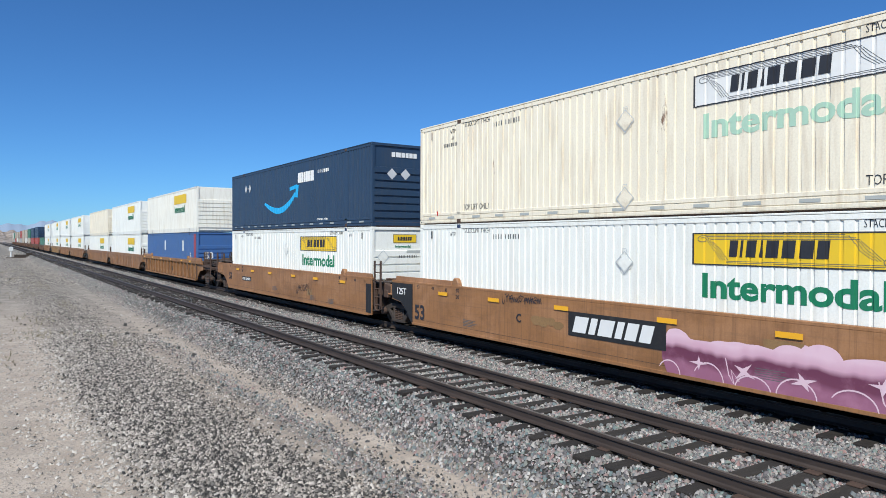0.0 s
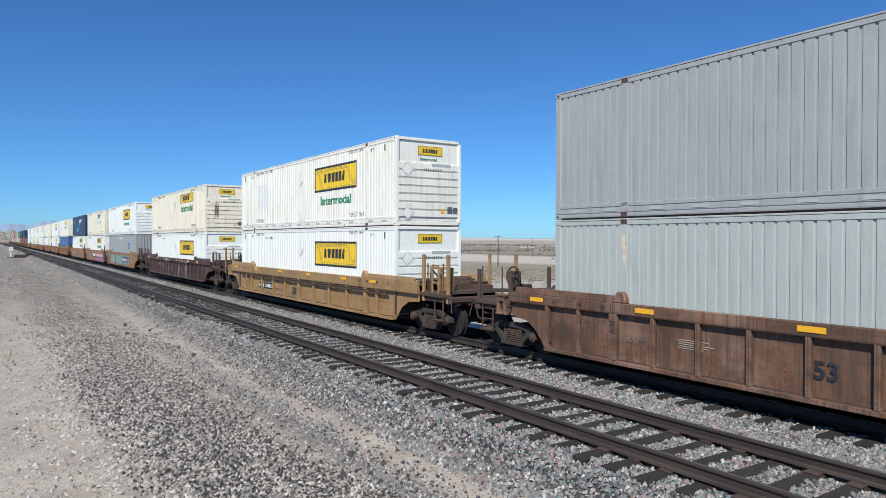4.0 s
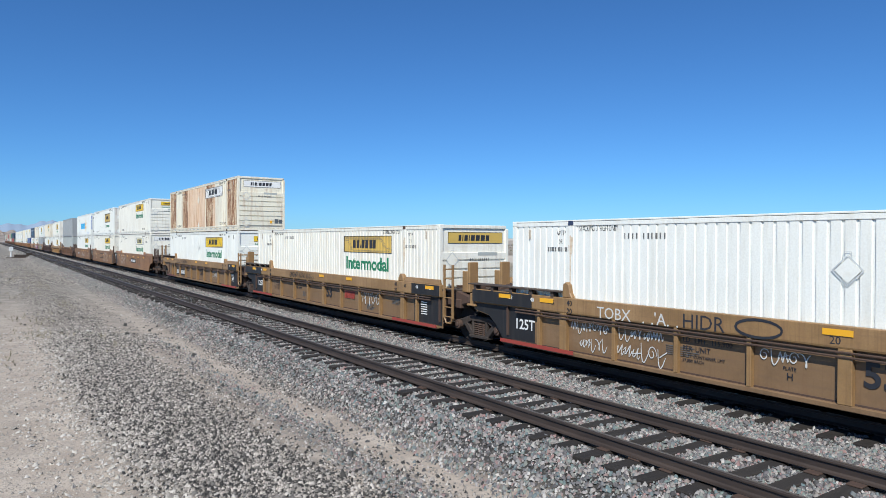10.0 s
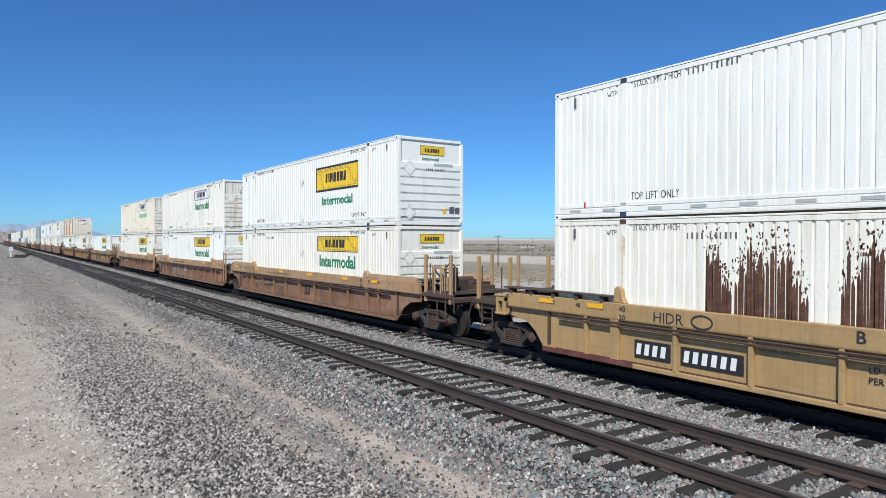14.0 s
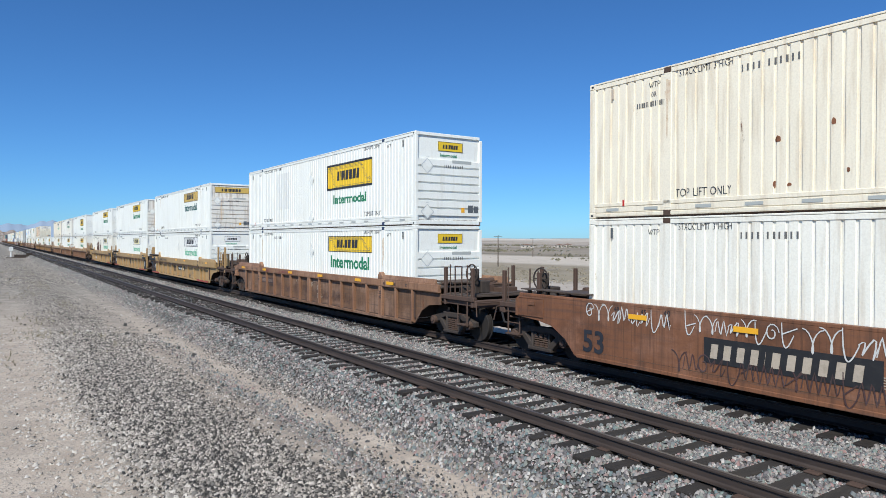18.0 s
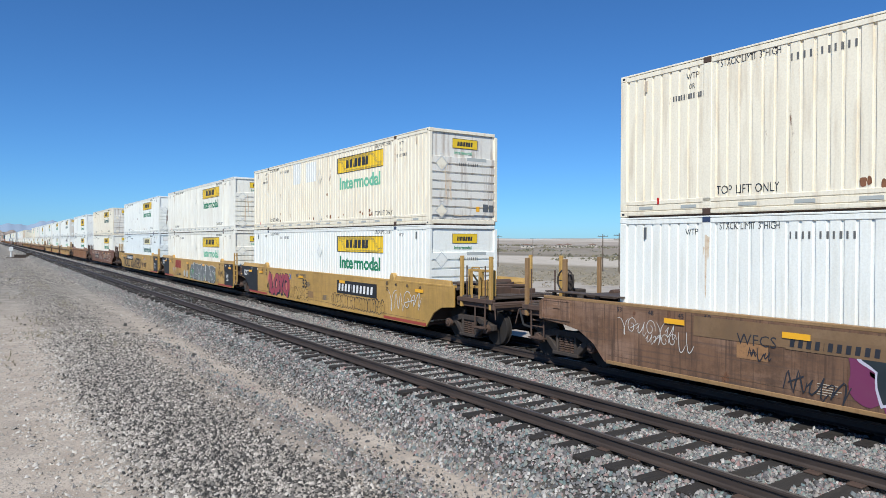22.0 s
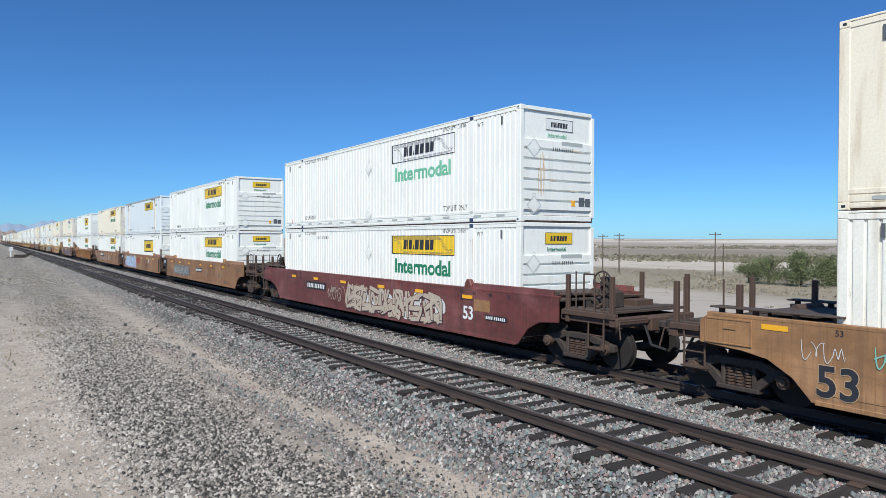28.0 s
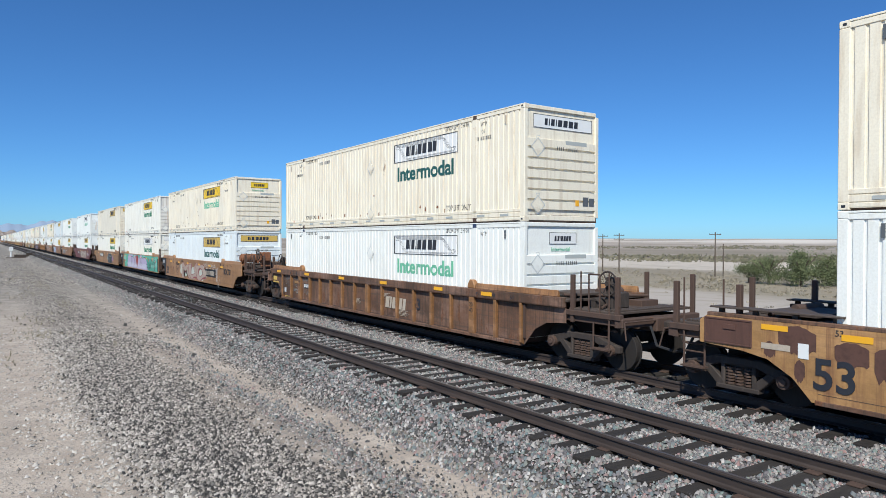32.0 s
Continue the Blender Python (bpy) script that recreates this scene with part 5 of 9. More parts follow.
    part("hand_post", mesh_of(("handpost", s), lambda g: [rod(g, (-1.3, e + s * yy, 0.3 if yy > 2 else 1.1), (-1.3, e + s * yy, 2.0), 0.018) for yy in (1.95, 2.78)] + [rod(g, (-1.3, e + s * 2.78, 0.3), (-1.3, e + s * 2.3, 0.3), 0.018)], "steelrust"), car, "thin rusty hand post")
    truck(car, e + s * 1.78)


def shared_end(car, paint, tall):
    """Leading end of an articulated unit: bogie under the joint, deck and hinge block."""
    e = HY
    part("stub_sill", mesh_of(("stubA",), lambda g: box(g, -0.33, 0.33, e + 0.3, e + 2.6, 0.78, 1.05), "steelrust", 0.02), car, "heavy steel stub sill")
    part("joint_casting", mesh_of(("joint",), lambda g: (box(g, -0.55, 0.55, e + 1.2, e + 2.0, 0.75, 1.15), disc_z(g, 0, e + 1.63, 0.42, 0.7, 1.2)), "iron", 0.02), car, "cast iron joint of two units")
    part("end_deck", mesh_of(("deckA",), lambda g: (box(g, -1.35, 1.35, e + 0.12, e + 1.1, 1.30, 1.36), box(g, -0.9, 0.9, e + 1.1, e + 2.3, 1.18, 1.23)), "deck", 0.01), car, "grey steel end deck")
    part("bulkhead", mesh_of(("bulk", 1), lambda g: box(g, -1.38, 1.38, e + 0.07, e + 0.13, 0.3, 1.30), "steelrust"), car)
    for sx in (-1, 1):
        part("end_bracket", mesh_of("endbracket", lambda g: (box(g, -0.08, 0.08, -0.12, 0.12, 0.0, 0.35), box(g, -0.14, 0.1, -0.2, 0.2, 0.0, 0.06)), paint, 0.02), car, at=Matrix.Translation((sx * 1.28, e + 1.62, 0.9)))
    if tall:
        for sx in (-0.95, 0.2):
            part("guide_post", mesh_of("guidepost", lambda g: (box(g, -0.16, 0.16, -0.05, 0.05, 0, 0.85), box(g, -0.16, -0.1, 0.05, 0.3, 0, 0.6), box(g, 0.1, 0.16, 0.05, 0.3, 0, 0.6)), paint, 0.02), car, at=Matrix.Translation((sx, e + 2.15, 1.22)))
    truck(car, e + 1.63)


def rear_joint(car, paint, railed):
    """Trailing end of an articulated unit, hung on the next unit's bogie."""
    e = -HY
    part("end_deck", mesh_of(("deckR",), lambda g: box(g, -1.35, 1.35, e - 0.72, e - 0.12, 1.22, 1.28), "deck", 0.01), car, "grey steel end deck")
    part("bulkhead", mesh_of(("bulk", -1), lambda g: box(g, -1.38, 1.38, e - 0.13, e - 0.07, 0.3, 1.30), "steelrust"), car)
    part("stub_sill", mesh_of(("stubR",), lambda g: box(g, -0.33, 0.33, e - 1.1, e - 0.1, 0.80, 1.05), "steelrust", 0.02), car)
    for sx in (-1, 1):
        if sx < 0:
            part("ladder", mesh_of("ladder", ladder_mesh, paint if paint in BRIGHT else "steelrust"), car, at=Matrix.Translation((sx * 1.40, e - 0.62, 0.75)))
        part("joint_arm", mesh_of("jointarm", lambda g: (prism_x(g, [(0.0, 0.0), (0.0, 0.42), (-0.55, 0.42), (-1.1, 0.3), (-1.1, 0.12), (-0.5, 0.0)], -0.09, 0.09), box(g, -0.12, 0.12, -0.75, -0.45, -0.06, 0.2)), "steelrust", 0.02), car, at=Matrix.Translation((sx * 1.1, e - 0.22, 0.82)))
    if railed:
        part("end_rail", mesh_of("endrail", lambda g: (rod(g, (-1.4, 0, 1.9), (-0.2, 0, 1.9), 0.02), rod(g, (-1.4, 0, 1.62), (-0.2, 0, 1.62), 0.016), rod(g, (-0.2, 0, 1.2), (-0.2, 0, 1.9), 0.022)), paint), car, at=Matrix.Translation((0, e - 0.5, 0)))
    part("brake_gear", mesh_of("brakegear", lambda g: (box(g, -0.7, -0.35, -1.0, -0.5, 1.18, 1.38), rod(g, (-0.9, -0.3, 1.35), (0.8, -0.9, 1.32), 0.035), rod(g, (-0.6, -1.4, 1.3), (0.6, -0.4, 1.36), 0.03), disc_x(g, -1.15, 1.3, 0.1, 0.0, 0.5, 10), box(g, 0.2, 0.7, -1.3, -0.8, 1.16, 1.42)), "steelrust", 0.012), car, "rusty brake gear on the joint", Matrix.Translation((0, e, 0)))
    part("hose_bundle", mesh_of("hosebundle", lambda g: [rod(g, (-0.5 + 0.12 * i, e - 0.3, 1.1), (-0.6 + 0.15 * i, e - 1.0, 0.95 - 0.05 * i), 0.03) for i in range(4)], "black"), car, "black air hoses slung across the joint")


def well_car(y_front, style, front, rear, lower, chord, label, marks=(), far=False, black_ends=False, posts=1.35, black_rear=False, rim=None):
    """A well unit. y_front: where the leading end of its container lies at the start. style: smooth or ribbed."""
    rng = random.Random(int(-y_front * 7) + 99)
    car = tagged(new("well_car"), label, "well car", "cars of the train")
    y = y_front - HY
    car.matrix_basis = pose(TRAIN_X, y, 0)
    MOVERS.append((car, TRAIN_X, y, 0.0))
    nose = style == "smooth" and front == "C"
    narrow = posts < 1
    foot = 1.15 if narrow else 1.03
    o = side_outline(front, rear, TOP_Z - 0.04 if style == "smooth" else foot, nose)
    if far:
        part("body", mesh_of(("farbody", front, rear), lambda g: (prism_x(g, side_outline(front, rear, TOP_Z), -SIDE_X, -SIDE_X + 0.1), prism_x(g, side_outline(front, rear, TOP_Z), SIDE_X - 0.1, SIDE_X), box(g, -1.3, 1.3, -HY, HY, 0.15, 0.2), [box(g, -SIDE_X - 0.03, -SIDE_X, HY - 0.9 * i - 0.05, HY - 0.9 * i + 0.05, 0.15, 1.25) for i in range(18)], box(g, -SIDE_X - 0.02, -SIDE_X, -HY, HY, 1.12, 1.39)), lower), car)
        part("end_frame", mesh_of(("farend",), lambda g: [(box(g, -1.2, 1.2, *sorted((s * (HY + 0.2), s * (HY + 3.0))), 0.85, 1.2), box(g, -1.3, -1.2, *sorted((s * (HY + 1.6), s * (HY + 1.75))), 0.9, 1.9)) for s in (-1, 1)], "steelrust"), car)
        for s in (-1, 1):
            part("bogie", mesh_of("farbogie", lambda g: (box(g, -1.1, 1.1, -1.1, 1.1, 0.3, 0.65), [disc_x(g, yy, 0.46, 0.46, xx - 0.06, xx + 0.06, 14) for yy in (-0.9, 0.9) for xx in (-0.76, 0.76)]), "iron"), car, at=Matrix.Translation((0, s * (HY + 1.7), -0.15)))
        return car
    plate_x, deep = (SIDE_X, 0.05) if style == "smooth" else (SIDE_X - 0.102, 0.022)
    f_end, r_end = HY + (2.2 if nose else 1.52), -HY - (1.5 if rear == "C" else 0.22)
    for sx in (-1, 1):
        part("side_plate", mesh_of(("plate", style, front, rear, sx, foot), lambda g: prism_x(g, o, *sorted((sx * plate_x, sx * (plate_x - deep)))), lower, 0.006), car)
        if style == "smooth":
            part("top_chord", mesh_of(("chordS", rear, sx, nose), lambda g: box(g, *sorted((sx * (SIDE_X + 0.004), sx * (SIDE_X - 0.11))), r_end, f_end, TOP_Z - 0.05, TOP_Z + 0.02), chord, 0.012), car)
            if sx < 0:
                part("fold_line", mesh_of("foldline", lambda g: box(g, -SIDE_X - 0.003, -SIDE_X + 0.01, -HY + 0.02, HY + 0.2, 0.27, 0.279), "seamline"), car, "thin dark fold line along the side")
            part("bottom_sill", mesh_of(("sillS", sx), lambda g: box(g, *sorted((sx * (SIDE_X + 0.012), sx * (SIDE_X - 0.1))), -HY + 0.02, HY + 0.25, LOW_Z - 0.03, LOW_Z + 0.05), chord, 0.01), car)
        else:
            part("top_chord", mesh_of(("chordR", rear, sx, foot), lambda g: rib_chord(g, sx, r_end, f_end, foot), rim or chord, 0.012), car)
            part("bottom_sill", mesh_of(("sillR", sx), lambda g: box(g, *sorted((sx * SIDE_X, sx * (SIDE_X - 0.16))), -HY + 0.02, HY + 0.25, LOW_Z - 0.03, LOW_Z + 0.06), lower, 0.012), car)
            if sx < 0:
                if posts > 1:
                    half = [(1.12, 0), (1.95, 1), (3.45, 0), (5.0, 0), (6.5, 0)]
                    spots = half + [(CL / 2, 1)] + [(CL - u, w) for u, w in half]
                else:
                    spots = [(8.0 + 1.02 * i, i in (-6, 0, 6)) for i in range(-8, 9)]
                for u, wide in spots:
                    yy = HY - u
                    part("side_post", mesh_of(("spost", bool(wide), foot), lambda g: prism_y(g, [(-SIDE_X - 0.005, LOW_Z + 0.06), (-SIDE_X + 0.105, LOW_Z), (-SIDE_X + 0.105, foot + 0.01), (-SIDE_X - 0.005, foot + 0.01)], *((-0.11, 0.11) if wide else (-0.045, 0.045))), lower if chord == "paletan" else chord, 0.01), car, at=Matrix.Translation((0, yy, 0)))
                if posts > 1:
                    part("air_pipe", mesh_of("airpipe", lambda g: [rod(g, (-SIDE_X - 0.01, -HY + 0.3, zz), (-SIDE_X - 0.01, HY - 0.3, zz), 0.02) for zz in (0.985, 0.915)], "steelrust"), car, "pair of rusty air pipes along the side")
        plated = style == "ribbed" and lower in ("golddust", "sandgold")
        if plated and sx < 0:
            part("walk_plate", mesh_of("ribwalk", lambda g: (box(g, -0.16, 0.2, -1.8, 1.75, 0.1, 0.135), [box(g, -0.12, 0.05, yy - 0.05, yy + 0.05, -0.03, 0.1) for yy in (-1.5, -0.75, 0.0, 0.75, 1.5)]), "deck", 0.006), car, "dark grated walk plate on brackets above the side", Matrix.Translation((-SIDE_X + 0.1, HY - 0.1, TOP_Z + 0.01)))
        for s in ((-1,) if nose or plated else (-1, 1)):
            part("end_guide", mesh_of(("eguide", sx, s, rear if s < 0 else "C"), lambda g: prism_y(g, [(sx * (SIDE_X - 0.01), TOP_Z), (sx * (SIDE_X - 0.12), TOP_Z), (sx * (SIDE_X - 0.085), TOP_Z + 0.15), (sx * (SIDE_X - 0.04), TOP_Z + 0.15)], *sorted((s * (HY - 1.85), s * (HY + (1.3 if s > 0 or rear == "C" else 0.15))))), chord, 0.01), car)
            if sx > 0:
                continue
            if plated:
                part("guide_bracket", mesh_of("gbracketT", lambda g: prism_x(g, [(-0.17, 0), (0.15, 0), (0.13, 0.3), (0.03, 0.36), (-0.06, 0.3), (-0.1, 0.12)], -0.05, 0.07), chord, 0.015), car, at=Matrix.Translation((-(SIDE_X - 0.07), HY - 2.05, TOP_Z)))
            k = part("guide_bracket", mesh_of("gbracket", lambda g: prism_x(g, [(-0.17, 0), (0.17, 0), (0.15, 0.12), (0.06, 0.24), (-0.08, 0.23), (-0.16, 0.1)], -0.07, 0.07), chord, 0.02), car, at=Matrix.Translation((sx * (SIDE_X - 0.07), s * (HY - 2.05), TOP_Z)))
    part("well_floor", mesh_of("wellfloor", lambda g: box(g, -1.34, 1.34, -HY + 0.1, HY - 0.1, 0.13, 0.21), "steelrust"), car)
    if nose:
        part("access_door", mesh_of("accessdoor", lambda g: (box(g, -0.012, 0.0, -0.46, 0.46, 0.0, 0.46), [box(g, -0.022, -0.012, a, b, c, d) for a, b, c, d in ((-0.46, 0.46, 0.43, 0.46), (-0.46, 0.46, 0.0, 0.03), (-0.46, -0.43, 0.03, 0.43), (0.43, 0.46, 0.03, 0.43))], box(g, -0.03, -0.012, -0.16, 0.08, 0.27, 0.36)), "wine_rust" if lower == "marigold" else lower, 0.004), car, "framed steel access door", Matrix.Translation((-SIDE_X, HY + 1.78, 0.86)))
        for sx in (-1, 1):
            part("walk_plate", mesh_of("walkplate", lambda g: (box(g, -0.16, 0.16, -1.15, 1.15, 0.1, 0.13), [box(g, -0.03, 0.03, yy - 0.05, yy + 0.05, 0.0, 0.1) for yy in (-1.0, -0.35, 0.35, 1.0)]), "deck", 0.006), car, "grated plate on brackets above the side", Matrix.Translation((sx * (SIDE_X - 0.16), HY + 1.0, TOP_Z)))
    coupled_end(car, 1, rim or chord, rng, nose, y_front not in NO_FRONT_WHEEL) if front == "C" else shared_end(car, chord, style == "ribbed" and black_ends)
    coupled_end(car, -1, rim or chord, rng, False, y_front in REAR_WHEEL) if rear == "C" else rear_joint(car, chord, style == "ribbed" and not black_ends)
    side_marks(car, style, front, rear, marks, black_ends, rng, black_rear, lower in ("maroon", "rustcar", "wine", "redbrown", "umbercar"), narrow)
    return car


def rib_chord(g, sx, y0, y1, foot):
    prism_y(g, [(sx * SIDE_X, foot), (sx * (SIDE_X - 0.12), foot), (sx * (SIDE_X - 0.12), TOP_Z), (sx * (SIDE_X + 0.012), TOP_Z), (sx * (SIDE_X + 0.012), foot + 0.04)], y0, y1)


def side_marks(car, style, front, rear, marks, black_ends, rng, black_rear=False, lower_dark=False, narrow=False):
    """Stencils, reflectors, number boards and spray paint on the side turned to the camera."""
    X = -SIDE_X - 0.008
    XL = X + 0.004 if style == "smooth" else -SIDE_X + 0.092
    zc = 1.12 if style == "smooth" else 1.255
    fy = lambda u: HY - u
    ribbed = style == "ribbed"
    if front == "A" and not black_ends and not ribbed:
        part("end_board", mesh_of(("board", style), lambda g: prism_x(g, [(fy(-1.50), 0.83), (fy(-1.50), TOP_Z - 0.06), (fy(-0.22), TOP_Z - 0.06), (fy(-0.22), 0.14), (fy(-0.31), 0.15), (fy(-0.62), 0.52), (fy(-0.95), 0.75)], X, X + 0.004), "black"), car, "black end board")
        part("bogie_rating", words("125T", 0.21, "signwhite", 0.02), car, "white stencil on black", on_side(X - 0.004, fy(-1.2), 0.98))
    if front == "A" and black_ends:
        part("end_board", mesh_of(("boardB", style), lambda g: prism_x(g, [(fy(-1.50), 0.83), (fy(-1.50), 1.0), (fy(0.9), 1.0), (fy(0.9), 0.2), (fy(-0.34), 0.2), (fy(-0.62), 0.52), (fy(-0.95), 0.75)], XL - 0.002, XL + 0.002), "black"), car, "black end board")
        part("end_board", mesh_of(("boardT", style), lambda g: box(g, X - 0.012, X - 0.004, fy(0.9), fy(-1.50), 1.0 if not ribbed else 1.06, TOP_Z - 0.02), "black"), car, "black end board")
        part("bogie_rating", words("125T", 0.26, "signwhite", 0.02), car, "white stencil on black", on_side((XL - 0.006) if ribbed else (X - 0.016), fy(0.15 if ribbed else -1.15), 0.5 if ribbed else 0.93))
    if rear == "A" and (black_ends or black_rear):
        part("end_board", mesh_of(("boardR", style), lambda g: box(g, XL - 0.004, XL + 0.002, fy(16.35), fy(14.8), 0.2, 1.0), "black"), car, "black end board")
        part("end_board", mesh_of(("boardRT", style), lambda g: box(g, X - 0.012, X - 0.004, fy(16.35), fy(14.8), 1.0 if not ribbed else 1.06, TOP_Z - 0.02), "black"), car, "black end board")
        for k in range(6):
            part("small_print", mesh_of(("print", 0.3), lambda g: plate(g, 0, 0.34, 0, 0.03), "signwhite"), car, at=on_side(XL - 0.008, fy(15.2), 0.45 + 0.07 * k))
    if rear == "A" and not (black_ends or black_rear) and not ribbed:
        part("end_board", mesh_of("boardE", lambda g: box(g, X - 0.004, X + 0.002, fy(16.37), fy(15.98), 0.2, TOP_Z - 0.2), "black"), car, "black end board")
    if black_ends or black_rear:
        for u in ((-0.3, 13.6) if front == "A" else (13.6,)):
            part("red_stripe", mesh_of("redstripe", lambda g: plate(g, 0, 2.6, 0, 0.09), "signred"), car, "dull red stripe along the sill", on_side(X - 0.006, fy(u), 0.12))
    own = any(m[0] == "stripe" for m in marks)
    for u in () if own else ((-0.7, 2.5, 5.8, 9.0, 12.3, 14.6) if ribbed else (1.25, 3.6, 6.1, 9.0, 11.4, 13.9)) if not (black_ends or black_rear) else (-0.35, 1.2, 7.75 if ribbed else 6.2, 10.2, 15.6):
        part("reflector", mesh_of("reflect", lambda g: plate(g, 0, 0.46, 0, 0.1), "reflector"), car, at=on_side(X - 0.016, fy(u), zc - 0.02))
    XS = X - 0.016 if black_ends or black_rear else X + 0.003 if not ribbed else X - 0.007
    for u, s in ((0.05, "53"), (0.85, "48"), (1.55, "45"), (14.35, "45"), (15.05, "48"), (15.8, "53")):
        part("size_stencil", words(s, 0.1, "signwhite" if (black_ends and u < 0.9 and front == "A") or ((black_ends or black_rear) and rear == "A" and u > 14.8) else "ink"), car, at=on_side(XS, fy(u), TOP_Z - 0.17))
    for u in (1.8, 14.04) if narrow else ():
        for text, z in (("20", 0.9), ("40", 0.74)):
            part("size_stencil", words(text, 0.12, "ink"), car, at=on_side(X, fy(u), z))
    for u in () if narrow else (2.1, 13.75):
        part("size_stencil", words("40", 0.12, "ink"), car, at=on_side(XS, fy(u), TOP_Z - 0.16))
        part("size_stencil", words("20", 0.12, "ink"), car, at=on_side(XS, fy(u), TOP_Z - 0.34))
    for k in range(3):
        u = rng.uniform(1.2, 15.0)
        w = rng.uniform(0.35, 0.8)
        part("small_print", mesh_of(("notice", round(w, 1)), lambda g: [plate(g, 0, w * (0.7 + 0.3 * ((q * 7) % 3) / 2), 0.04 * q, 0.04 * q + 0.014, 0.001) for q in range(5)], "tan" if lower_dark else "ink2"), car, at=on_side(XL - 0.003, fy(u), rng.uniform(0.25, 0.85)))
    if not ribbed:
        part("paint_patch", mesh_of(("retouch", round(w, 1)), lambda g: plate(g, 0, w, 0, 0.3 * w + 0.1, 0.001), "tan_car" if lower_dark else "gold"), car, "touched-up paint patch", on_side(XL - 0.001, fy(rng.uniform(2, 15)), rng.uniform(0.3, 0.9)))
    for k, m in enumerate(marks):
        kind = m[0]
        if kind == "53":
            part("length_number", words("53", m[2], m[3] if len(m) > 3 else "ink", 0.03), car, "large black number", on_side(XL - 0.006, fy(m[1]), m[4] if len(m) > 4 else 0.5))
        elif kind == "num":
            u, h = m[1], m[2]
            p = part("number_board", mesh_of(("nboard", h), lambda g: plate(g, 0, h * 9.2, 0, h * 1.4), m[3] if len(m) > 3 else "black"), car, "black board with white marking", on_side(XL - 0.003, fy(u), m[4] if len(m) > 4 else 0.62))
            part("number_mark", bars_mesh("number", m[5] if len(m) > 5 else "signwhite", [h * 0.42] * 4 + [h * 0.01] + [h * 0.42] * 6, h * 0.8, h * 0.37, h * 0.1), p, at=Matrix.Translation((h * 0.4, h * 0.27, 0.005)))
        elif kind == "board":
            u, w, h, z, n = m[1:6]
            p = part("number_board", mesh_of(("nboard2", w, h), lambda g: plate(g, 0, w, 0, h), "black"), car, "black board with white marking", on_side(XL - 0.003, fy(u), z))
            q = w * 0.9 / n
            part("number_mark", bars_mesh("number2", "signwhite", [q * 0.56] * n, h * 0.62, q * 0.44, h * 0.08), p, at=Matrix.Translation((w * 0.05, h * 0.19, 0.005)))
        elif kind == "ring":
            u, z, rx, rz, w, mat = m[1:7]
            part("spray_outline", mesh_of(("ring", rx, rz, w), lambda g: ribbon(g, [(rx * math.cos(0.35 * a), rz * math.sin(0.35 * a)) for a in range(19)], w, 0.0, 0.8), mat), car, "sprayed ring", on_side((X - 0.01 if ribbed else XL - 0.006) if z > 1.05 else XL - 0.006, fy(u), z))
        elif kind == "oval":
            u, z, rx, rz = m[1:5]
            for name, grow, dx, mat, dz in (("spray_shadow", 1.18, 0.05, "ink", 0.0), ("spray_outline", 1.15, 0.0, "spraywhite", 0.0015), ("spray_paint", 1.0, 0.0, m[5], 0.003)):
                part(name, mesh_of(("oval", rx, rz, grow), lambda g: shard(g, [(grow * rx * math.cos(0.3142 * a), grow * rz * math.sin(0.3142 * a)) for a in range(20)], 0.0), mat), car, "sprayed oval", on_side(XL - 0.004 - dz, fy(u + dx), z - dx))
        elif kind == "piece":
            fat_letters(car, XL - 0.004, fy(m[1]), *m[2:], seed=rng.randrange(10 ** 6))
        elif kind == "cloud":
            u, w, h, z, n, mat = m[1:7]
            crng = random.Random(int(u * 10))
            part("spray_paint", mesh_of(("cloud", u, w, h), lambda g: [blob(g, w * (i + 0.5) / n + crng.uniform(-0.2, 0.2) * w / n, h * crng.uniform(0.35, 0.65), w / n * crng.uniform(0.5, 0.8), h * crng.uniform(0.3, 0.45), crng, i * 0.00004) for i in range(n)], mat), car, "cloud of spray paint", on_side(XL - 0.0035, fy(u), z))
        elif kind == "logo":
            u, w, h, back, front_mat, z = m[1:]
            at = on_side(XL - 0.003, fy(u), z)
            p = car
            if back:
                p = part("owner_board", mesh_of(("oboard", w, h), lambda g: plate(g, 0, w, 0, h), back), car, "dark owner board", at)
                at = Matrix.Identity(4)
            q = h * (0.66 if back else 0.9)
            part("name_mark", bars_mesh("logo", front_mat, [w * 0.15, w * 0.07, w * 0.15, w * 0.07, w * 0.11, w * 0.11], q, w * 0.03, w * 0.04), p, at=at @ Matrix.Translation((w * 0.05, (h - q) / 2, 0.006)))
        elif kind == "text":
            part("stencil", words(m[2], m[3], m[5] if len(m) > 5 else "ink2", m[6] if len(m) > 6 else 0.0), car, at=on_side(XL - 0.004 if m[4] < 1.0 else X - 0.004, fy(m[1]), m[4]))
        elif kind == "sill":
            part("sill_paint", mesh_of(("sillpaint", m[2]), lambda g: plate(g, 0, m[2], 0, m[3]), m[5]), car, "dull red paint on the sill", on_side(X, fy(m[1]), m[4]))
        elif kind == "stripe":
            part("reflector", mesh_of(("stripe", m[2], m[3]), lambda g: plate(g, 0, m[2], 0, m[3]), m[5]), car, at=on_side(X - 0.005, fy(m[1]), m[4]))
        elif kind == "patch":
            part("paint_patch", mesh_of(("patch", m[2], m[3]), lambda g: plate(g, 0, m[2], 0, m[3]), m[5]), car, "touched-up paint patch", on_side(XL - 0.002, fy(m[1]), m[4]))
        elif kind == "fade":
            fade_mural(car, XL - 0.004)
        elif kind == "mural":
            mural(car, XL - 0.004)
        elif kind == "peel":
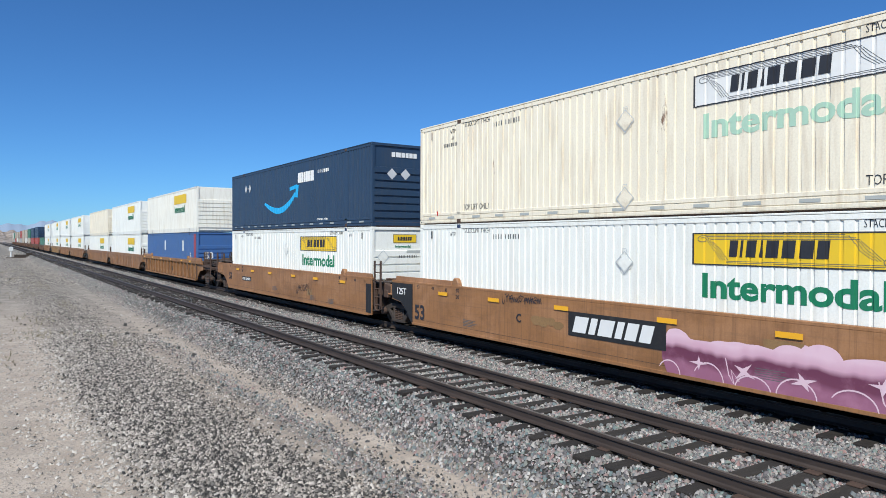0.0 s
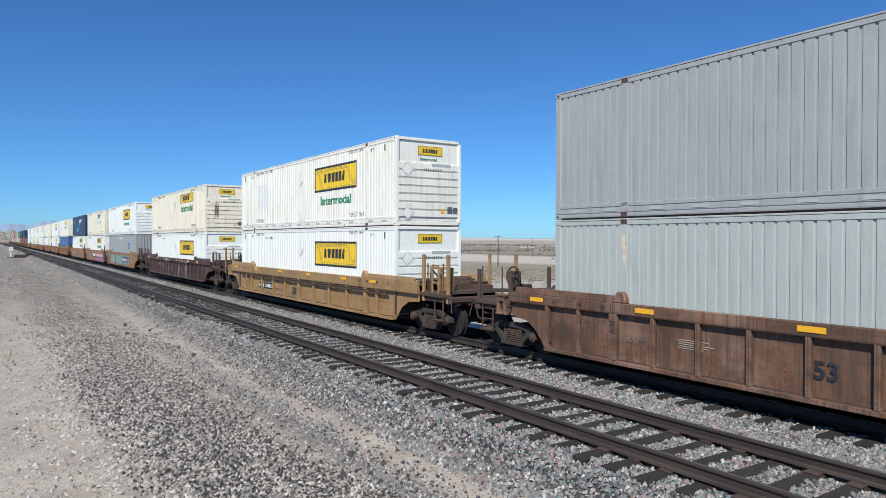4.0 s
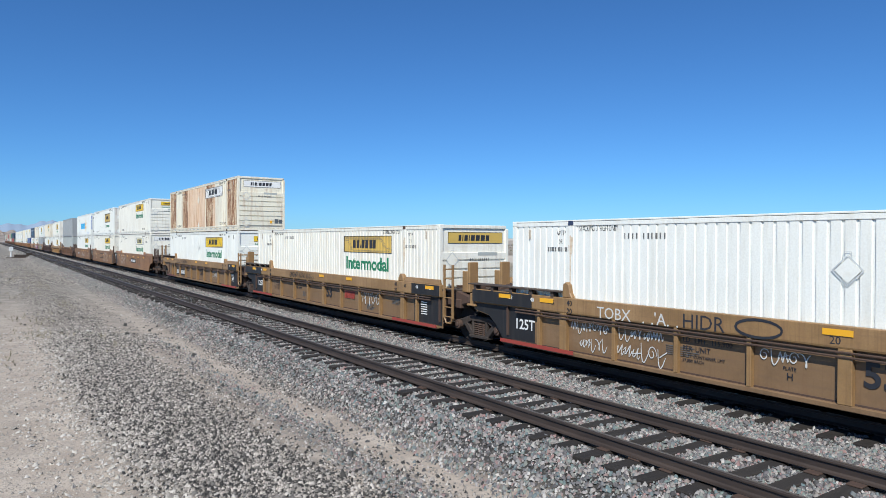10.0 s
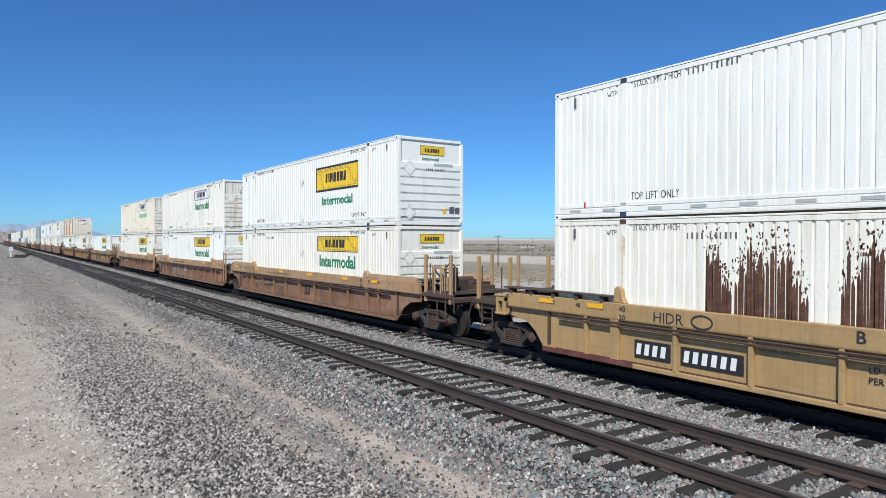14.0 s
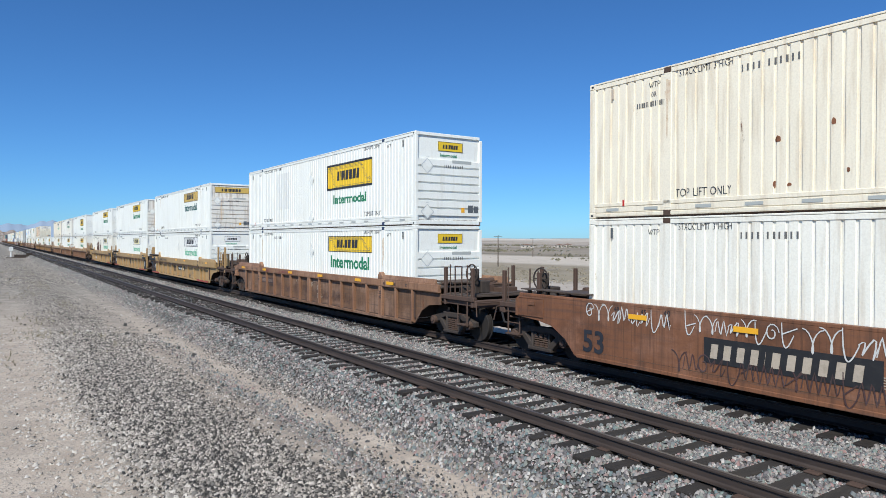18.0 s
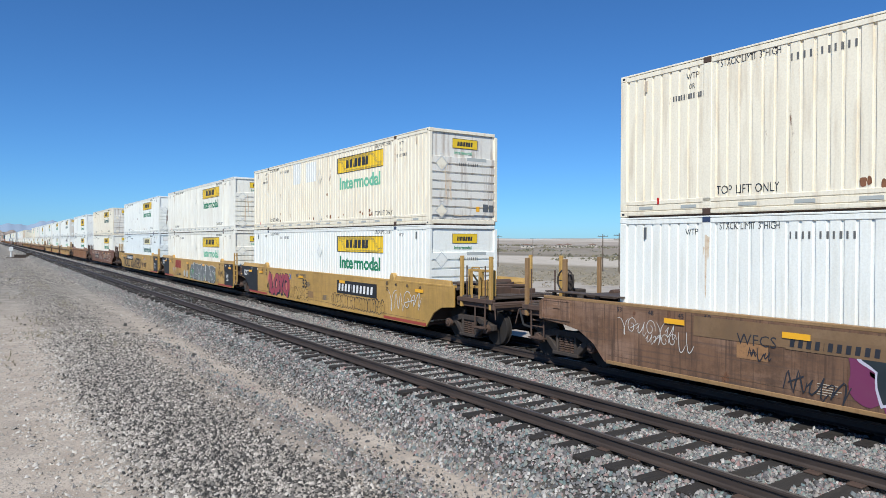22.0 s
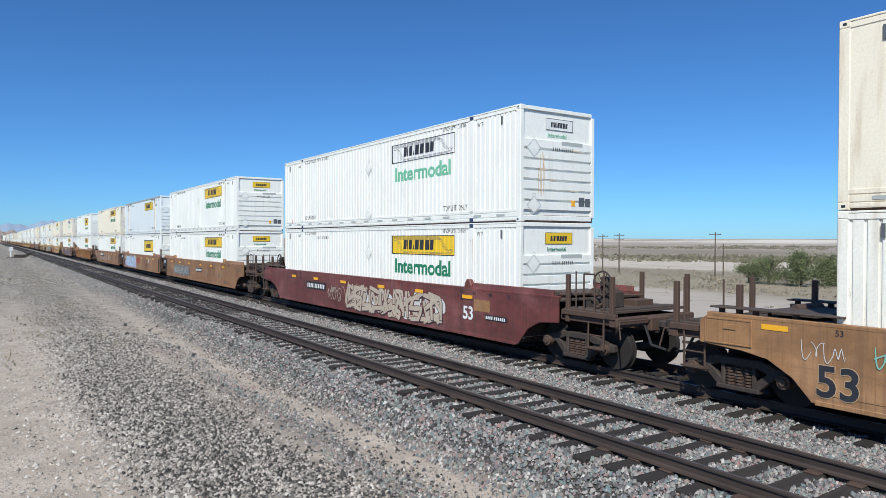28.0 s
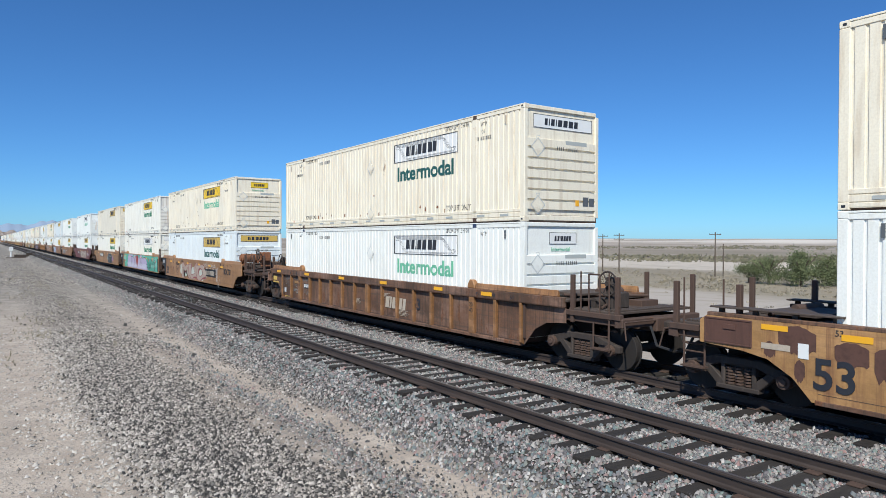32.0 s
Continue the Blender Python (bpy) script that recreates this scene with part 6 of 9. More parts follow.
            part("peeled_paint", mesh_of(("peel", m[1], m[2]), lambda g: peel(g, m[2], m[3], int(m[1] * 10)), m[5]), car, "ragged peeled paint", on_side(XL - 0.002, fy(m[1]), m[4]))
        elif kind == "tag":
            spray_tag(car, X - 0.012 if ribbed and m[4] > 1.0 else XL - 0.004, fy(m[1]), m[2], m[3], m[4], m[5], m[6] if len(m) > 6 else None, rng.randrange(10 ** 6))


def letter_strokes(rng, w, h):
    """One loose flourish of a tag: a loop, a hook or a zigzag."""
    kind = rng.randrange(5)
    q = [i / 14 for i in range(15)]
    p = rng.uniform(-0.5, 0.5)
    if kind == 0:
        pts = [(w * (1.25 * t + 0.28 * math.sin(6.3 * t + p)), h * (0.5 + 0.48 * math.cos(6.3 * t + p))) for t in q]
    elif kind == 1:
        pts = [(w * (1.1 * t + 0.2 * math.sin(12.6 * t)), h * (0.5 + (0.2 + 0.26 * t) * math.sin(12.6 * t + p))) for t in q]
    elif kind == 2:
        pts = [(w * (0.5 + (0.55 - 0.4 * t) * math.cos(8 * t + p)), h * (0.5 + (0.52 - 0.38 * t) * math.sin(8 * t + p))) for t in q]
    elif kind == 3:
        pts = [(w * (t * 1.2 - 0.1), h * (0.95 - 0.9 * abs((2.2 * t + 0.2 * p) % 1.0 - 0.5) * 2)) for t in q]
    else:
        pts = [(w * (0.2 + 0.9 * t * t), h * (1.1 - 1.3 * math.sin(2.6 * t + 0.2 * p))) for t in q]
    out = [pts]
    if rng.random() < 0.35:
        out.append([(w * rng.uniform(0, 0.4), h * rng.uniform(0.2, 0.5)), (w * rng.uniform(0.6, 1.4), h * rng.uniform(0.5, 0.9))])
    return out


ANGLES = [[(0.05, 0.0), (0.35, 1.0), (0.62, 0.95), (0.95, 0.02)], [(0.1, 1.0), (0.18, 0.05), (0.6, 0.3), (0.95, 0.0)], [(0.9, 0.92), (0.25, 0.85), (0.2, 0.5), (0.85, 0.42), (0.8, 0.06), (0.0, 0.1)], [(0.1, 0.0), (0.12, 0.95), (0.8, 0.1), (0.85, 1.05)], [(0.0, 0.9), (0.9, 0.98)], [(0.15, 0.45), (1.05, 0.6)], [(0.5, 1.0), (0.42, 0.0)], [(0.05, 0.15), (1.0, 0.25), (1.1, 0.0)]]


def angular_strokes(rng, w, h):
    """Straight-edged strokes of a piece of spray art, bent at random."""
    out = []
    for q in range(2):
        base = rng.choice(ANGLES)
        pts = [(w * (px + rng.uniform(-0.3, 0.3)), h * min(1.08, max(-0.04, py + rng.uniform(-0.24, 0.24)))) for px, py in base]
        fine = []
        for a, b in zip(pts, pts[1:]):
            fine += [(a[0] + (b[0] - a[0]) * k / 3, a[1] + (b[1] - a[1]) * k / 3) for k in range(3)]
        out.append(fine + [pts[-1]])
    return out


def blob(g, cx, cy, rx, ry, rng, z, ph=None):
    k = 20
    n = len(g[0])
    g[0].append((cx, cy, z))
    ph = rng.uniform(0, 6) if ph is None else ph
    for i in range(k):
        t = 2 * math.pi * i / k
        r = 1 + 0.10 * math.sin(3 * t + ph) + 0.06 * math.sin(5 * t + 2 * ph)
        sq = 1 / max(abs(math.cos(t)), abs(math.sin(t))) ** 0.5
        g[0].append((cx + rx * r * sq * math.cos(t) * 0.92, cy + ry * min(1.0, r * sq * 0.92) * math.sin(t), z))
    g[1].extend([(n, n + 1 + i, n + 1 + (i + 1) % k) for i in range(k)])


def shard(g, outline, z, grow=0.0):
    """A flat many-cornered patch through an outline, grown from its middle."""
    cx, cy = sum(p[0] for p in outline) / len(outline), sum(p[1] for p in outline) / len(outline)
    n = len(g[0])
    g[0].append((cx, cy, z))
    for x, y in outline:
        d = math.hypot(x - cx, y - cy) or 1
        g[0].append((x + (x - cx) / d * grow, y + (y - cy) / d * grow, z))
    k = len(outline)
    g[1].extend([(n, n + 1 + i, n + 1 + (i + 1) % k) for i in range(k)])


def spray_tag(car, x, y, w, h, z, kind, fills, seed):
    """Spray paint: thin line tags, bubble letters, sharp-cornered letters or a long cloudy band."""
    rng = random.Random(seed)
    at = on_side(x, y, z)
    style, line = kind.split("/")
    fills = fills or ()
    label = "spray painted letters"

    def lay(name, key, build, mat, dz):
        part(name, mesh_of((key, seed), build, mat), car, label, at @ Matrix.Translation((0, 0, dz)))
    if style in ("spray", "thin"):
        n = max(2, round(w / (h * 0.62)))
        cw = w / n
        if fills:
            lay("spray_paint", "back", lambda g: [blob(g, (i + 0.5) * cw, h * 0.5, cw * 0.7, h * 0.5, rng, i * 0.00005) for i in range(n)], fills[0], 0.0)

        k = [0]

        def strokes(g):
            for i in range(n):
                up = rng.uniform(-0.08, 0.08) * h
                for pts in letter_strokes(rng, cw * 0.98, h * 0.9):
                    k[0] += 1
                    ribbon(g, [(px + i * cw, py + 0.04 * h + up) for px, py in pts], (0.018 if style == "spray" else 0.011) * (1 + 1.0 * h), 0.002 + 0.0008 * (k[0] % 5))
        lay("spray_outline", "line", strokes, line, 0.001)
    elif style in ("bubble", "puff"):
        n = max(3, round(w / (h * (0.36 if style == "bubble" else 0.95))))
        cw = w / n
        t = 0.016 + 0.01 * h
        lobes = [((i + 0.5 + rng.uniform(-0.1, 0.1)) * cw, h * (0.5 + rng.uniform(-0.06, 0.06)), cw * rng.uniform(0.52, 0.66), h * rng.uniform(0.40, 0.46), rng.uniform(0, 6)) for i in range(n)]
        lay("spray_outline", "bo", lambda g: [blob(g, cx, cy, rx + t, ry + t, rng, 0.00002 * i, ph) for i, (cx, cy, rx, ry, ph) in enumerate(lobes)], line, 0.0)
        lay("spray_paint", "bf", lambda g: [blob(g, cx, cy, rx, ry, rng, 0.00002 * i, ph) for i, (cx, cy, rx, ry, ph) in enumerate(lobes)], fills[0], 0.0012)
        if len(fills) > 1:
            lay("spray_paint", "bs", lambda g: [blob(g, cx, cy - 0.22 * h, rx * 0.8, ry * 0.42, rng, 0.00002 * i) for i, (cx, cy, rx, ry, ph) in enumerate(lobes)], fills[1], 0.002)

        def inner(g):
            for i, (cx, cy, rx, ry, ph) in enumerate(lobes):
                a0, a1 = rng.choice(((0.1, 0.75), (0.25, 0.9), (-0.15, 0.6), (0.4, 1.15)))
                arc = [(cx + rx * 0.97 * math.cos(math.pi * (a0 + (a1 - a0) * q / 9)), cy + ry * 0.95 * math.sin(math.pi * (a0 + (a1 - a0) * q / 9))) for q in range(10)]
                drop = [(arc[0][0] - 0.1 * rx, cy - ry * rng.uniform(0.2, 0.8))] if rng.random() < 0.6 else []
                ribbon(g, drop + arc, t, 0.00003 * i, 0.7)
                if rng.random() < 0.45:
                    yy = cy + ry * rng.uniform(-0.45, 0.1)
                    ribbon(g, [(cx + rx * 0.4 * math.cos(math.pi * q / 6), yy + 0.22 * ry * math.sin(math.pi * q / 6)) for q in range(7)], t, 0.00003 * i, 0.7)
        if style == "bubble":
            lay("spray_outline", "inner", inner, line, 0.003)
    elif style == "wild":
        n = max(3, round(w / (h * 0.62)))
        cw = w / n
        if len(fills) > 1:
            lay("spray_paint", "cloud", lambda g: [blob(g, rng.uniform(0, w), h * rng.uniform(0.25, 0.85), h * rng.uniform(0.2, 0.4), h * rng.uniform(0.15, 0.3), rng, i * 0.00004) for i in range(2 * n)], fills[1], 0.0)
        rows = ([], [])
        for i in range(n):
            up = rng.uniform(-0.05, 0.05) * h
            for q in range(2):
                for pts in angular_strokes(rng, cw * 1.45, h * 0.84):
                    rows[(i + q) % 2].append([(min(w, max(0, px + i * cw)), py + 0.08 * h + up) for px, py in pts])
        fat = 0.16 * h
        for k, row in enumerate(rows):
            lay("spray_shadow", ("ws", k), lambda g: [ribbon(g, [(px + 0.03 * h, py - 0.03 * h) for px, py in o], fat * 1.25, 0.00003 * m, 0.75) for m, o in enumerate(row)], "ink", 0.0006 + 0.002 * k)
            lay("spray_outline", ("wo", k), lambda g: [ribbon(g, o, fat * 1.3, 0.00003 * m, 0.8) for m, o in enumerate(row)], line, 0.0012 + 0.002 * k)
            lay("spray_paint", ("wf", k), lambda g: [ribbon(g, o, fat, 0.00003 * m, 0.75) for m, o in enumerate(row)], fills[0], 0.0018 + 0.002 * k)
    elif style == "band":
        n = max(4, round(w / (h * 0.5)))
        tops = [h * rng.uniform(0.78, 1.0) for i in range(n * 4 + 1)]

        def band(lo, hi, amp):
            def build(g):
                k = n * 4
                m = len(g[0])
                for i in range(k + 1):
                    xx = w * i / k
                    taper = min(1, 0.45 + 9 * i / k, 0.45 + 9 * (k - i) / k)
                    top = h * (0.5 + (hi - 0.5) * taper) + amp * h * math.sin(i * 1.5 + seed % 7) * 0.6
                    g[0].extend([(xx, h * (0.5 + (lo - 0.5) * taper), 0), (xx, min(h, top), 0)])
                g[1].extend([(m + 2 * i, m + 2 * i + 2, m + 2 * i + 3, m + 2 * i + 1) for i in range(k)])
            return build
        spans = [(0.0, 0.95, 0.07), (0.0, 0.5, 0.12), (0.55, 0.8, 0.08)]
        for q, col in enumerate(fills):
            lay("spray_paint", ("band", q), band(*spans[q]), col, 0.0004 * q)

        def strokes(g):
            for i in range(n):
                cx, cy, r = w * (i + rng.uniform(0.2, 0.8)) / n, h * rng.uniform(0.2, 0.5), h * rng.uniform(0.16, 0.34)
                a0, a1 = rng.uniform(-0.3, 0.3), rng.uniform(0.7, 1.2)
                ribbon(g, [(min(w, max(0, cx + r * 0.9 * math.cos(math.pi * (a0 + (a1 - a0) * q / 11)))), max(0.01, cy + r * math.sin(math.pi * (a0 + (a1 - a0) * q / 11)))) for q in range(12)], 0.03, 0.00004 * i, 0.4)
                if i % 2:
                    ribbon(g, [(cx, cy), (min(w, cx + 0.3 * r), cy + 0.8 * r), (min(w, cx + 0.1 * r), min(h, cy + 1.6 * r))], 0.09, 0.00004 * i, 0.2)
        lay("spray_outline", "line", strokes, line, 0.0022)


LETTERS = {}


def letter_shape(ch, fat):
    """Flat outline of one swollen letter, one unit high: points and faces."""
    if (ch, fat) not in LETTERS:
        cu = bpy.data.curves.new("letter", "FONT")
        cu.body, cu.size, cu.offset, cu.resolution_u = ch, 1.37, fat, 4
        tmp = bpy.data.objects.new("letter", cu)
        me = bpy.data.meshes.new_from_object(tmp)
        bm = bmesh.new()
        bm.from_mesh(me)
        bmesh.ops.triangulate(bm, faces=bm.faces)
        for q in range(3):
            long = [e for e in bm.edges if e.calc_length() > 0.16]
            if long:
                bmesh.ops.subdivide_edges(bm, edges=long, cuts=1)
                bmesh.ops.triangulate(bm, faces=bm.faces)
        bm.verts.index_update()
        LETTERS[ch, fat] = ([(v.co.x, v.co.y) for v in bm.verts], [tuple(v.index for v in f.verts) for f in bm.faces])
        bm.free()
        bpy.data.objects.remove(tmp)
        bpy.data.curves.remove(cu)
        bpy.data.meshes.remove(me)
    return LETTERS[ch, fat]


def fat_letters(car, x, y, w, h, z, text, fill, line, shade=None, fat=0.085, edge=0.04, over=1.2, wave=0.075, seed=0):
    """Swollen overlapping spray-can letters: shadow, outline and filling, each letter over the one before."""
    rng = random.Random(seed)
    n = len(text)
    cw = w / n
    layers = {"spray_shadow": ([], []), "spray_outline": ([], []), "spray_paint": ([], [])}
    for i, ch in enumerate(text):
        lean, up, hh = rng.uniform(-0.12, 0.12), rng.uniform(0, 0.08), rng.uniform(0.88, 0.96)
        ph = rng.uniform(0, 6.28)
        big = letter_shape(ch, fat + edge)[0]
        x0, x1 = min(p[0] for p in big), max(p[0] for p in big)
        y0, y1 = min(p[1] for p in big), max(p[1] for p in big)
        for name, f, dx, dz in (("spray_shadow", fat + edge, 0.06, 0.0), ("spray_outline", fat + edge, 0.0, 0.0004), ("spray_paint", fat, 0.0, 0.0008)):
            if name == "spray_shadow" and not shade:
                continue
            pts, faces = letter_shape(ch, f)
            vs, fs = layers[name]
            k = len(vs)
            for px, py in pts:
                a, b = (px - x0) / (x1 - x0) - 0.5, (py - y0) / (y1 - y0)
                bend = wave * (math.sin(6.5 * b + ph) + 0.6 * math.sin(9 * b - 4 * a + 2 * ph))
                lift = wave * (0.8 * math.sin(6 * a + ph) + 0.5 * math.sin(11 * a + 3 * b + ph))
                xx = (i + 0.5 + a * over + lean * (b - 0.5) + bend) * cw + dx * h
                vs.append((min(max(xx, -0.02 * w), 1.03 * w), min(1.06 * h, max(0.0, (b * hh + up * (1 - b) + lift) * h - dx * h)), 0.0012 * i + dz))
            fs.extend(tuple(k + v for v in p) for p in faces)
    for name, mat in (("spray_shadow", shade), ("spray_outline", line), ("spray_paint", fill)):
        vs, fs = layers[name]
        if vs:
            me = bpy.data.meshes.new(name)
            me.from_pydata(vs, [], fs)
            me.materials.append(M[mat])
            part(name, me, car, "spray painted letters", on_side(x, y, z))


def fade_mural(car, x):
    """A long pink sprayed field, plum through its middle, with pale arcs and sharp stars over its foot."""
    rng = random.Random(41)
    u0, u1 = 9.11, 16.2
    lobes = [(9.42, 0.3, 0.16), (10.8, 0.6, 0.06), (11.65, 0.28, 0.13), (12.15, 0.32, 0.2), (13.1, 0.6, 0.08), (14.2, 0.35, 0.18), (15.3, 0.5, 0.1)]

    def sheet(g):
        k = 120
        for i in range(k + 1):
            u = u0 + (u1 - u0) * i / k
            side = min(1.0, 0.3 + 5 * (u - u0), 0.3 + 5 * (u1 - u))
            top = 0.74 + sum(h * max(0.0, 1 - ((u - c) / r) ** 2) ** 0.6 for c, r, h in lobes) + 0.02 * noise.noise((u * 5, 1.0, 0.0))
            g[0].extend([(u - u0, 0.45 - 0.44 * side, 0), (u - u0, 0.45 + (top - 0.45) * side, 0)])
        g[1].extend([(2 * i, 2 * i + 2, 2 * i + 3, 2 * i + 1) for i in range(k)])
    at = on_side(x, HY - u0, 0.12)
    part("spray_paint", mesh_of("fadesheet", sheet, "pinkfade"), car, "pink and plum sprayed field", at)

    def arcs(g):
        for i in range(9):
            c, r, h = 0.2 + 0.8 * i + rng.uniform(-0.12, 0.12), rng.uniform(0.22, 0.36), rng.uniform(0.24, 0.42)
            a0 = rng.choice((0.0, 0.15, 0.3))
            ribbon(g, [(c - r * math.cos(math.pi * (a0 + (1 - a0) * q / 12)), 0.01 + h * math.sin(math.pi * (a0 + (1 - a0) * q / 12))) for q in range(13)], 0.026, 0.0002 * i, 0.7)
            if i % 3 == 1:
                ribbon(g, [(c + 0.35, 0.5), (c + 0.42, 0.2), (c + 0.52, 0.06), (c + 0.46, 0.3), (c + 0.62, 0.12)], 0.024, 0.0002 * i, 0.7)
    part("spray_outline", mesh_of("fadearcs", arcs, "palepink"), car, "pale sprayed arcs", at @ Matrix.Translation((0, 0, 0.001)))

    def stars(g):
        for i in range(6):
            c, z, r = 0.75 + 1.05 * i + rng.uniform(-0.1, 0.1), rng.uniform(0.3, 0.44), rng.uniform(0.13, 0.26)
            shard(g, [(c + r * (1.25 if q % 2 == 0 else 0.32) * rng.uniform(0.75, 1.1) * math.cos(q * math.pi / 4 + i), z + 0.75 * r * (1.1 if q % 2 == 0 else 0.35) * math.sin(q * math.pi / 4 + i)) for q in range(8)], 0.0)
    part("spray_paint", mesh_of("fadestars", stars, "palepink"), car, "pale sprayed stars", at @ Matrix.Translation((0, 0, 0.004)))


def mural(car, x):
    """One side painted from end to end: mint ground, lilac letter bodies, red blots, dense black scribble."""
    at = on_side(x, HY - 0.6, 0.14)
    W, H = 15.7, 1.2

    def lay(name, key, build, mat, dz):
        part(name, mesh_of((key, "mural"), build, mat), car, "spray painted mural", at @ Matrix.Translation((0, 0, dz)))

    def soft_edge(g, x0, x1, lo, hi, amp, k=60):
        m = len(g[0])
        for i in range(k + 1):
            xx = x0 + (x1 - x0) * i / k
            g[0].extend([(xx, lo + 0.015 * math.sin(i * 2.3), 0), (xx, hi + amp * math.sin(i * 0.9) * math.sin(i * 0.37), 0)])
        g[1].extend([(m + 2 * i, m + 2 * i + 2, m + 2 * i + 3, m + 2 * i + 1) for i in range(k)])
    rng = random.Random(30)
    lay("spray_paint", "ground", lambda g: (soft_edge(g, 0.45, W, 0.0, H, 0.03), [blob(g, 0.42 + 0.12 * math.sin(7 * q), 0.12 + 0.16 * q, 0.16 + 0.08 * (q % 3), 0.16, rng, 0.0001 * q) for q in range(7)]), "mint", 0)
    lay("spray_paint", "light", lambda g: [blob(g, rng.uniform(0, W), rng.uniform(0.2, 1.0), rng.uniform(0.3, 0.8), rng.uniform(0.1, 0.25), rng, i * 0.00004) for i in range(26)], "palemint", 0.0006)
    letters = [(1.75, 0.0, 2.6, 1.2), (3.1, 0.3, 2.2, 1.2), (4.9, 0.0, 1.7, 1.2), (5.9, 0.1, 2.0, 1.15), (7.6, 0.0, 2.1, 1.2), (9.1, 0.0, 2.3, 1.0)]
    body = lambda grow: lambda g: [shard(g, [(u0 - grow, z0), (u0 + 0.12 * ww - grow, 0.75 * z1), (u0 + 0.3 * ww, min(H, z1 + grow)), (u0 + 0.62 * ww, min(H, z1 + grow)), (u0 + 0.9 * ww + grow, 0.7 * z1), (u0 + ww + grow, 0.3 * z1), (u0 + ww * 1.05 + grow, 0.0)], 0.00005 * i) for i, (u0, z0, ww, z1) in enumerate(letters)]
    lay("spray_outline", "edge", body(0.07), "ink", 0.0012)
    lay("spray_paint", "body", body(0.0), "lilac", 0.0019)
    lay("spray_paint", "sheen", lambda g: [blob(g, u0 + 0.5 * ww, 0.3, 0.42 * ww, 0.22, rng, 0.00005 * i) for i, (u0, z0, ww, z1) in enumerate(letters)], "palelilac", 0.0026)

    def bars(g):
        for u0, z0, ww, z1 in letters[1:5]:
            xm = u0 + 0.5 * ww
            for dx in (-0.22, 0.1):
                ribbon(g, [(xm + dx, 0.3), (xm + dx - 0.03, 0.75), (xm + dx + 0.04, 1.0)], 0.06, 0, 0.9)
            ribbon(g, [(xm - 0.3, 0.98), (xm + 0.3, 1.02)], 0.08, 0, 0.9)
    lay("spray_outline", "bars", bars, "ink", 0.0034)
    lay("spray_paint", "shield", lambda g: shard(g, [(6.15, 1.1), (7.25, 1.12), (7.3, 0.75), (6.95, 0.3), (6.75, 0.02), (6.6, 0.3), (6.2, 0.7)], 0), "signred", 0.004)
    lay("spray_paint", "blots", lambda g: [blob(g, uu, zz, rr, rr * 0.8, rng, 0.00005 * i) for i, (uu, zz, rr) in enumerate(((0.7, 0.6, 0.14), (1.0, 0.9, 0.1), (1.5, 0.3, 0.08), (11.9, 0.85, 0.13), (12.6, 0.5, 0.1), (13.4, 0.9, 0.16), (14.2, 0.35, 0.11), (14.7, 0.8, 0.12), (10.9, 0.9, 0.1)))], "spray_coral", 0.004)

    def scribble(g):
        for i in range(46):
            xx, yy = rng.uniform(10.9, 14.6), rng.uniform(0.05, 0.95)
            pts = [(xx, yy)]
            for q in range(6):
                xx, yy = xx + rng.uniform(-0.16, 0.24), min(1.15, max(0.03, yy + rng.uniform(-0.22, 0.22)))
                pts.append((xx, yy))
            ribbon(g, pts, 0.028, 0.00003 * i, 0.8)
    lay("spray_outline", "scribble", scribble, "ink", 0.0046)


def peel(g, w, h, seed):
    """Bare patch with a rounded top and runs along its lower edge."""
    rng = random.Random(seed)
    n = len(g[0])
    k = 14
    for i in range(k + 1):
        t = i / k
        top = h * (0.82 + 0.18 * math.sin(math.pi * t)) - rng.uniform(0, 0.06) * h
        low = h * (0.42 - 0.3 * math.sin(math.pi * t)) * rng.uniform(0.3, 1.0)
        g[0].extend([(w * t, low, 0), (w * t + rng.uniform(-0.01, 0.01), top, 0)])
    g[1].extend([(n + 2 * i, n + 2 * i + 2, n + 2 * i + 3, n + 2 * i + 1) for i in range(k)])


def ragged(g, w, h, seed):
    """A field of rust whose lower and side edges run down in streaks."""
    rng = random.Random(seed)
    x = 0.0
    while x < w:
        d = rng.uniform(0.02, 0.075)
        edge = min(1.0, 0.35 + 2.2 * min(x, w - x) / w)
        lo = h * (1 - edge * rng.uniform(0.25, 1.0))
        hi = h - rng.uniform(0, 0.08) * h / edge
        n = len(g[0])
        g[0].extend([(x, hi, 0), (x + d, hi - rng.uniform(0, 0.05), 0), (x + d * 0.8, lo + 0.05 * h, 0), (x + d * 0.5, lo, 0), (x + d * 0.15, lo + 0.08 * h, 0)])
        g[1].append((n + 4, n + 3, n + 2, n + 1, n))
        x += d * rng.uniform(0.6, 1.5)


# ---- the train, from its head to its tail ----
W_LABEL = {"white": "clean white ribbed container", "white2": "worn white ribbed container", "cream": "stained cream-white ribbed container", "pale": "cool white ribbed container", "dirty_white": "dirty white ribbed container", "rusty": "cream container with heavy rust streaks", "grey": "plain grey ribbed container", "palegrey": "pale greenish-grey ribbed container", "navy": "navy blue ribbed container with pale marks", "blue": "plain blue ribbed container"}
P_LABEL = {"Y": "yellow panel", "B": "black-bordered yellow panel", "D": "black-bordered gold panel", "W": "white panel", "V": "faded pale panel", "G": "faded gold panel", "S": "small yellow panel"}


